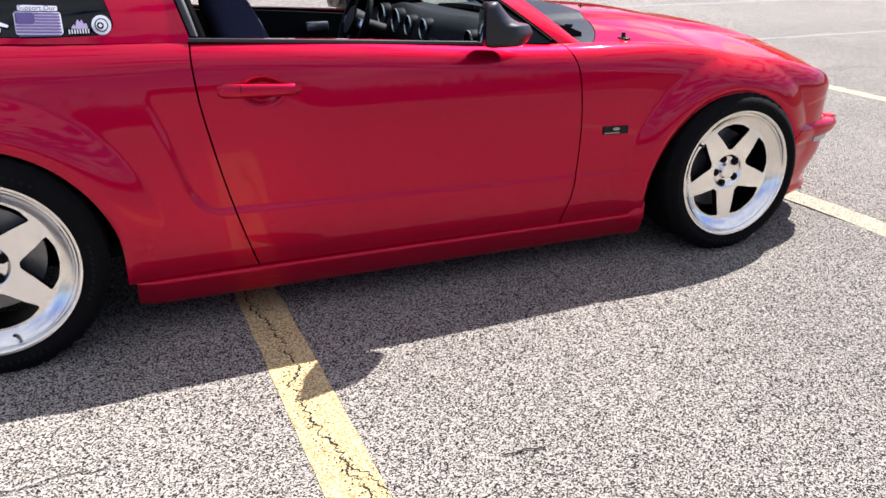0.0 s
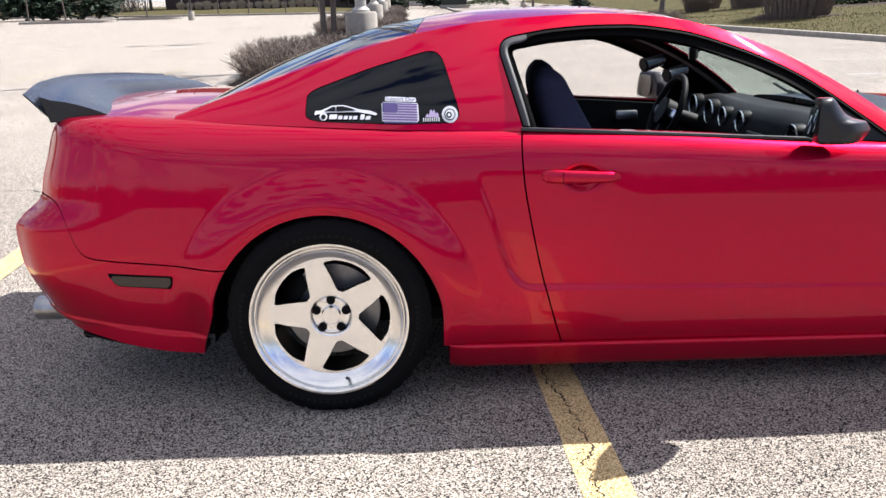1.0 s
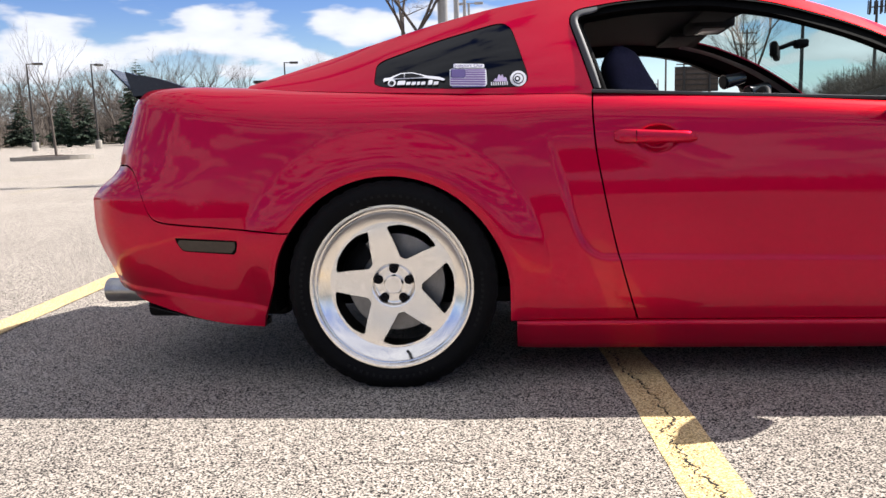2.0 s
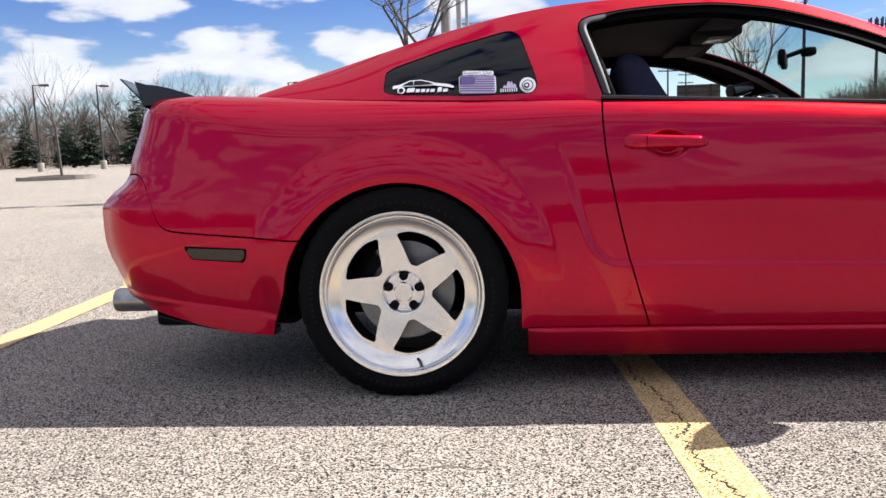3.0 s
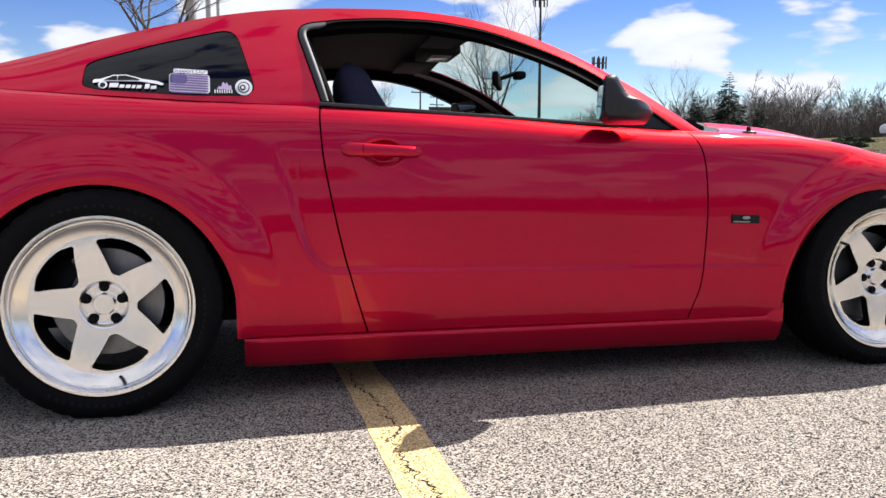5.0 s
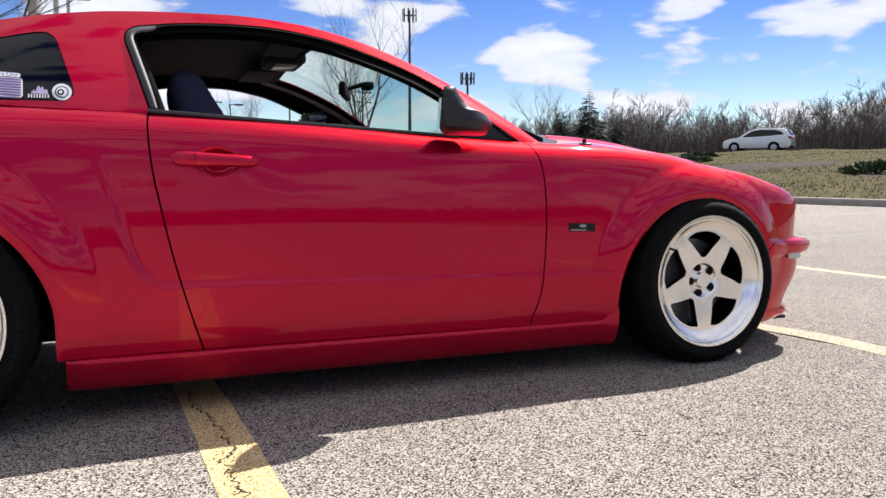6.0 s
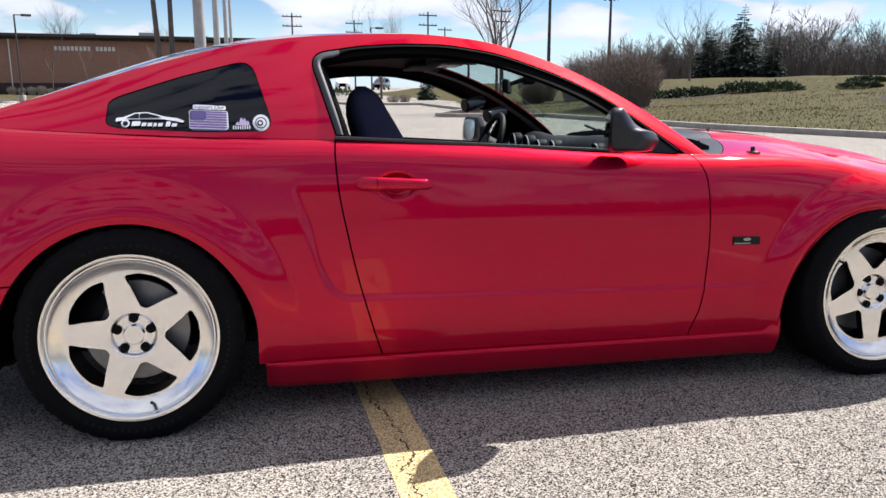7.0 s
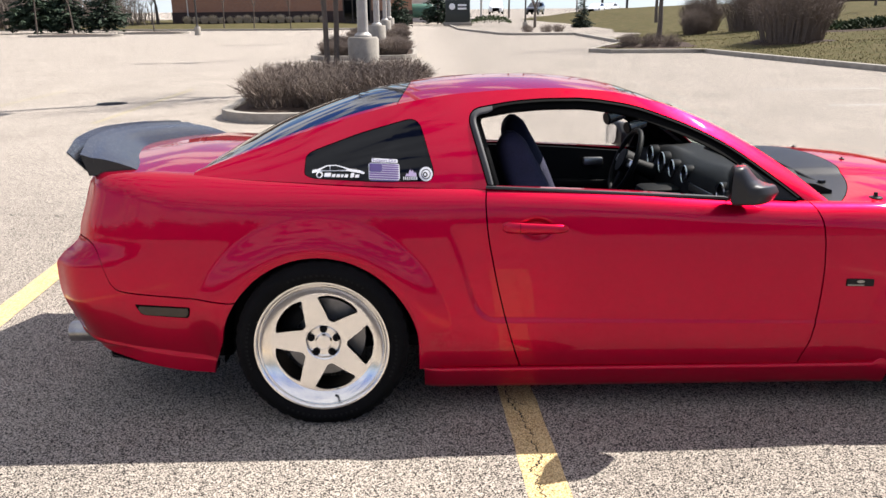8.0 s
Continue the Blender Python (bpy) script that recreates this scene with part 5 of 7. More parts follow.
def plain_in(u, z):
    """How far the right side, without its arch flares, lies inside y = 0."""
    # the rear bumper tucks under to a crease, below which its lower edge stands more upright
    rear_edge = 0.253 - 0.135 * (u + 0.44)
    at_rear = step(-0.30, -0.50, u)
    zr = z + 0.6 * at_rear * np.maximum(rear_edge - z, 0)
    y = plan_in(u) + rise_in(zr) - 0.045 * z
    y = y + 0.045 * step(0.57, 0.20, zr) * at_rear + 0.035 * step(0.46, 0.20, z) * step(2.85, 3.1, u)
    y = y - 0.006 * at_rear * step(0.006, -0.006, z - rear_edge)
    crease = 0.415 - 0.021 * np.clip(u - 0.8, 0, 3)
    inner = step(-0.011, 0.011, u - scoop_edge(z))
    above = step(-0.007, 0.007, z - crease)
    y = y + 0.009 * inner * above * (1 - step(0.68, 0.83, z)) * (1 - step(0.70, 1.10, u))
    y = y + 0.0078 * inner * above * (1 - step(0.42, 0.74, z)) * (1 - 0.4 * step(1.0, 2.0, u)) * (1 - step(2.2, 2.36, u))
    dish = np.hypot((u - 0.858) / 0.066, (z - 0.790) / 0.048)
    y = y + 0.024 * (1 - step(0.50, 1.0, dish))
    return y


def flare_in(u, z):
    """The flares round both wheel arches: full at the opening, ending in a crease."""
    y = 0.0 * u
    for (cx, cz, r), wide, deep, flat in ((ARCH["rear"], 0.150, 0.030, 0.030), (ARCH["front"], 0.138, 0.029, 0.026)):
        d = np.hypot(u - cx, (z - cz))
        low_end = 1 - step(0.30, 0.55, np.abs(u - cx)) * step(0.50, 0.30, z)
        g = 1 - np.clip((d - r - flat) / (wide - flat), 0, 3) ** 1.55
        swell = 0.5 * (g + np.sqrt(g * g + 0.005)) * (1 - step(wide, wide + 0.10, d - r))
        y = y - deep * swell * low_end + 0.008 * (1 - step(r, r + 0.022, d))
    return y


def side_in(u, z):
    return plain_in(u, z) + flare_in(u, z)


def lengthwise(u, z):
    rear = -0.6 + (u + 0.6) / -0.5 * (tail_line(z) + 0.6)
    front = 3.0 + (u - 3.0) / 0.5 * (nose_line(z) - 3.0)
    return np.where(u < -0.6, rear, np.where(u > 3.0, front, u))


def side(u, v):
    """The right side: up to v = 0.74 the flank, from there the roll of the shoulder."""
    zs = shoulder(u)
    h = roll_high(u)
    t = np.clip(v / 0.74, 0, 1)
    a = np.clip((v - 0.74) / 0.26, 0, 1) * math.pi / 2
    zf = body_low(u) + t * (zs - h - body_low(u))
    z = zf + h * np.sin(a)
    k = (plain_in(u, zs - h) - plain_in(u, zs - h - 0.012)) / 0.012 * h
    y = plain_in(u, zf) + k * np.sin(a) + (roll_wide(u) - k) * (1 - np.cos(a)) + flare_in(u, z)
    return np.stack((lengthwise(u, z), y, z), -1)


def top(u, w):
    """Hood and deck between the shoulders."""
    zs = shoulder(u)
    h = roll_high(u)
    y0 = plain_in(u, zs - h) + roll_wide(u) + flare_in(u, zs)
    crown = np.where(u > 1.5, table((1.5, 0.06), (2.0, 0.068), (2.3, 0.086), (2.9, 0.104), (3.3, 0.082), (3.5, 0.04))(u), table((-1.1, 0.022), (-0.9, 0.030), (-0.4, 0.042))(u))
    y = y0 + (YC - y0) * w
    bulge = np.where(u > 1.5, 0.016 * (step(0.42, 0.5, w)) * (1 - step(3.1, 3.4, u)), 0)
    z = zs + crown * (1 - (1 - w) ** 2) + bulge
    ext = np.where(u > 3.0, (u - 3.0) / 0.5, np.where(u < -0.6, (u + 0.6) / 0.5 * 0.70, 0)) * 0.16 * (1 - (1 - w) ** 2)
    return np.stack((lengthwise(u, np.minimum(z, zs)) + ext, y, z), -1)


rail_out = table((-0.50, 0.20), (-0.226, 0.29), (-0.025, 0.32), (0.175, 0.345), (0.375, 0.36), (0.573, 0.37), (0.953, 0.38), (1.17, 0.38), (1.355, 0.37),
               (1.563, 0.34), (1.768, 0.285), (1.93, 0.22), (2.04, 0.155))
rail_up = table((-0.50, 1.008), (-0.226, 1.097), (-0.025, 1.159), (0.175, 1.215), (0.375, 1.26), (0.573, 1.287), (0.80, 1.300), (0.953, 1.303), (1.17, 1.289),
               (1.355, 1.252), (1.563, 1.178), (1.768, 1.071), (1.93, 0.963), (2.04, 0.874))
crown_z = table((-0.50, 0.022), (-0.2, 0.068), (0.1, 0.076), (0.36, 0.062), (0.6, 0.054), (1.0, 0.042), (1.3, 0.034), (1.5, 0.022), (1.75, 0.026), (1.9, 0.042), (2.04, 0.075))


def rail_y(x):
    return rail_out(x) - 0.045 * rail_up(x) * (1 - rail_out(x) / YC)


def rail_z(x):
    return rail_up(x) + 0.049 * rail_y(x)


def house(x, s):
    """The glasshouse side, from the belt to the roof rail."""
    yb, zb = table((-0.5, 0.145), (-0.2, 0.12), (0.2, 0.096), (0.66, 0.086), (2.04, 0.092))(x), shoulder(x) - 0.006
    yr, zr = rail_y(x), rail_z(x)
    bow = 4 * s * (1 - s) * (0.018 + 0.020 * step(1.1, 1.6, x)) * np.clip((zr - zb) / 0.3, 0, 1)
    return np.stack((x, yb + (yr - yb) * s - bow, zb + (zr - zb) * s + bow * 0.4), -1)


def roof(x, w):
    yr, zr = rail_y(x), rail_z(x)
    return np.stack((x, yr + (YC - yr) * w, zr + crown_z(x) * (1 - (1 - w) ** 2)), -1)


GAP = 0.0028
door_rear = table((0.19, 0.806), (0.211, 0.798), (0.444, 0.731), (0.643, 0.688), (0.805, 0.662), (0.895, 0.657), (0.96, 0.664))
door_front = table((0.18, 1.955), (0.22, 1.962), (0.316, 1.990), (0.45, 2.004), (0.60, 2.009), (0.70, 2.006), (0.773, 1.998), (0.845, 1.975), (0.866, 1.962), (0.90, 1.93))
bumper_top = table((-1.2, 0.76), (-0.95, 0.757), (-0.915, 0.745), (-0.889, 0.715), (-0.862, 0.645), (-0.84, 0.59), (-0.815, 0.565), (-0.78, 0.556), (-0.585, 0.537), (-0.36, 0.516))
front_seam = table((0.08, 3.02), (0.40, 3.06), (0.46, 3.10), (0.475, 3.16), (0.49, 3.6))


def off_arch(which):
    cx, cz, r = ARCH[which]
    back = 0.055 if which == "rear" else 0.0
    return lambda u, v, p: -back * step(0.37, 0.18, p[..., 2]) * (p[..., 0] < cx) + np.where(p[..., 2] > cz, np.hypot((p[..., 0] - cx) * (1 - 0.022 * step(0.60, 0.36, p[..., 2])), p[..., 2] - cz), np.abs(p[..., 0] - cx) * 0.978) - r


glass_top = table((0.655, 1.252), (0.80, 1.273), (0.95, 1.281), (1.04, 1.281), (1.24, 1.258), (1.44, 1.196), (1.645, 1.100), (1.839, 0.961), (1.99, 0.840))
DOOR_GLASS = [(0.690, 0.865)] + [(0.606 * (1 - t) ** 2 + 0.588 * 2 * t * (1 - t) + 0.655 * t * t, 1.175 * (1 - t) ** 2 + 1.240 * 2 * t * (1 - t) + 1.252 * t * t) for t in np.linspace(0, 1, 9)]
DOOR_GLASS = DOOR_GLASS + [(x, float(glass_top(x))) for x in np.linspace(0.68, 1.99, 48)] + [(1.60, 0.80), (1.1, 0.82)]
REAR_GLASS = rounded([(-0.060, 0.992), (-0.056, 1.082), (0.16, 1.156), (0.396, 1.218), (0.467, 0.976), (0.25, 0.974)], 6, 0.22)
in_door_glass, in_rear_glass = inside(DOOR_GLASS), inside(REAR_GLASS)

car = thing("sports_coupe", "glossy red two-door sports coupe with silver five-spoke wheels and black spoiler", "car")
car.rotation_euler = (radians(-2.8), 0, 0)


def both(name, made, mat, label=""):
    """The panel on the right side and its twin on the left."""
    return [mesh_part(name, made, mat, car, label, flip=True), mesh_part(name, made, mat, car, label, flip=True, mirror=YC)]


IN = (0, 0.025, 0)
fine_v = np.concatenate((np.linspace(0, 0.74, 104), np.linspace(0.75, 1.0, 20)))
both("door", patch(side, np.linspace(0.6, 2.06, 170), fine_v, (
    lambda u, v, p: p[..., 0] - door_rear(p[..., 2]) - GAP, lambda u, v, p: door_front(p[..., 2]) - GAP - p[..., 0]), IN), PAINT)
both("quarter_panel", patch(side, np.linspace(-1.1, 0.86, 260), fine_v, (
    lambda u, v, p: door_rear(p[..., 2]) - GAP - p[..., 0], off_arch("rear"),
    lambda u, v, p: np.where(p[..., 0] < 0, p[..., 2] - bumper_top(p[..., 0]) - GAP, 1.0)), IN), PAINT)
both("fender", patch(side, np.linspace(1.9, 3.5, 210), fine_v, (
    lambda u, v, p: p[..., 0] - door_front(p[..., 2]) - GAP, off_arch("front"),
    lambda u, v, p: front_seam(p[..., 2]) - GAP - p[..., 0]), IN), PAINT)
both("rear_bumper", patch(side, np.linspace(-1.1, -0.3, 64), fine_v, (
    lambda u, v, p: bumper_top(p[..., 0]) - GAP - p[..., 2], off_arch("rear"), lambda u, v, p: -0.2 - p[..., 0]), IN), PAINT)
both("front_bumper", patch(side, np.linspace(2.95, 3.5, 60), fine_v, (
    lambda u, v, p: p[..., 0] - front_seam(p[..., 2]) - GAP, off_arch("front")), IN), PAINT)


def end_cap(u0, bow, low, high):
    """The face across the tail or nose between the two sides."""
    def at(s, t):
        z = low + (high - low) * t
        zs, u = shoulder(u0), np.full_like(s, u0)
        y0 = np.where(z < zs - 0.13, side_in(u, z), side_in(u, np.full_like(s, zs - 0.13)) + roll_wide(u0) * (1 - np.sqrt(np.clip(1 - ((z - zs + 0.13) / 0.13) ** 2, 0, 1))))
        y = y0 + (2 * YC - 2 * y0) * s
        return np.stack((lengthwise(u, z) + bow * (1 - (2 * s - 1) ** 2), y, z), -1)
    return at


mesh_part("tail_panel", patch(end_cap(-1.1, -0.112, 0.297, 0.984), np.linspace(0, 1, 30), np.linspace(0, 1, 40)), PAINT, car)
mesh_part("nose_panel", patch(end_cap(3.5, 0.13, 0.10, 0.60), np.linspace(0, 1, 30), np.linspace(0, 1, 40)), PAINT, car, flip=True)

both("hood_half", patch(top, np.linspace(2.02, 3.5, 70), np.linspace(0, 1, 34), (
    lambda u, v, p: u - (2.10 + 0.22 * (1 - (1 - v) ** 3)),), (0, 0, -0.02)), PAINT)
both("deck_half", patch(top, np.linspace(-1.1, -0.30, 40), np.linspace(0, 1, 20), (lambda u, v, p: -0.36 - u - 0.06 * v, ), (0, 0, -0.02)), PAINT)
both("cowl", patch(top, np.linspace(1.98, 2.35, 14), np.linspace(0, 1, 26), (
    lambda u, v, p: 2.096 + 0.22 * (1 - (1 - v) ** 3) - u,), (0, 0, -0.02)), BLACK_PLASTIC, "black plastic cowl under the wipers")

both("roof_side", patch(house, np.linspace(-0.50, 2.04, 150), np.linspace(0, 1, 26), (
    lambda u, v, p: -in_door_glass(p[..., 0], p[..., 2]) - 0.001, lambda u, v, p: -in_rear_glass(p[..., 0], p[..., 2]) - 0.001), (0, 0.006, 0)), PAINT)


def pushed(f, d):
    return lambda u, v: f(u, v) + np.array(d)


both("door_window_seal", patch(pushed(house, (0, 0.004, 0)), np.linspace(0.56, 1.98, 120), np.linspace(0, 1, 40), (
    lambda u, v, p: in_door_glass(p[..., 0], p[..., 2]) - 0.0005,
    lambda u, v, p: np.maximum(0.036 + 0.012 * step(0.9, 1.5, p[..., 0]) - in_door_glass(p[..., 0], p[..., 2]), p[..., 0] - (1.70 + 0.5 * (p[..., 2] - 0.9)))), (0, 0.05, 0)),
    RUBBER, "black rubber window seal")


def bead(u, v):
    """The rounded weatherstrip round the door window."""
    p = house(u, v)
    wide = 0.012 + 0.016 * step(0.74, 0.67, p[..., 0])
    t = np.clip((in_door_glass(p[..., 0], p[..., 2]) - 0.005) / wide, 0, 1)
    return p - np.stack((0 * t, 0.002 + 0.011 * np.sin(math.pi * t), 0 * t), -1)


for stuff, words, low_x, high_x in ((GREY_TRIM, "grey weatherstrip bead", 0.50, 0.700), (RUBBER, "black weatherstrip bead", 0.700, 2.00)):
    both("seal_bead", patch(bead, np.linspace(0.57, 0.74, 70) if low_x < 0.6 else np.concatenate((np.linspace(0.69, 0.80, 30), np.linspace(0.806, 1.98, 170))), np.linspace(0, 1, 110), (
        lambda u, v, p: in_door_glass(p[..., 0], p[..., 2]) - 0.005, lambda u, v, p: 0.012 + 0.016 * step(0.74, 0.67, p[..., 0]) - in_door_glass(p[..., 0], p[..., 2]),
        lambda u, v, p: p[..., 2] - shoulder(p[..., 0]) - 0.012, lambda u, v, p: np.minimum(p[..., 0] - low_x, high_x - p[..., 0])), (0, 0.012, 0)), stuff, words)
quarter_glass = both("quarter_window", patch(pushed(house, (0, 0.004, 0)), np.linspace(-0.12, 0.50, 40), np.linspace(0, 1, 24), (
    lambda u, v, p: in_rear_glass(p[..., 0], p[..., 2]) - 0.001,), (0, 0.01, 0)), SMOKED, "black tinted rear quarter window with stickers")

both("roof_panel", patch(roof, np.linspace(0.25, 1.36, 60), np.linspace(0, 1, 24), (
    lambda u, v, p: p[..., 0] - 0.36 + 0.05 * (1 - v) ** 2, lambda u, v, p: 1.24 + 0.06 * v - p[..., 0]), (0, 0, -0.006)), PAINT)
both("a_pillar", patch(roof, np.linspace(1.2, 2.04, 50), np.linspace(0, 0.12, 6), (
    lambda u, v, p: p[..., 0] - 1.243 - 0.06 * v,), (0, 0, -0.006)), PAINT)
both("pillar_backing", patch(pushed(roof, (0, 0, -0.008)), np.linspace(1.2, 2.04, 50), np.linspace(0, 0.125, 6)), CABIN, "black pillar lining")
both("side_backing", patch(pushed(house, (0, 0.008, 0)), np.linspace(-0.50, 2.04, 120), np.linspace(0, 1, 24), (
    lambda u, v, p: 0.004 - in_door_glass(p[..., 0], p[..., 2]),)), CABIN, "black side lining")
both("c_pillar_edge", patch(roof, np.linspace(-0.50, 0.40, 50), np.linspace(0, 0.05, 4), (
    lambda u, v, p: 0.357 - 0.05 * (1 - v) ** 2 - p[..., 0],), (0, 0, -0.02)), PAINT)
for ob in both("windscreen", patch(roof, np.linspace(1.24, 2.04, 40), np.linspace(0.12, 1, 24), (lambda u, v, p: p[..., 0] - 1.243 - 0.06 * v,)), GLASS, "clear windscreen"):
    ob.visible_shadow = False
both("backlight", patch(pushed(roof, (0, 0, -0.002)), np.linspace(-0.48, 0.40, 40), np.linspace(0.05, 1, 24), (
    lambda u, v, p: 0.355 - 0.05 * (1 - v) ** 2 - p[..., 0],), (0, 0, -0.004)), SMOKED, "dark tinted rear window")


def skirt(u, v):
    """The side skirt under the door."""
    prof = np.array([(0.11, 0.205), (0.046, 0.2075), (0.037, 0.203), (0.036, 0.196), (0.050, 0.156), (0.066, 0.122), (0.084, 0.105), (0.30, 0.11)])
    k = np.clip(v * 7, 0, 6.999)
    i = k.astype(int)
    q = prof[i] + (prof[i + 1] - prof[i]) * (k - i)[..., None]
    drop = 0.011 * (u - 0.4) / 1.9
    flare = -0.012 * step(2.24, 2.33, u) + 0.02 * step(0.46, 0.40, u)
    lift = 0.05 * step(2.26, 2.335, u) * (q[..., 1] > 0.19)
    return np.stack((u, q[..., 0] + flare, q[..., 1] - drop + lift), -1)


both("side_skirt", patch(skirt, np.linspace(0.405, 2.335, 60), np.linspace(0, 1, 29), (), (0, 0.02, 0)), PAINT)
for sgn in (0, 1):
    bm = bmesh.new()
    add_box(bm, (0.66, 0.076, 0.934), (1.70, 0.093, 0.945), 0.003)
    for p in bm.verts:
        p.co.z = float(shoulder(p.co.x)) + (p.co.z - 0.940) + 0.002
        if sgn:
            p.co.y = 2 * YC - p.co.y
    part("belt_strip", bm, GREY_TRIM, car, "grey belt weatherstrip")

# wheel wells and floor pan
bm = bmesh.new()
add_box(bm, (-0.95, 0.22, 0.20), (-0.42, 1.66, 0.94), 0.02)
add_box(bm, (0.42, 0.20, 0.16), (2.28, 1.68, 0.24), 0.02)
add_box(bm, (3.12, 0.35, 0.13), (3.40, 1.53, 0.55), 0.02)
add_box(bm, (-0.42, 0.34, 0.30), (0.42, 1.54, 0.78), 0.02)
add_box(bm, (2.28, 0.34, 0.26), (3.12, 1.54, 0.66), 0.02)
part("underbody", bm, DARK_METAL, car, "dark underbody and wheel wells")
for which in ARCH:
    cx, cz, r = ARCH[which]
    for flip in (None, YC):
        ring = [(cx + (r + 0.012) * math.cos(a), cz + (r + 0.012) * math.sin(a)) for a in np.linspace(0, math.pi, 33)]
        ring = [(cx + r + 0.012, 0.24)] + ring + [(cx - r - 0.012, 0.24)]
        verts = [(x, y, z) for x, z in ring for y in (0.05, 0.36)]
        mesh_part("wheel_well", (verts, [(2 * i, 2 * i + 1, 2 * i + 3, 2 * i + 2) for i in range(len(ring) - 1)]), RUBBER, car, "black wheel well liner", mirror=flip)

# ---- wheels ----
OPENING = [(0.010, 0.096), (0.029, 0.116), (0.054, 0.143), (0.089, 0.176), (0.050, 0.199), (0.0, 0.207), (-0.050, 0.199), (-0.089, 0.176), (-0.054, 0.143), (-0.029, 0.116), (-0.010, 0.096)]


def make_wheel(name, label, spin, tyre_r=0.342, rim_r=0.273, wide=0.25, valve=0, floor=-1.0):
    """A five-spoke wheel turned about y; its outer face looks towards -y."""
    w = new(name)
    w["label"] = label
    k = rim_r / 0.272
    h = wide / 2
    shoulder_r = tyre_r - 0.016
    prof = [(rim_r - 0.006, 0.012), (rim_r + 0.004, 0.003), (rim_r + 0.012, -0.002), (rim_r + 0.03, -0.008), (tyre_r - 0.035, -0.006), (tyre_r - 0.022, 0.002), (shoulder_r, 0.010), (tyre_r - 0.006, 0.020)]
    for i in range(5):
        y0 = 0.028 + i * (wide - 0.056) / 5
        y1 = y0 + (wide - 0.056) / 5
        prof += [(tyre_r, y0), (tyre_r, y1 - 0.010), (tyre_r - 0.008, y1 - 0.009), (tyre_r - 0.008, y1 - 0.001)]
    prof += [(tyre_r - 0.006, wide - 0.02), (shoulder_r, wide - 0.01), (tyre_r - 0.03, wide + 0.006), (rim_r + 0.02, wide + 0.004), (rim_r - 0.006, wide - 0.012)]
    v, f = lathe(prof, n=160)
    kk = len(prof)
    # shoulder blocks cut between the outer ribs, and a flat contact patch
    v = [(x * s, y, max(z * s, floor)) for i, (x, y, z) in enumerate(v) for s in [0.987 if (i // kk) % 4 == 0 and 6 <= i % kk <= 9 else 1.0]]
    tyre = mesh_part("tyre", (v, f), TYRE, w, "black low-profile tyre")
    # plain raised bars for the sidewall lettering
    me = None
    for a0, a1, count in ((55, 118, 14), (160, 200, 11), (240, 300, 14), (335, 372, 10)):
        for i in range(count):
            a = radians(a0 + (a1 - a0) * i / count)
            if me is None:
                bm = bmesh.new()
                add_box(bm, (-0.0045, -0.0002, -0.005), (0.0045, 0.003, 0.004))
                bar = part("sidewall_bar", bm, TYRE_MARK, tyre, smooth=False)
                me = bar.data
            else:
                bar = new("sidewall_bar", me)
                bar.parent = tyre
            bar.matrix_basis = Matrix.Rotation(-a, 4, "Y") @ Matrix.Translation((rim_r + 0.028, -0.0078, 0))
    lip = [(rim_r, 0.016), (rim_r + 0.002, 0.006), (rim_r - 0.001, 0.0), (rim_r - 0.008, 0.0), (rim_r - 0.012, 0.004), (rim_r - 0.016, 0.012), (rim_r - 0.020, 0.013),
           (rim_r - 0.024, 0.020), (rim_r - 0.034, 0.026), (0.214 * k, 0.046), (0.205 * k, 0.048)]
    mesh_part("rim_lip", lathe(lip, n=128), POLISHED, w, "polished stepped rim lip")
    barrel = [(0.214 * k, 0.046), (0.222 * k, 0.10), (0.225 * k, wide - 0.02), (rim_r, wide - 0.01)]
    mesh_part("barrel", lathe(barrel, n=96), DARK_METAL, w)
    windows = []
    for i in range(5):
        a = radians(spin + 36 + 72 * i)
        rot = [(c[1] * k * math.cos(a) - c[0] * k * math.sin(a), c[1] * k * math.sin(a) + c[0] * k * math.cos(a)) for c in OPENING]
        windows.append(inside(rounded(rot, 6, 0.22)))

    def face(a, r):
        depth = 0.046 + 0.006 * (1 - step(0.06, 0.20, r)) + 0.014 * (1 - step(0.060, 0.075, r))
        return np.stack((r * k * np.cos(a), depth, r * k * np.sin(a)), -1)
    holes = tuple((lambda f: lambda a, r, p: -f(p[..., 0], p[..., 2]))(f) for f in windows)
    mesh_part("spokes", patch(face, np.linspace(0, 2 * math.pi, 161), np.concatenate((np.linspace(0, 0.055, 6), np.linspace(0.06, 0.078, 10), np.linspace(0.083, 0.212, 22))), holes, (0, 0.003, 0)), SILVER, w, "brushed silver five-spoke star face")
    back_holes = tuple((lambda f: lambda a, r, p: -0.0035 - f(p[..., 0], p[..., 2]))(f) for f in windows)
    mesh_part("spoke_back", patch(lambda a, r: face(a, r) + np.array((0, 0.0045, 0)), np.linspace(0, 2 * math.pi, 161), np.concatenate((np.linspace(0.03, 0.055, 4), np.linspace(0.06, 0.078, 10), np.linspace(0.083, 0.212, 22))), back_holes, (0, 0.032, 0)), DARK_METAL, w, "black painted edges and back of the spokes")
    cap = mesh_part("centre_cap", lathe([(0.0, 0.050), (0.026, 0.050), (0.0275, 0.0515), (0.0285, 0.0515), (0.0300, 0.049), (0.033, 0.054), (0.034, 0.070)], n=40), SILVER, w, "round silver centre cap")
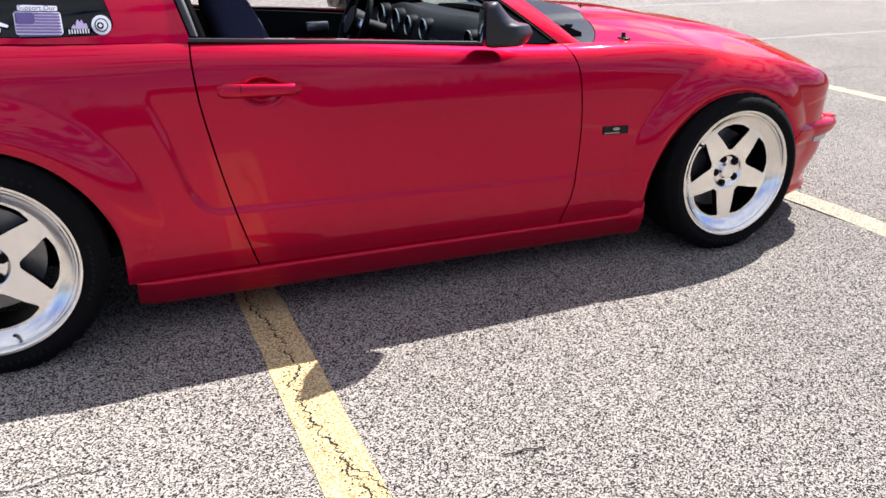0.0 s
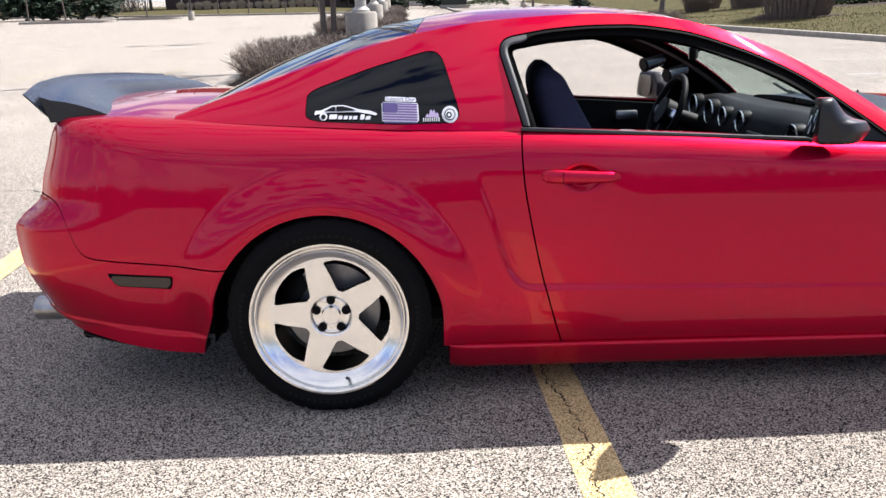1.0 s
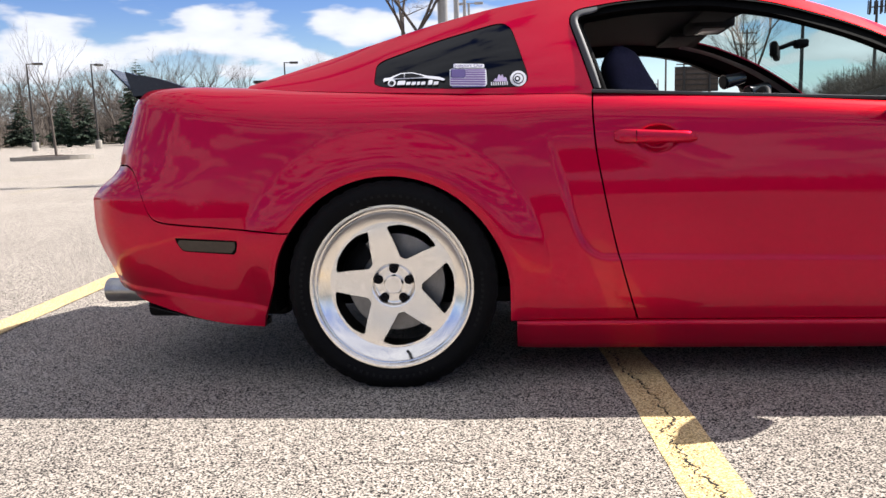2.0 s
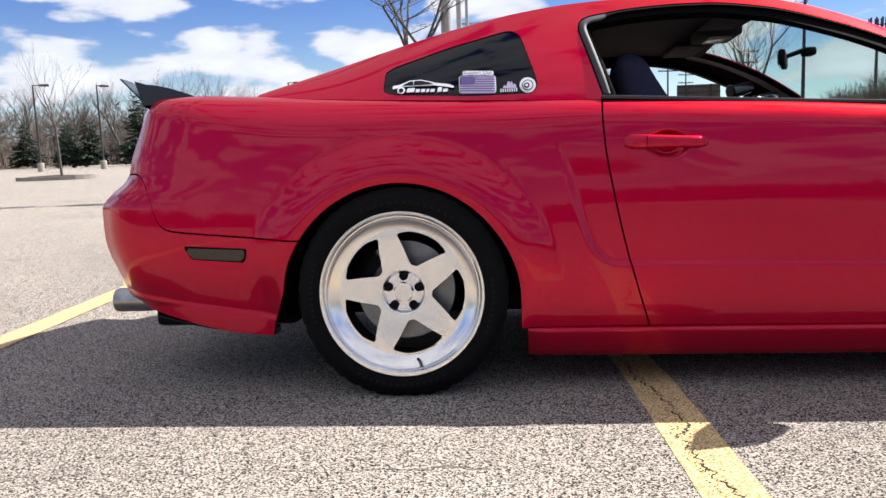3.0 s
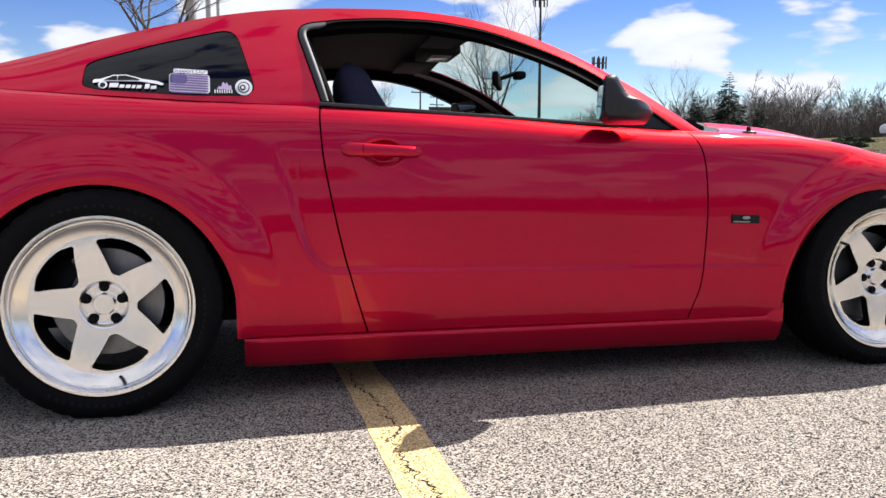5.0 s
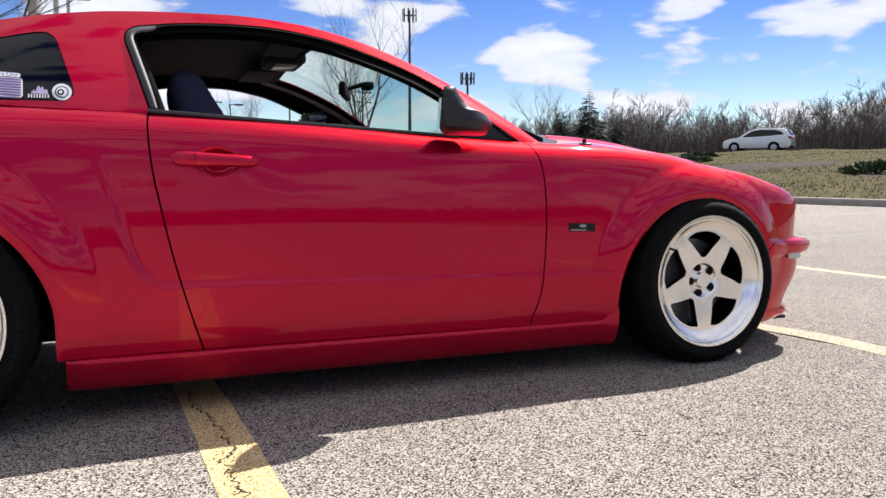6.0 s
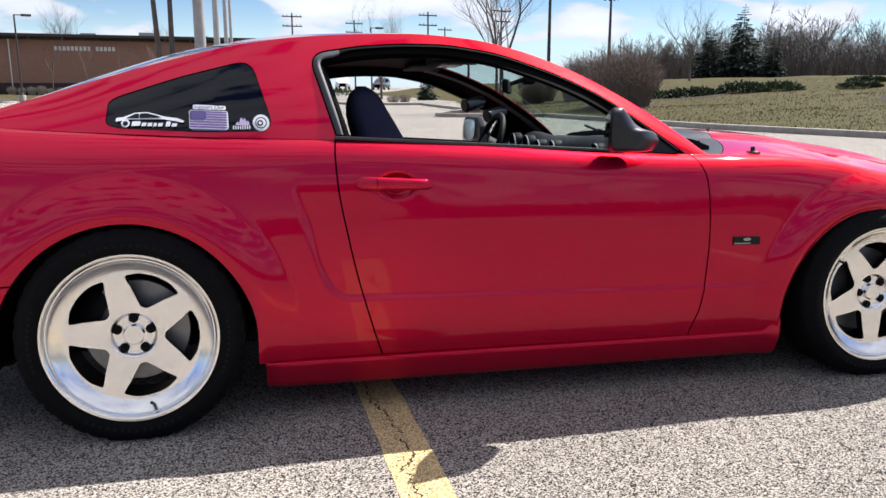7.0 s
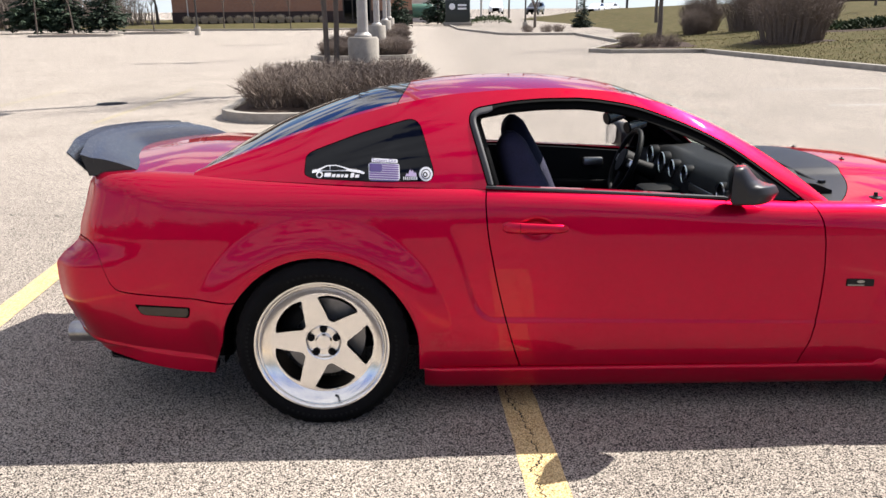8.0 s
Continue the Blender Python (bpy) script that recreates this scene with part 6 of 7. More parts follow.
    for i in range(5):
        a = radians(spin + 36 + 18 + 72 * i + 3)
        x, z = 0.053 * math.cos(a), 0.053 * math.sin(a)
        mesh_part("lug_nut", ([(vx + x, vy, vz + z) for vx, vy, vz in lathe([(0.0, 0.055), (0.006, 0.055), (0.0085, 0.0530), (0.0085, 0.0590), (0.0150, 0.0600), (0.0150, 0.0700)], n=12)[0]],
                        lathe([(0.0, 0.0)] * 6, n=12)[1]), DARK_METAL, w, "black lug nut")
    mesh_part("brake_disc", lathe([(0.06, 0.125), (0.165, 0.125), (0.168, 0.13), (0.168, 0.15), (0.06, 0.15)], n=64), DISC_STEEL, w, "grey steel brake disc")
    mid_a = 20 if "front" in label else 160

    def shell(a, v):
        r = 0.118 + 0.072 * np.clip(np.minimum(v * 3, (1 - v) * 3 + 0.4), 0, 1)
        y = 0.100 + 0.07 * v
        return np.stack((r * np.cos(a), y, r * np.sin(a)), -1)
    cal = patch(shell, np.radians(np.linspace(mid_a - 32, mid_a + 32, 14)), np.linspace(0, 1, 8), (), (0, 0.02, 0))
    mesh_part("brake_caliper", cal, DARK_METAL, w, "dark brake caliper")
    bm = bmesh.new()
    a = radians(valve)
    foot, tip = Vector((0.236 * k * math.cos(a), 0.040, 0.236 * k * math.sin(a))), Vector((0.222 * k * math.cos(a), 0.012, 0.222 * k * math.sin(a)))
    add_tube(bm, foot, foot.lerp(tip, 0.5), 0.0065, 0.0045, n=10)
    add_tube(bm, foot.lerp(tip, 0.5), tip, 0.0055, 0.005, n=10)
    part("valve", bm, BLACK_PLASTIC, w)
    return w


for name, label, x, y, spin, turn in (("wheel", "rear wheel with silver five-spoke rim", -0.002, -0.030, 104, 0.270), ("wheel", "front wheel with silver five-spoke rim", 2.736, -0.030, 126, 0.262)):
    tall = 0.339 if x < 1 else 0.329
    near = make_wheel(name, label, spin, tall + (0.008 if x < 1 else 0.004), turn, valve=-78 if x < 1 else 143, floor=-tall)
    near.parent = car
    near.location = (x, y, tall - 0.003)
    far = copy_thing(near, pose(x, 2 * YC - y, tall - 0.003, 0, 0, 180))
    far.parent = car

# ---- outside fittings of the coupe ----
def surface(u, z):
    """The right flank's y at a place below the shoulder."""
    return float(side_in(np.array([float(u)]), np.array([float(z)]))[0])


def flank(out=0.0):
    """The flank addressed by length and height."""
    def at(u, z):
        return np.stack((u, side_in(u, z) - out, z), -1)
    return at


def decal(name, poly, out, mat, parent, label="", step_=0.012, base=None, thick=0.006):
    """A piece cut to a polygon that follows the flank or another surface."""
    p = np.array(poly)
    us, vs = np.arange(p[:, 0].min() - step_, p[:, 0].max() + 2 * step_, step_), np.arange(p[:, 1].min() - step_, p[:, 1].max() + 2 * step_, step_)
    g = inside(poly)
    return mesh_part(name, patch(base or flank(out), us, vs, (lambda u, v, q: g(u, v),), (0, thick, 0)), mat, parent, label, flip=True)


marker = [(-0.746, 0.506), (-0.531, 0.493), (-0.527, 0.486), (-0.535, 0.450), (-0.542, 0.446), (-0.716, 0.459), (-0.728, 0.465), (-0.746, 0.498)]
mk = np.array(marker)
mid = mk.mean(0)
frame_ = decal("side_marker", marker, 0.002, RUBBER, car, "black-edged side marker")
decal("lens", [tuple(mid + (q - mid) * np.array((0.955, 0.80))) for q in mk], 0.006, LENS, frame_, "smoked amber lens")

# door handle
for flip in (0, 1):
    bm = bmesh.new()
    xs = np.linspace(0.722, 0.980, 16)
    rings = []
    for i, x in enumerate(xs):
        t = i / 15
        half = 0.0235 * (1 - 0.28 * t) * math.sin(math.pi * min(1, 0.40 + t * 7) / 2) * math.sin(math.pi * min(1, 0.40 + (1 - t) * 7) / 2)
        yc = surface(x, 0.802) if abs(x - 0.858) > 0.08 else surface(0.76, 0.802)
        z = 0.802 - 0.010 * t
        out = 0.026 * math.sin(math.pi * min(1, 0.2 + t * 3.5) / 2) * math.sin(math.pi * min(1, 0.2 + (1 - t) * 3.5) / 2)
        rings.append([bm.verts.new((x, (yc - out + 0.009 + 0.010 * math.cos(a)) if not flip else 2 * YC - (yc - out + 0.009 + 0.010 * math.cos(a)), z + half * math.sin(a))) for a in np.linspace(0, 2 * math.pi, 12, endpoint=False)])
    for a, b in zip(rings, rings[1:]):
        for k in range(12):
            bm.faces.new((a[k], a[(k + 1) % 12], b[(k + 1) % 12], b[k]))
    bm.faces.new(rings[0])
    bm.faces.new(rings[-1])
    handle = part("door_handle", bm, PAINT, car, "body-coloured pull handle")
    for x0, r in ((0.735, 0.012), (0.965, 0.010)):
        bm = bmesh.new()
        y0 = surface(x0, 0.80)
        pts = ((x0, y0 + 0.01, 0.80), (x0, y0 - 0.016, 0.80))
        if flip:
            pts = tuple((p[0], 2 * YC - p[1], p[2]) for p in pts)
        add_tube(bm, pts[0], pts[1], r, r, 12)
        part("handle_foot", bm, PAINT, handle)
bm = bmesh.new()
add_box(bm, (0.7880, surface(0.775, 0.80) - 0.0285, 0.784), (0.7895, surface(0.775, 0.80) - 0.012, 0.818))
part("handle_joint", bm, RUBBER, car, "dark joint line in the handle", smooth=False)

# fender badge, drawn as plain shapes
badge = decal("fender_badge", [(2.104, 0.572), (2.216, 0.568), (2.216, 0.538), (2.104, 0.541)], 0.004, BLACK_PLASTIC, car, "black badge plate", 0.004)
decal("badge_oval", [(2.160 + 0.016 * math.cos(a), 0.5600 + 0.006 * math.sin(a)) for a in np.linspace(0, 2 * math.pi, 20, endpoint=False)], 0.007, STEEL, badge, "plain silver oval", 0.003)
decal("badge_bar", [(2.108, 0.5485), (2.176, 0.5465), (2.176, 0.5425), (2.108, 0.5445)], 0.0055, STEEL, badge, "plain grey bar", 0.002)

# quarter window stickers
def glass_face(out):
    def at(u, z):
        zb, zr = shoulder(u) - 0.006, rail_z(u)
        s = np.clip((z - zb) / (zr - zb), 0, 1)
        for _ in range(4):
            p = house(u, s)
            s = s + (z - p[..., 2]) / (zr - zb)
        return np.stack((u, p[..., 1] + 0.004 - out, z), -1)
    return at


pane = quarter_glass[0]


def sticker(name, poly, out, mat, parent=pane, label=""):
    p = np.array(poly)
    fine = float(np.clip((p.max(0) - p.min(0)).min() / 7, 0.0012, 0.006))
    return decal(name, poly, 0, mat, parent, label, fine, glass_face(out * 1.5 + 0.003), 0.001)


flag = sticker("flag_sticker", rounded([(0.196, 1.047), (0.319, 1.041), (0.321, 0.981), (0.198, 0.986)], 4, 0.04), 0.003, WHITE_VINYL, label="white and violet flag sticker")
for i in range(7):
    z = 1.0445 - 0.0082 * i
    x0 = 0.250 if i < 4 else 0.200
    tilt = 0.048 * (x0 - 0.2)
    sticker("stripe", [(x0, z - tilt), (0.316, z - 0.0055), (0.316, z - 0.0100), (x0, z - 0.0045 - tilt)], 0.0042, STRIPE_VINYL, flag)
sticker("canton", [(0.200, 1.0445), (0.250, 1.0425), (0.250, 1.0125), (0.200, 1.0145)], 0.0045, PURPLE_VINYL, flag)
head = sticker("flag_heading", rounded([(0.208, 1.064), (0.312, 1.058), (0.313, 1.044), (0.208, 1.049)], 4, 0.08), 0.003, WHITE_VINYL, flag, "white heading strip")


def lettering(text, x, z, size, out, mat, parent, slope=0.0):
    font = bpy.data.curves.new("lettering", "FONT")
    font.body, font.size, font.extrude, font.align_x = text, size, 0.0004, "LEFT"
    tmp = new("lettering_curve", font)
    me = bpy.data.meshes.new_from_object(tmp.evaluated_get(bpy.context.evaluated_depsgraph_get()))
    bpy.data.objects.remove(tmp)
    for v in me.vertices:
        px, pz = x + v.co.x, z + v.co.y + slope * v.co.x
        q = glass_face(out * 1.5 + 0.0035)(np.array([px]), np.array([pz]))[0]
        v.co = Vector((px, float(q[1]) - v.co.z, pz))
    me.materials.append(mat)
    ob = new("lettering", me)
    ob.parent = parent
    return ob


lettering("Support Our", 0.211, 1.0515, 0.0185, 0.0048, PURPLE_VINYL, flag, -0.05)
sticker("text_bar", [(0.204, 0.9845), (0.315, 0.9815), (0.315, 0.978), (0.204, 0.981)], 0.0045, PURPLE_VINYL, flag, "plain violet bar")
# a small car outline over plain bars
outline = sticker("coupe_outline_sticker", [(-0.031, 1.008), (-0.026, 1.0225), (-0.006, 1.0245), (0.030, 1.0385), (0.068, 1.0400), (0.098, 1.0320), (0.120, 1.0255), (0.160, 1.0200), (0.183, 1.0115), (0.179, 1.0045), (0.160, 1.0095), (0.115, 1.0170), (0.020, 1.0170), (-0.020, 1.0120)], 0.003, WHITE_VINYL, label="white sticker of a coupe outline over plain bars")
sticker("coupe_window", [(0.004, 1.0218), (0.031, 1.0352), (0.042, 1.0358), (0.042, 1.0205)], 0.0042, SMOKED, outline)
sticker("coupe_window", [(0.045, 1.0360), (0.067, 1.0368), (0.097, 1.0288), (0.112, 1.0225), (0.045, 1.0205)], 0.0042, SMOKED, outline)
ring = [(0.002 + 0.0135 * math.cos(a), 1.0045 + 0.0125 * math.sin(a)) for a in np.linspace(0, 2 * math.pi, 16, endpoint=False)]
icon = sticker("round_icon", ring, 0.003, WHITE_VINYL, outline)
sticker("icon_hole", [(0.002 + 0.008 * math.cos(a), 1.0045 + 0.0075 * math.sin(a)) for a in np.linspace(0, 2 * math.pi, 14, endpoint=False)], 0.0042, SMOKED, icon)
for x0, x1, h in ((0.020, 0.046, 0.016), (0.050, 0.064, 0.012), (0.068, 0.082, 0.012), (0.086, 0.096, 0.012), (0.100, 0.114, 0.012), (0.124, 0.138, 0.017), (0.142, 0.158, 0.012)):
    z = 1.0005 - 0.03 * x0 - 0.004
    sticker("name_bar", [(x0 + 0.003, z + h), (x1 + 0.003, z + h), (x1, z), (x0, z)], 0.003, WHITE_VINYL, outline)
flame = sticker("flame_sticker", [(0.340, 0.996), (0.350, 1.008), (0.354, 1.002), (0.361, 1.026), (0.366, 1.010), (0.372, 1.020), (0.377, 1.006), (0.384, 1.012), (0.388, 0.994)], 0.003, LILAC_VINYL, label="pale violet flame sticker with plain bars")
for i in range(8):
    x0 = 0.334 + 0.0073 * i
    sticker("word_bar", [(x0, 0.994), (x0 + 0.004, 0.9938), (x0 + 0.004, 0.982), (x0, 0.9822)], 0.0035, WHITE_VINYL, flame)
disc = [(math.cos(a), math.sin(a)) for a in np.linspace(0, 2 * math.pi, 24, endpoint=False)]
roundel = sticker("round_sticker", [(0.424 + 0.027 * c, 1.003 + 0.027 * s) for c, s in disc], 0.003, WHITE_VINYL, label="round white sticker")
inner = sticker("roundel_ring", [(0.424 + 0.0185 * c, 1.003 + 0.0185 * s) for c, s in disc], 0.0040, SMOKED, roundel)
inner = sticker("roundel_centre", [(0.424 + 0.0155 * c, 1.003 + 0.0155 * s) for c, s in disc], 0.0048, WHITE_VINYL, roundel)
sticker("roundel_mark", [(0.421 + 0.0095 * c, 1.002 + 0.0095 * s) for c, s in disc], 0.0056, SMOKED, roundel)
sticker("roundel_mark", [(0.421 + 0.005 * c, 1.002 + 0.005 * s) for c, s in disc], 0.0064, WHITE_VINYL, roundel)

# ducktail spoiler
sp_front = table((0, -0.720), (0.08, -0.750), (0.25, -0.845), (0.5, -0.925), (0.75, -0.845), (0.92, -0.750), (1, -0.720))
sp_back = table((0, -1.010), (0.08, -1.046), (0.25, -1.118), (0.5, -1.165), (0.75, -1.118), (0.92, -1.046), (1, -1.010))
sp_high = table((0, 1.098), (0.08, 1.108), (0.25, 1.124), (0.5, 1.132), (0.75, 1.124), (0.92, 1.108), (1, 1.098))


def spoiler(s, v):
    """Front edge on the deck, up to the kink, out to the thin lip and back underneath."""
    xf, xb, zt = sp_front(s), sp_back(s), sp_high(s)
    y = 0.205 + (2 * YC - 0.41) * s
    zd = 1.014 + 0.026 * (1 - (2 * s - 1) ** 2)
    low_x = -0.938 - 0.06 * (1 - (2 * s - 1) ** 4)
    xb, zt = xb + 0.046, zt - 0.010
    xk, zk = xb + 0.042, zt - 0.014
    k = v * 4
    a, b, e, c = np.clip(k, 0, 1), np.clip(k - 1, 0, 1), np.clip(k - 2, 0, 1), np.clip(k - 3, 0, 1)
    x = xf + (xk - xf) * a + (xb - xk) * b + 0.006 * e + (low_x - xb - 0.006) * c
    z = zd + (zk - zd) * (1 - (1 - a) ** 1.5) + (zt - zk) * b - 0.022 * e + (1.022 - zt) * c
    return np.stack((x, y, z), -1)


v_, f_, s_ = patch(spoiler, np.linspace(0, 1, 61), np.linspace(0, 1, 41))
n_ = 41
f_ = list(f_) + [tuple(range(n_))[::-1], tuple(60 * n_ + i for i in range(n_))]
ducktail = mesh_part("spoiler", (v_, f_), SPOILER_BLACK, car, "satin black ducktail spoiler", flip=True)


def blade(s, v):
    """The thin plate behind the ducktail: from its foot to the swept tip, over the edge and down its back."""
    low_x = -0.940 - 0.06 * (1 - (2 * s - 1) ** 4)
    x0, z0, x1, z1 = low_x, 1.024 + 0 * s, sp_back(s), sp_high(s)
    k = np.clip(v * 2, 0, 1) - np.clip(v * 2 - 1, 0, 1)
    back = np.where(v > 0.5, 0.006, 0.0)
    return np.stack((x0 + (x1 - x0) * k - back, 0.200 + (2 * YC - 0.40) * s, z0 + (z1 - z0) * k - back * 0.3), -1)


v_, f_, s_ = patch(blade, np.linspace(0, 1, 61), np.concatenate((np.linspace(0, 0.5, 6), np.linspace(0.501, 1, 6))))
f_ = list(f_) + [tuple(range(12))[::-1], tuple(60 * 12 + i for i in range(12))]
mesh_part("blade", (v_, f_), SPOILER_BLACK, ducktail, "thin glossy black trailing blade")

# exhaust tips and rear valance
for y in (0.36, 2 * YC - 0.36):
    made = lathe([(0.038, -1.00), (0.044, -1.01), (0.046, -1.08), (0.046, -1.156), (0.043, -1.162), (0.040, -1.156), (0.039, -1.03)], "x", 40)
    mesh_part("exhaust_tip", ([(x, yy + y, z + 0.283) for x, yy, z in made[0]], made[1]), STEEL, car, "brushed steel exhaust tip")
bm = bmesh.new()
add_box(bm, (-0.97, 0.42, 0.245), (-0.70, 1.46, 0.33), 0.02, pose(0, 0, 0))
part("rear_valance", bm, BLACK_PLASTIC, car, "black rear valance")
bm = bmesh.new()
vv = []
for x in np.linspace(-0.90, -0.47, 14):
    z = float(body_low(x))
    vv.append([bm.verts.new(p) for p in ((x, surface(x, z + 0.01) + 0.012, z + 0.004), (x, surface(x, z + 0.01) + 0.020, z - 0.004), (x, surface(x, z + 0.01) + 0.10, z - 0.004), (x, surface(x, z + 0.01) + 0.10, z + 0.02))])
for a, b in zip(vv, vv[1:]):
    for k in range(4):
        bm.faces.new((a[k], a[(k + 1) % 4], b[(k + 1) % 4], b[k]))
bm.faces.new(vv[0])
bm.faces.new(vv[-1])
part("bumper_lip", bm, BLACK_PLASTIC, car, "black lip under the rear bumper")

# front: indicator lens, grille, splitter
bm = bmesh.new()
add_box(bm, (3.10, 0.30, 0.085), (3.46, 1.58, 0.10), 0.004)
part("splitter", bm, BLACK_PLASTIC, car, "thin black chin splitter")
bm = bmesh.new()
add_box(bm, (3.50, 0.50, 0.40), (3.60, 1.38, 0.58), 0.02)
grille = part("grille", bm, RUBBER, car, "black grille opening")
for i in range(9):
    bm = bmesh.new()
    add_box(bm, (3.596, 0.52 + 0.1 * i, 0.41), (3.606, 0.535 + 0.1 * i, 0.57))
    part("grille_bar", bm, BLACK_PLASTIC, grille, smooth=False)

# hood pins and washer jets
def hood_z(x, y):
    w = (y - 0.16) / (YC - 0.16)
    return float(top(np.array([x]), np.array([w]))[0][2])


for x, y, r, h in ((2.262, 0.150, 0.028, 0.026), (2.262, 2 * YC - 0.150, 0.028, 0.026), (2.40, 0.70, 0.012, 0.010), (2.40, 1.20, 0.012, 0.010)):
    z = hood_z(x, min(y, 2 * YC - y))
    made = lathe([(r, -0.01), (r, h * 0.45), (r * 0.85, h * 0.6), (r * 0.3, h * 0.6), (r * 0.28, h * 1.25), (0, h * 1.3)], "z", 24)
    mesh_part("hood_pin" if r > 0.02 else "washer_jet", ([(a + x, b + y, c + z) for a, b, c in made[0]], made[1]), BLACK_PLASTIC, car, "black hood pin" if r > 0.02 else "black washer jet")

# wipers
for y0, y1, x0 in ((0.34, 0.92, 2.10), (0.98, 1.52, 2.16)):
    wz = 0.905
    bm = bmesh.new()
    add_tube(bm, (x0 + 0.03, y0, wz - 0.01), (x0 - 0.05, y0 + 0.30, wz + 0.055), 0.009, 0.006, 8)
    arm = part("wiper_arm", bm, BLACK_PLASTIC, car, "black wiper arm")
    bm = bmesh.new()
    add_tube(bm, (x0 - 0.09, y0 + 0.02, wz + 0.02), (x0 - 0.02, y1, wz + 0.075), 0.007, 0.007, 6)
    part("wiper_blade", bm, RUBBER, arm)
    bm = bmesh.new()
    add_tube(bm, (x0 + 0.03, y0, wz - 0.05), (x0 + 0.03, y0, wz + 0.012), 0.02, 0.016, 12)
    part("wiper_pivot", bm, BLACK_PLASTIC, arm)


# door mirrors
MIRROR_SECTION = rounded([(1.550, 1.032), (1.604, 1.032), (1.648, 0.978), (1.676, 0.962), (1.718, 0.952), (1.734, 0.922), (1.706, 0.884), (1.547, 0.884)], 4, 0.20)


def mirror_shell(s, k):
    """Sections from the door outwards, turned in towards the driver."""
    y = 0.07 - 0.175 * s
    big = table((0, 0.45), (0.12, 0.72), (0.3, 1.0), (0.8, 1.0), (0.93, 0.95), (0.98, 0.86), (1, 0.76))(s)
    q = MIRROR_SECTION[np.round(k).astype(int) % len(MIRROR_SECTION)]
    return np.stack((1.55 + (q[..., 0] - 1.55) * big * (1.12 - 0.46 * s ** 2) + 0.30 * (y + 0.12) + 0.012, y, 0.930 + (q[..., 1] - 0.930) * big + 0.012 * s), -1)


MIRROR_GLASS = material("mirror_glass", (0.85, 0.87, 0.9), 0.02, 1.0)
v_, f_, s_ = patch(mirror_shell, np.linspace(0, 1, 24), np.arange(33))
f_ = list(f_) + [tuple(range(33))[:-1], tuple(23 * 33 + i for i in range(32))[::-1]]
for flip in (None, YC):
    shell_ = mesh_part("door_mirror", (v_, f_), MIRROR_SHELL, car, "black door mirror", mirror=flip)
    bm = bmesh.new()
    pts = rounded([(0.052, 0.046), (-0.110, 0.048), (-0.107, -0.078), (0.052, -0.070)], 5, 0.3)
    y_of = (lambda y: y) if flip is None else (lambda y: 2 * YC - y)
    bm.faces.new([bm.verts.new((1.552 + 0.30 * (0.8 * a + 0.11) + 0.10 * b, y_of(0.8 * a - 0.012), 0.975 + b)) for a, b in pts])
    bmesh.ops.solidify(bm, geom=bm.faces[:], thickness=0.004)
    part("mirror_glass", bm, MIRROR_GLASS, shell_, "silvered mirror glass")
    sail = rounded([(1.655, 0.890), (1.70, 1.030), (1.925, 0.878)], 5, 0.10)
    g = inside(sail)
    made = patch(pushed(house, (0, -0.004, 0)), np.linspace(1.6, 1.96, 40), np.linspace(0, 1, 30), (lambda u, v, p: g(p[..., 0], p[..., 2]),), (0, 0.03, 0))
    mesh_part("mirror_sail", made, BLACK_PLASTIC, car, "black mirror sail", flip=True, mirror=flip)

# ---- cabin ----
PILLAR_TRIM = material("pillar_trim", (0.30, 0.31, 0.33), 0.22, vary=0.2, scale=25)


def liner(u, v):
    return house(u, v) + np.array((0, 0.045, -0.012))


for flip in (None, YC):
    mesh_part("cabin_liner", patch(liner, np.linspace(-0.45, 1.98, 90), np.linspace(0, 0.99, 30), (
        lambda u, v, p: np.maximum((0.050 if flip is None else 0.026) - in_door_glass(p[..., 0], p[..., 2]), 0.01 - (p[..., 2] - shoulder(p[..., 0]) + 0.02)),)), CABIN, car, "black cabin trim", mirror=flip)
    made = patch(lambda u, v: np.stack((u, 0.165 + 0.03 * np.sin(v * 3.1), 0.22 + (shoulder(u) - 0.235) * v), -1), np.linspace(0.50, 2.0, 30), np.linspace(0, 1, 16), (), (0, -0.06, 0))
    card = mesh_part("door_card", made, CABIN, car, "black inner door panel", mirror=flip)
    y_of = (lambda y: y) if flip is None else (lambda y: 2 * YC - y)
    bm = bmesh.new()
    lo, hi = sorted((y_of(0.17), y_of(0.235)))
    add_box(bm, (0.95, lo, 0.66), (1.60, hi, 0.72), 0.02)
    part("armrest", bm, CABIN, card)
    bm = bmesh.new()
    lo, hi = sorted((y_of(0.19), y_of(0.225)))
    add_box(bm, (1.36, lo, 0.80), (1.48, hi, 0.85), 0.012)
    part("door_pull", bm, STEEL, card, "satin silver door pull")
for flip in (None, YC):
    mesh_part("headliner", patch(lambda u, v: roof(u, v) + np.array((0, 0.0, -0.035)), np.linspace(-0.2, 1.30, 30), np.linspace(0.02, 1, 12)), HEADLINER, car, "dark cloth headliner", mirror=flip)
    mesh_part("a_pillar_trim", patch(lambda u, v: roof(u, v) + np.array((-0.01, 0.0, -0.035)), np.linspace(1.25, 2.02, 30), np.linspace(0.0, 0.14, 6)), PILLAR_TRIM, car, "dark grey pillar trim", mirror=flip)
    mesh_part("rear_shelf_trim", patch(lambda u, v: roof(u, v) + np.array((0, 0.0, -0.03)), np.linspace(-0.46, -0.15, 10), np.linspace(0.02, 1, 10)), CABIN, car, mirror=flip)
bm = bmesh.new()
add_box(bm, (-0.45, 0.20, 0.24), (2.05, 1.68, 0.30), 0.02)
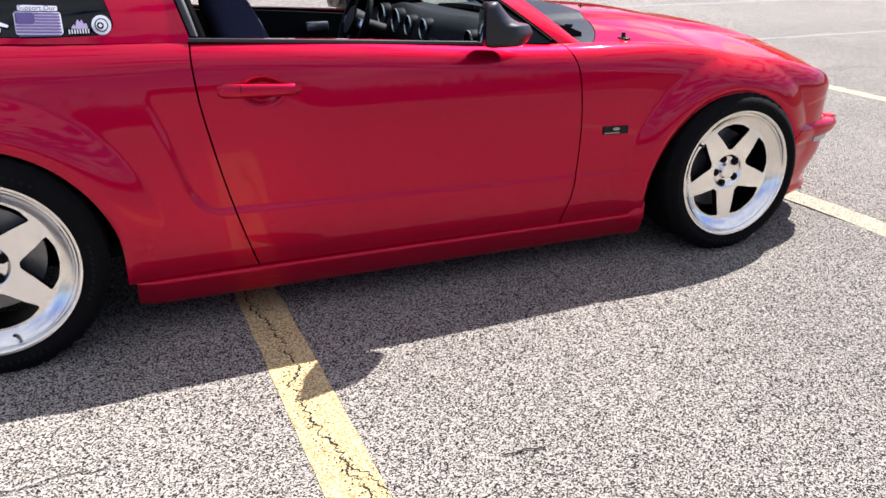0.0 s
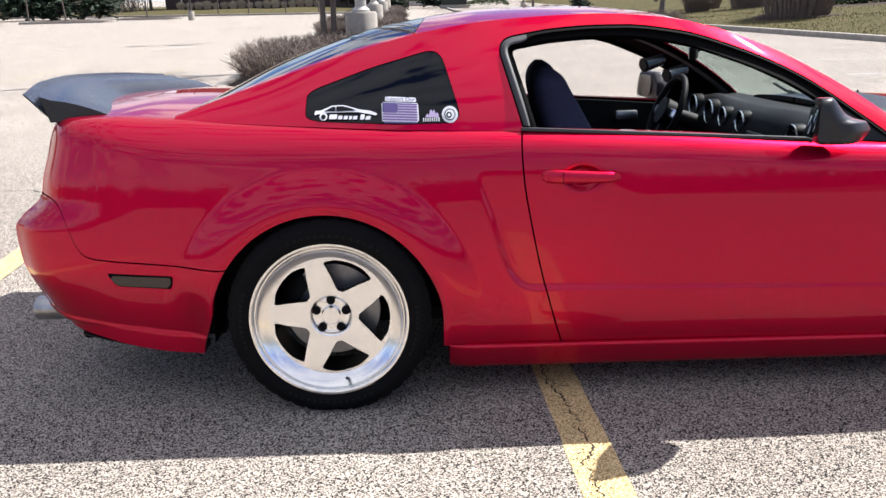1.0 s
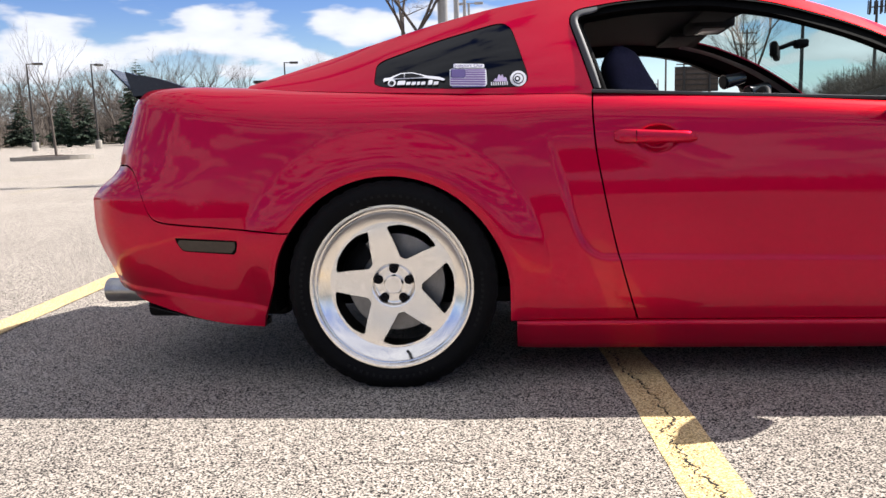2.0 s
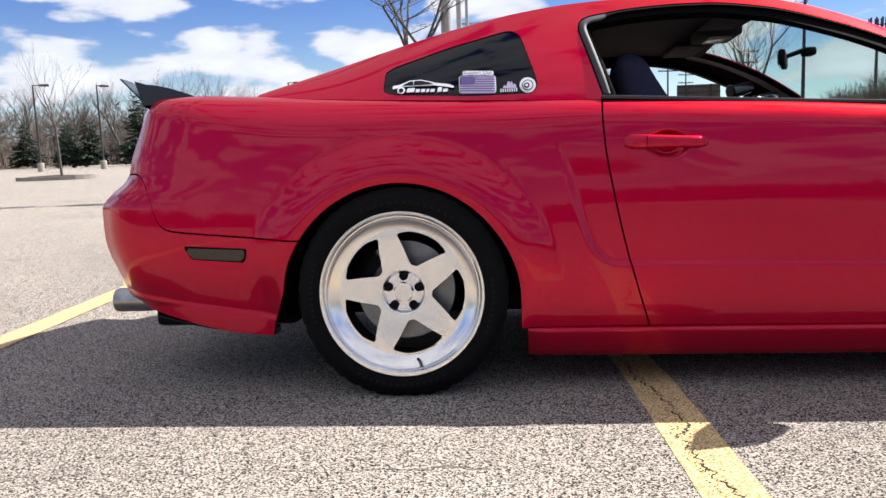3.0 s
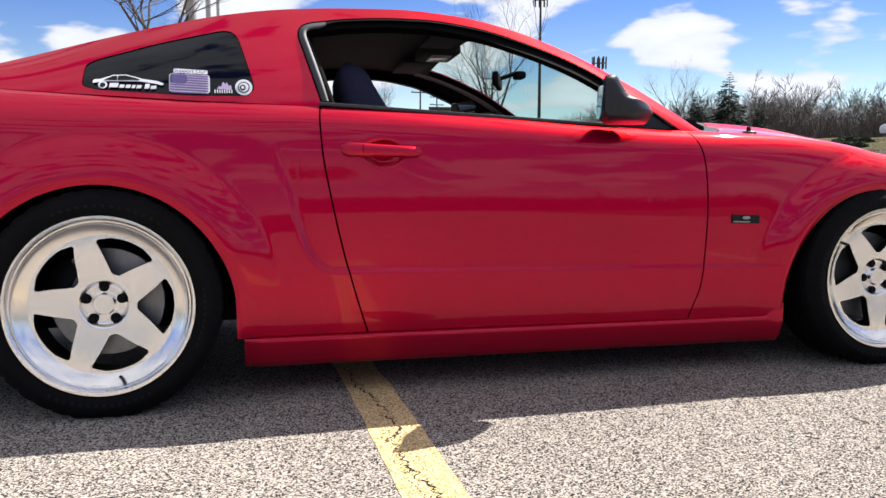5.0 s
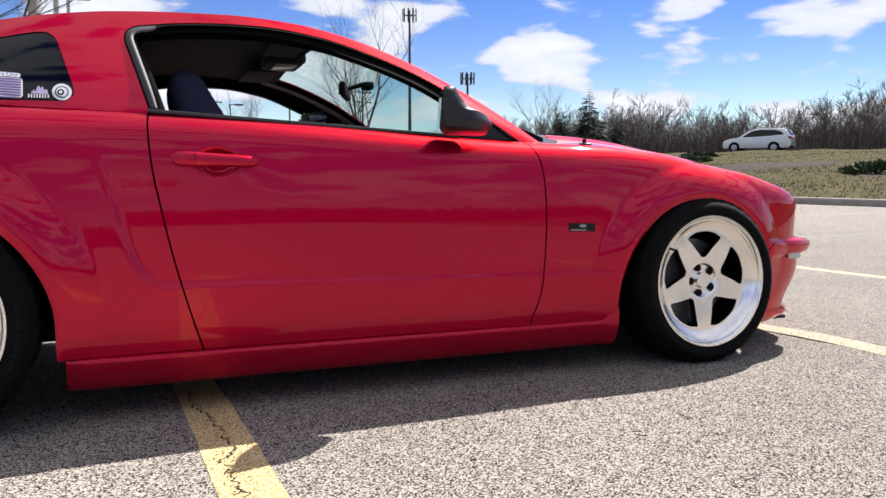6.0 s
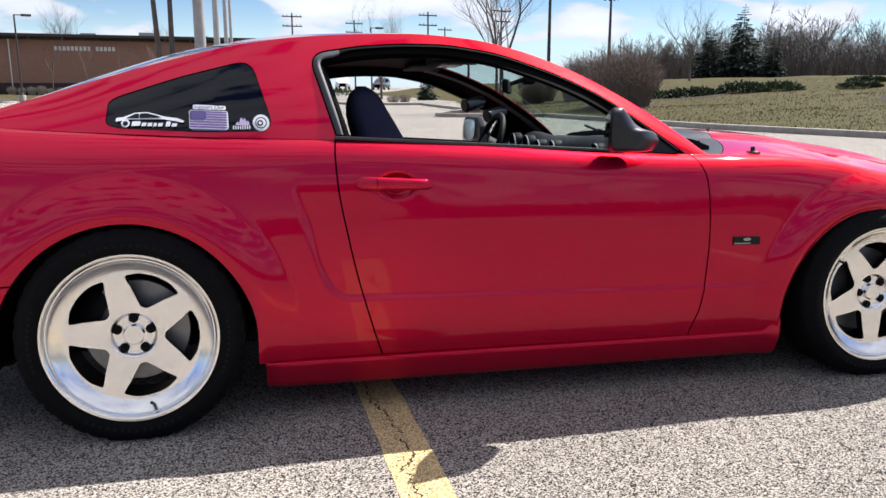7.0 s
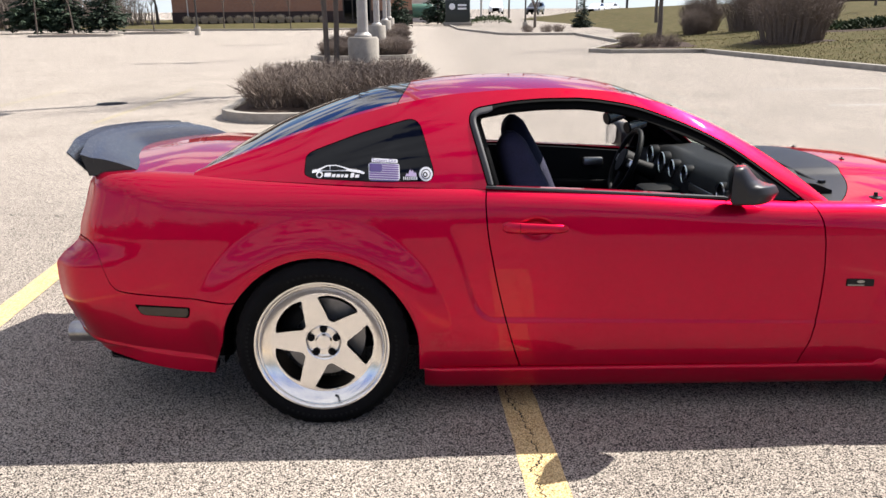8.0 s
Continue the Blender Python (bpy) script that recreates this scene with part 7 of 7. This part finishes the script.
add_box(bm, (-0.45, 0.22, 0.24), (0.10, 1.66, 0.72), 0.05)
add_box(bm, (-0.42, 0.24, 0.70), (-0.10, 1.64, 0.96), 0.06)
part("rear_bench", bm, CABIN, car, "black rear bench and floor")


seat_back = table((0, 0.86), (0.5, 0.80), (0.685, 0.755), (0.85, 0.725), (1, 0.72))
seat_front = table((0, 1.12), (0.4, 1.02), (0.6, 0.965), (0.685, 0.940), (0.8, 0.90), (0.9, 0.862), (0.97, 0.85), (1, 0.84))


def seat(x0, y0, mat, label):
    s = new("front_seat")
    s.parent = car
    s["label"] = label
    bm = bmesh.new()
    add_box(bm, (x0 + 0.80, y0 - 0.25, 0.36), (x0 + 1.34, y0 + 0.25, 0.52), 0.06, seg=4)
    part("cushion", bm, mat, s)
    bm = bmesh.new()
    rings = []
    for i in range(18):
        t = math.sin(math.pi / 2 * i / 17)
        cap = max(0.10, 1 - max(0.0, (t - 0.86) / 0.14) ** 2.4) ** 0.5
        z = 0.44 + 0.695 * t
        back, front = x0 + float(seat_back(t)), x0 + float(seat_front(t))
        wy = 0.255 * float(table((0, 0.9), (0.45, 1.0), (0.66, 0.92), (0.76, 0.62), (0.86, 0.52), (0.96, 0.50), (1, 0.50))(t)) * cap
        rings.append([bm.verts.new(((back + front) / 2 + (front - back) / 2 * cap * np.sign(math.cos(a)) * abs(math.cos(a)) ** 0.6, y0 + wy * np.sign(math.sin(a)) * abs(math.sin(a)) ** 0.55, z)) for a in np.linspace(0, 2 * math.pi, 24, endpoint=False)])
    for a, b in zip(rings, rings[1:]):
        for k in range(24):
            bm.faces.new((a[k], a[(k + 1) % 24], b[(k + 1) % 24], b[k]))
    bm.faces.new(rings[0])
    bm.faces.new(rings[-1])
    part("backrest", bm, mat, s, angle=60)
    return s


seat(0.012, 0.44, SEAT_CLOTH, "passenger seat in a navy cloth cover")
seat(0.115, 1.32, SEAT_CLOTH, "driver seat in a navy cloth cover")

# dashboard
DASH_TOP = table((1.68, 0.76), (1.70, 0.87), (1.75, 0.915), (1.82, 0.93), (2.0, 0.93), (2.10, 0.90))


def dash(x, s):
    y = 0.19 + (2 * YC - 0.38) * s
    hoods = 0.03 * np.exp(-((y - 1.32) / 0.16) ** 2) * np.exp(-((x - 1.77) / 0.06) ** 2) + 0.012 * np.exp(-((y - 0.56) / 0.2) ** 2) * np.exp(-((x - 1.79) / 0.08) ** 2)
    return np.stack((x, y, DASH_TOP(x) + hoods), -1)


mesh_part("dashboard", patch(dash, np.linspace(1.68, 2.10, 30), np.linspace(0, 1, 50), (), (0.02, 0, -0.30)), CABIN, car, "black moulded dashboard")
GAUGE = material("gauge_face", (0.005, 0.005, 0.006), 0.5, spec=0.15, vary=0.1, scale=60)
VENT_RING = material("satin_ring", (0.72, 0.72, 0.74), 0.28, 1.0, vary=0.1, scale=60)
for y, z, r, x in ((1.425, 0.890, 0.058, 1.703), (1.205, 0.880, 0.058, 1.703), (1.03, 0.873, 0.046, 1.703), (0.83, 0.873, 0.046, 1.703), (0.34, 0.868, 0.046, 1.703)):
    made = lathe([(0.0, 0.020), (r * 0.80, 0.020), (r * 0.86, -0.004), (r * 0.93, -0.010), (r, 0.0), (r, 0.03)], "x", 32)
    g_ = mesh_part("gauge", ([(a + x, b + y, c + z) for a, b, c in made[0]], made[1]), GAUGE, car, "round dark dial in a satin ring")
    made = lathe([(r * 0.91, -0.009), (r * 0.945, -0.014), (r * 0.975, -0.008)], "x", 32)
    mesh_part("dial_ring", ([(a + x, b + y, c + z) for a, b, c in made[0]], made[1]), VENT_RING, g_, "satin silver ring")
    if r < 0.05:
        for k in range(3):
            bm = bmesh.new()
            add_box(bm, (x + 0.004, y - r * 0.7, z - 0.02 + 0.018 * k), (x + 0.018, y + r * 0.7, z - 0.016 + 0.018 * k))
            part("vent_slat", bm, VENT_RING, g_, smooth=False)
bm = bmesh.new()
add_box(bm, (1.50, 0.84, 0.30), (1.74, 1.04, 0.80), 0.03)
add_box(bm, (0.70, 0.86, 0.30), (1.35, 1.02, 0.58), 0.04)
part("centre_console", bm, CABIN, car, "black centre console")
bm = bmesh.new()
add_box(bm, (1.688, 0.42, 0.80), (1.696, 0.74, 0.845), 0.002)
part("dash_panel", bm, STEEL, car, "satin silver dash panel")
# steering wheel
wheel_at = pose(1.525, 1.32, 0.872, 0, -68, 0)
bm = bmesh.new()
ring = []
for i in range(40):
    a = 2 * math.pi * i / 40
    c = Vector((math.cos(a), math.sin(a), 0))
    ring.append([bm.verts.new(wheel_at @ (c * (0.178 + 0.015 * math.cos(b)) + Vector((0, 0, 0.015 * math.sin(b))))) for b in np.linspace(0, 2 * math.pi, 10, endpoint=False)])
for i in range(40):
    for k in range(10):
        bm.faces.new((ring[i][k], ring[(i + 1) % 40][k], ring[(i + 1) % 40][(k + 1) % 10], ring[i][(k + 1) % 10]))
steering = part("steering_wheel", bm, CABIN, car, "black steering wheel")
for a in (90, 180, 270):
    bm = bmesh.new()
    add_box(bm, (0.03, -0.022, -0.01), (0.172, 0.022, 0.008), 0.006, wheel_at @ Matrix.Rotation(radians(a + 0), 4, "Z"))
    part("spoke", bm, VENT_RING if a != 180 else CABIN, steering, "satin silver spoke" if a != 180 else "")
bm = bmesh.new()
add_tube(bm, wheel_at @ Vector((0, 0, -0.03)), wheel_at @ Vector((0, 0, 0.03)), 0.06, 0.065, 20)
part("hub", bm, CABIN, steering)
bm = bmesh.new()
add_tube(bm, wheel_at @ Vector((0, 0, -0.02)), wheel_at @ Vector((0, 0, -0.22)), 0.035, 0.05, 14)
part("column", bm, CABIN, steering)
POD_BLACK = material("gloss_black_pod", (0.03, 0.03, 0.034), 0.18, coat=0.6, vary=0.2, scale=20)
# gauge pod on the far pillar, inner mirror, overhead console, visors
for x, z in ((1.50, 1.095), (1.62, 1.04)):
    bm = bmesh.new()
    add_tube(bm, (x - 0.045, 1.50, z - 0.005), (x + 0.06, 1.55, z + 0.02), 0.036, 0.030, 20)
    pod = part("pillar_gauge", bm, POD_BLACK, car, "glossy black pillar gauge pod")
    bm = bmesh.new()
    add_tube(bm, (x - 0.050, 1.498, z - 0.006), (x - 0.044, 1.50, z - 0.005), 0.030, 0.033, 20)
    part("dial_face", bm, GAUGE, pod, "dark dial face")
mirror_at = pose(1.515, 0.94, 1.160, 0, 0, -21)
bm = bmesh.new()
add_box(bm, (-0.013, -0.12, -0.030), (0.016, 0.12, 0.030), 0.011, mirror_at)
rear_view = part("inner_mirror", bm, CABIN, car, "black inner mirror")
bm = bmesh.new()
add_tube(bm, mirror_at @ Vector((0.01, 0, 0.01)), (1.60, 0.94, 1.195), 0.009, 0.011, 8)
part("stalk", bm, CABIN, rear_view)
bm = bmesh.new()
add_box(bm, (1.595, 0.91, 1.170), (1.645, 0.97, 1.205), 0.010)
part("stalk_foot", bm, CABIN, rear_view)
bm = bmesh.new()
add_box(bm, (-0.0165, -0.11, -0.024), (-0.0140, 0.11, 0.024), 0.001, mirror_at)
part("mirror_glass", bm, MIRROR_GLASS, rear_view)
bm = bmesh.new()
add_box(bm, (1.16, 0.82, 1.255), (1.32, 1.06, 1.30), 0.012)
console = part("overhead_console", bm, HEADLINER, car, "dark grey overhead console")
bm = bmesh.new()
add_box(bm, (1.20, 0.87, 1.249), (1.29, 1.01, 1.258), 0.003)
part("lamp_lens", bm, LAMP_GLASS, console, "pale lamp lens")
for y in (0.42, 1.12):
    bm = bmesh.new()
    add_box(bm, (1.12, y, 1.262), (1.26, y + 0.34, 1.276), 0.006)
    part("sun_visor", bm, HEADLINER, car, "dark sun visor")

# lamps at both ends
decal("front_marker", [(3.24, 0.412), (3.36, 0.408), (3.37, 0.384), (3.25, 0.388)], 0.004, LAMP_GLASS, car, "pale front marker lens", 0.01)
for y in (0.62, 2 * YC - 0.62):
    made = lathe([(0.0, 3.575), (0.06, 3.572), (0.08, 3.56), (0.085, 3.52)], "x", 28)
    mesh_part("head_lamp", ([(x, a + y, b + 0.54) for x, a, b in made[0]], made[1]), LAMP_GLASS, car, "round front lamp")
for k in range(3):
    for sgn in (1, -1):
        bm = bmesh.new()
        yc = YC + sgn * (0.36 + 0.085 * k)
        add_box(bm, (-1.075, yc - 0.033, 0.78), (-1.02, yc + 0.033, 0.93), 0.01)
        for p in bm.verts:
            p.co.x = float(tail_line(p.co.z)) - 0.112 * (1 - ((p.co.y - YC) / 0.69) ** 2) - (0.016 if p.co.x < -1.05 else -0.02)
        part("tail_lamp", bm, RED_LENS, car, "red vertical tail lamp")
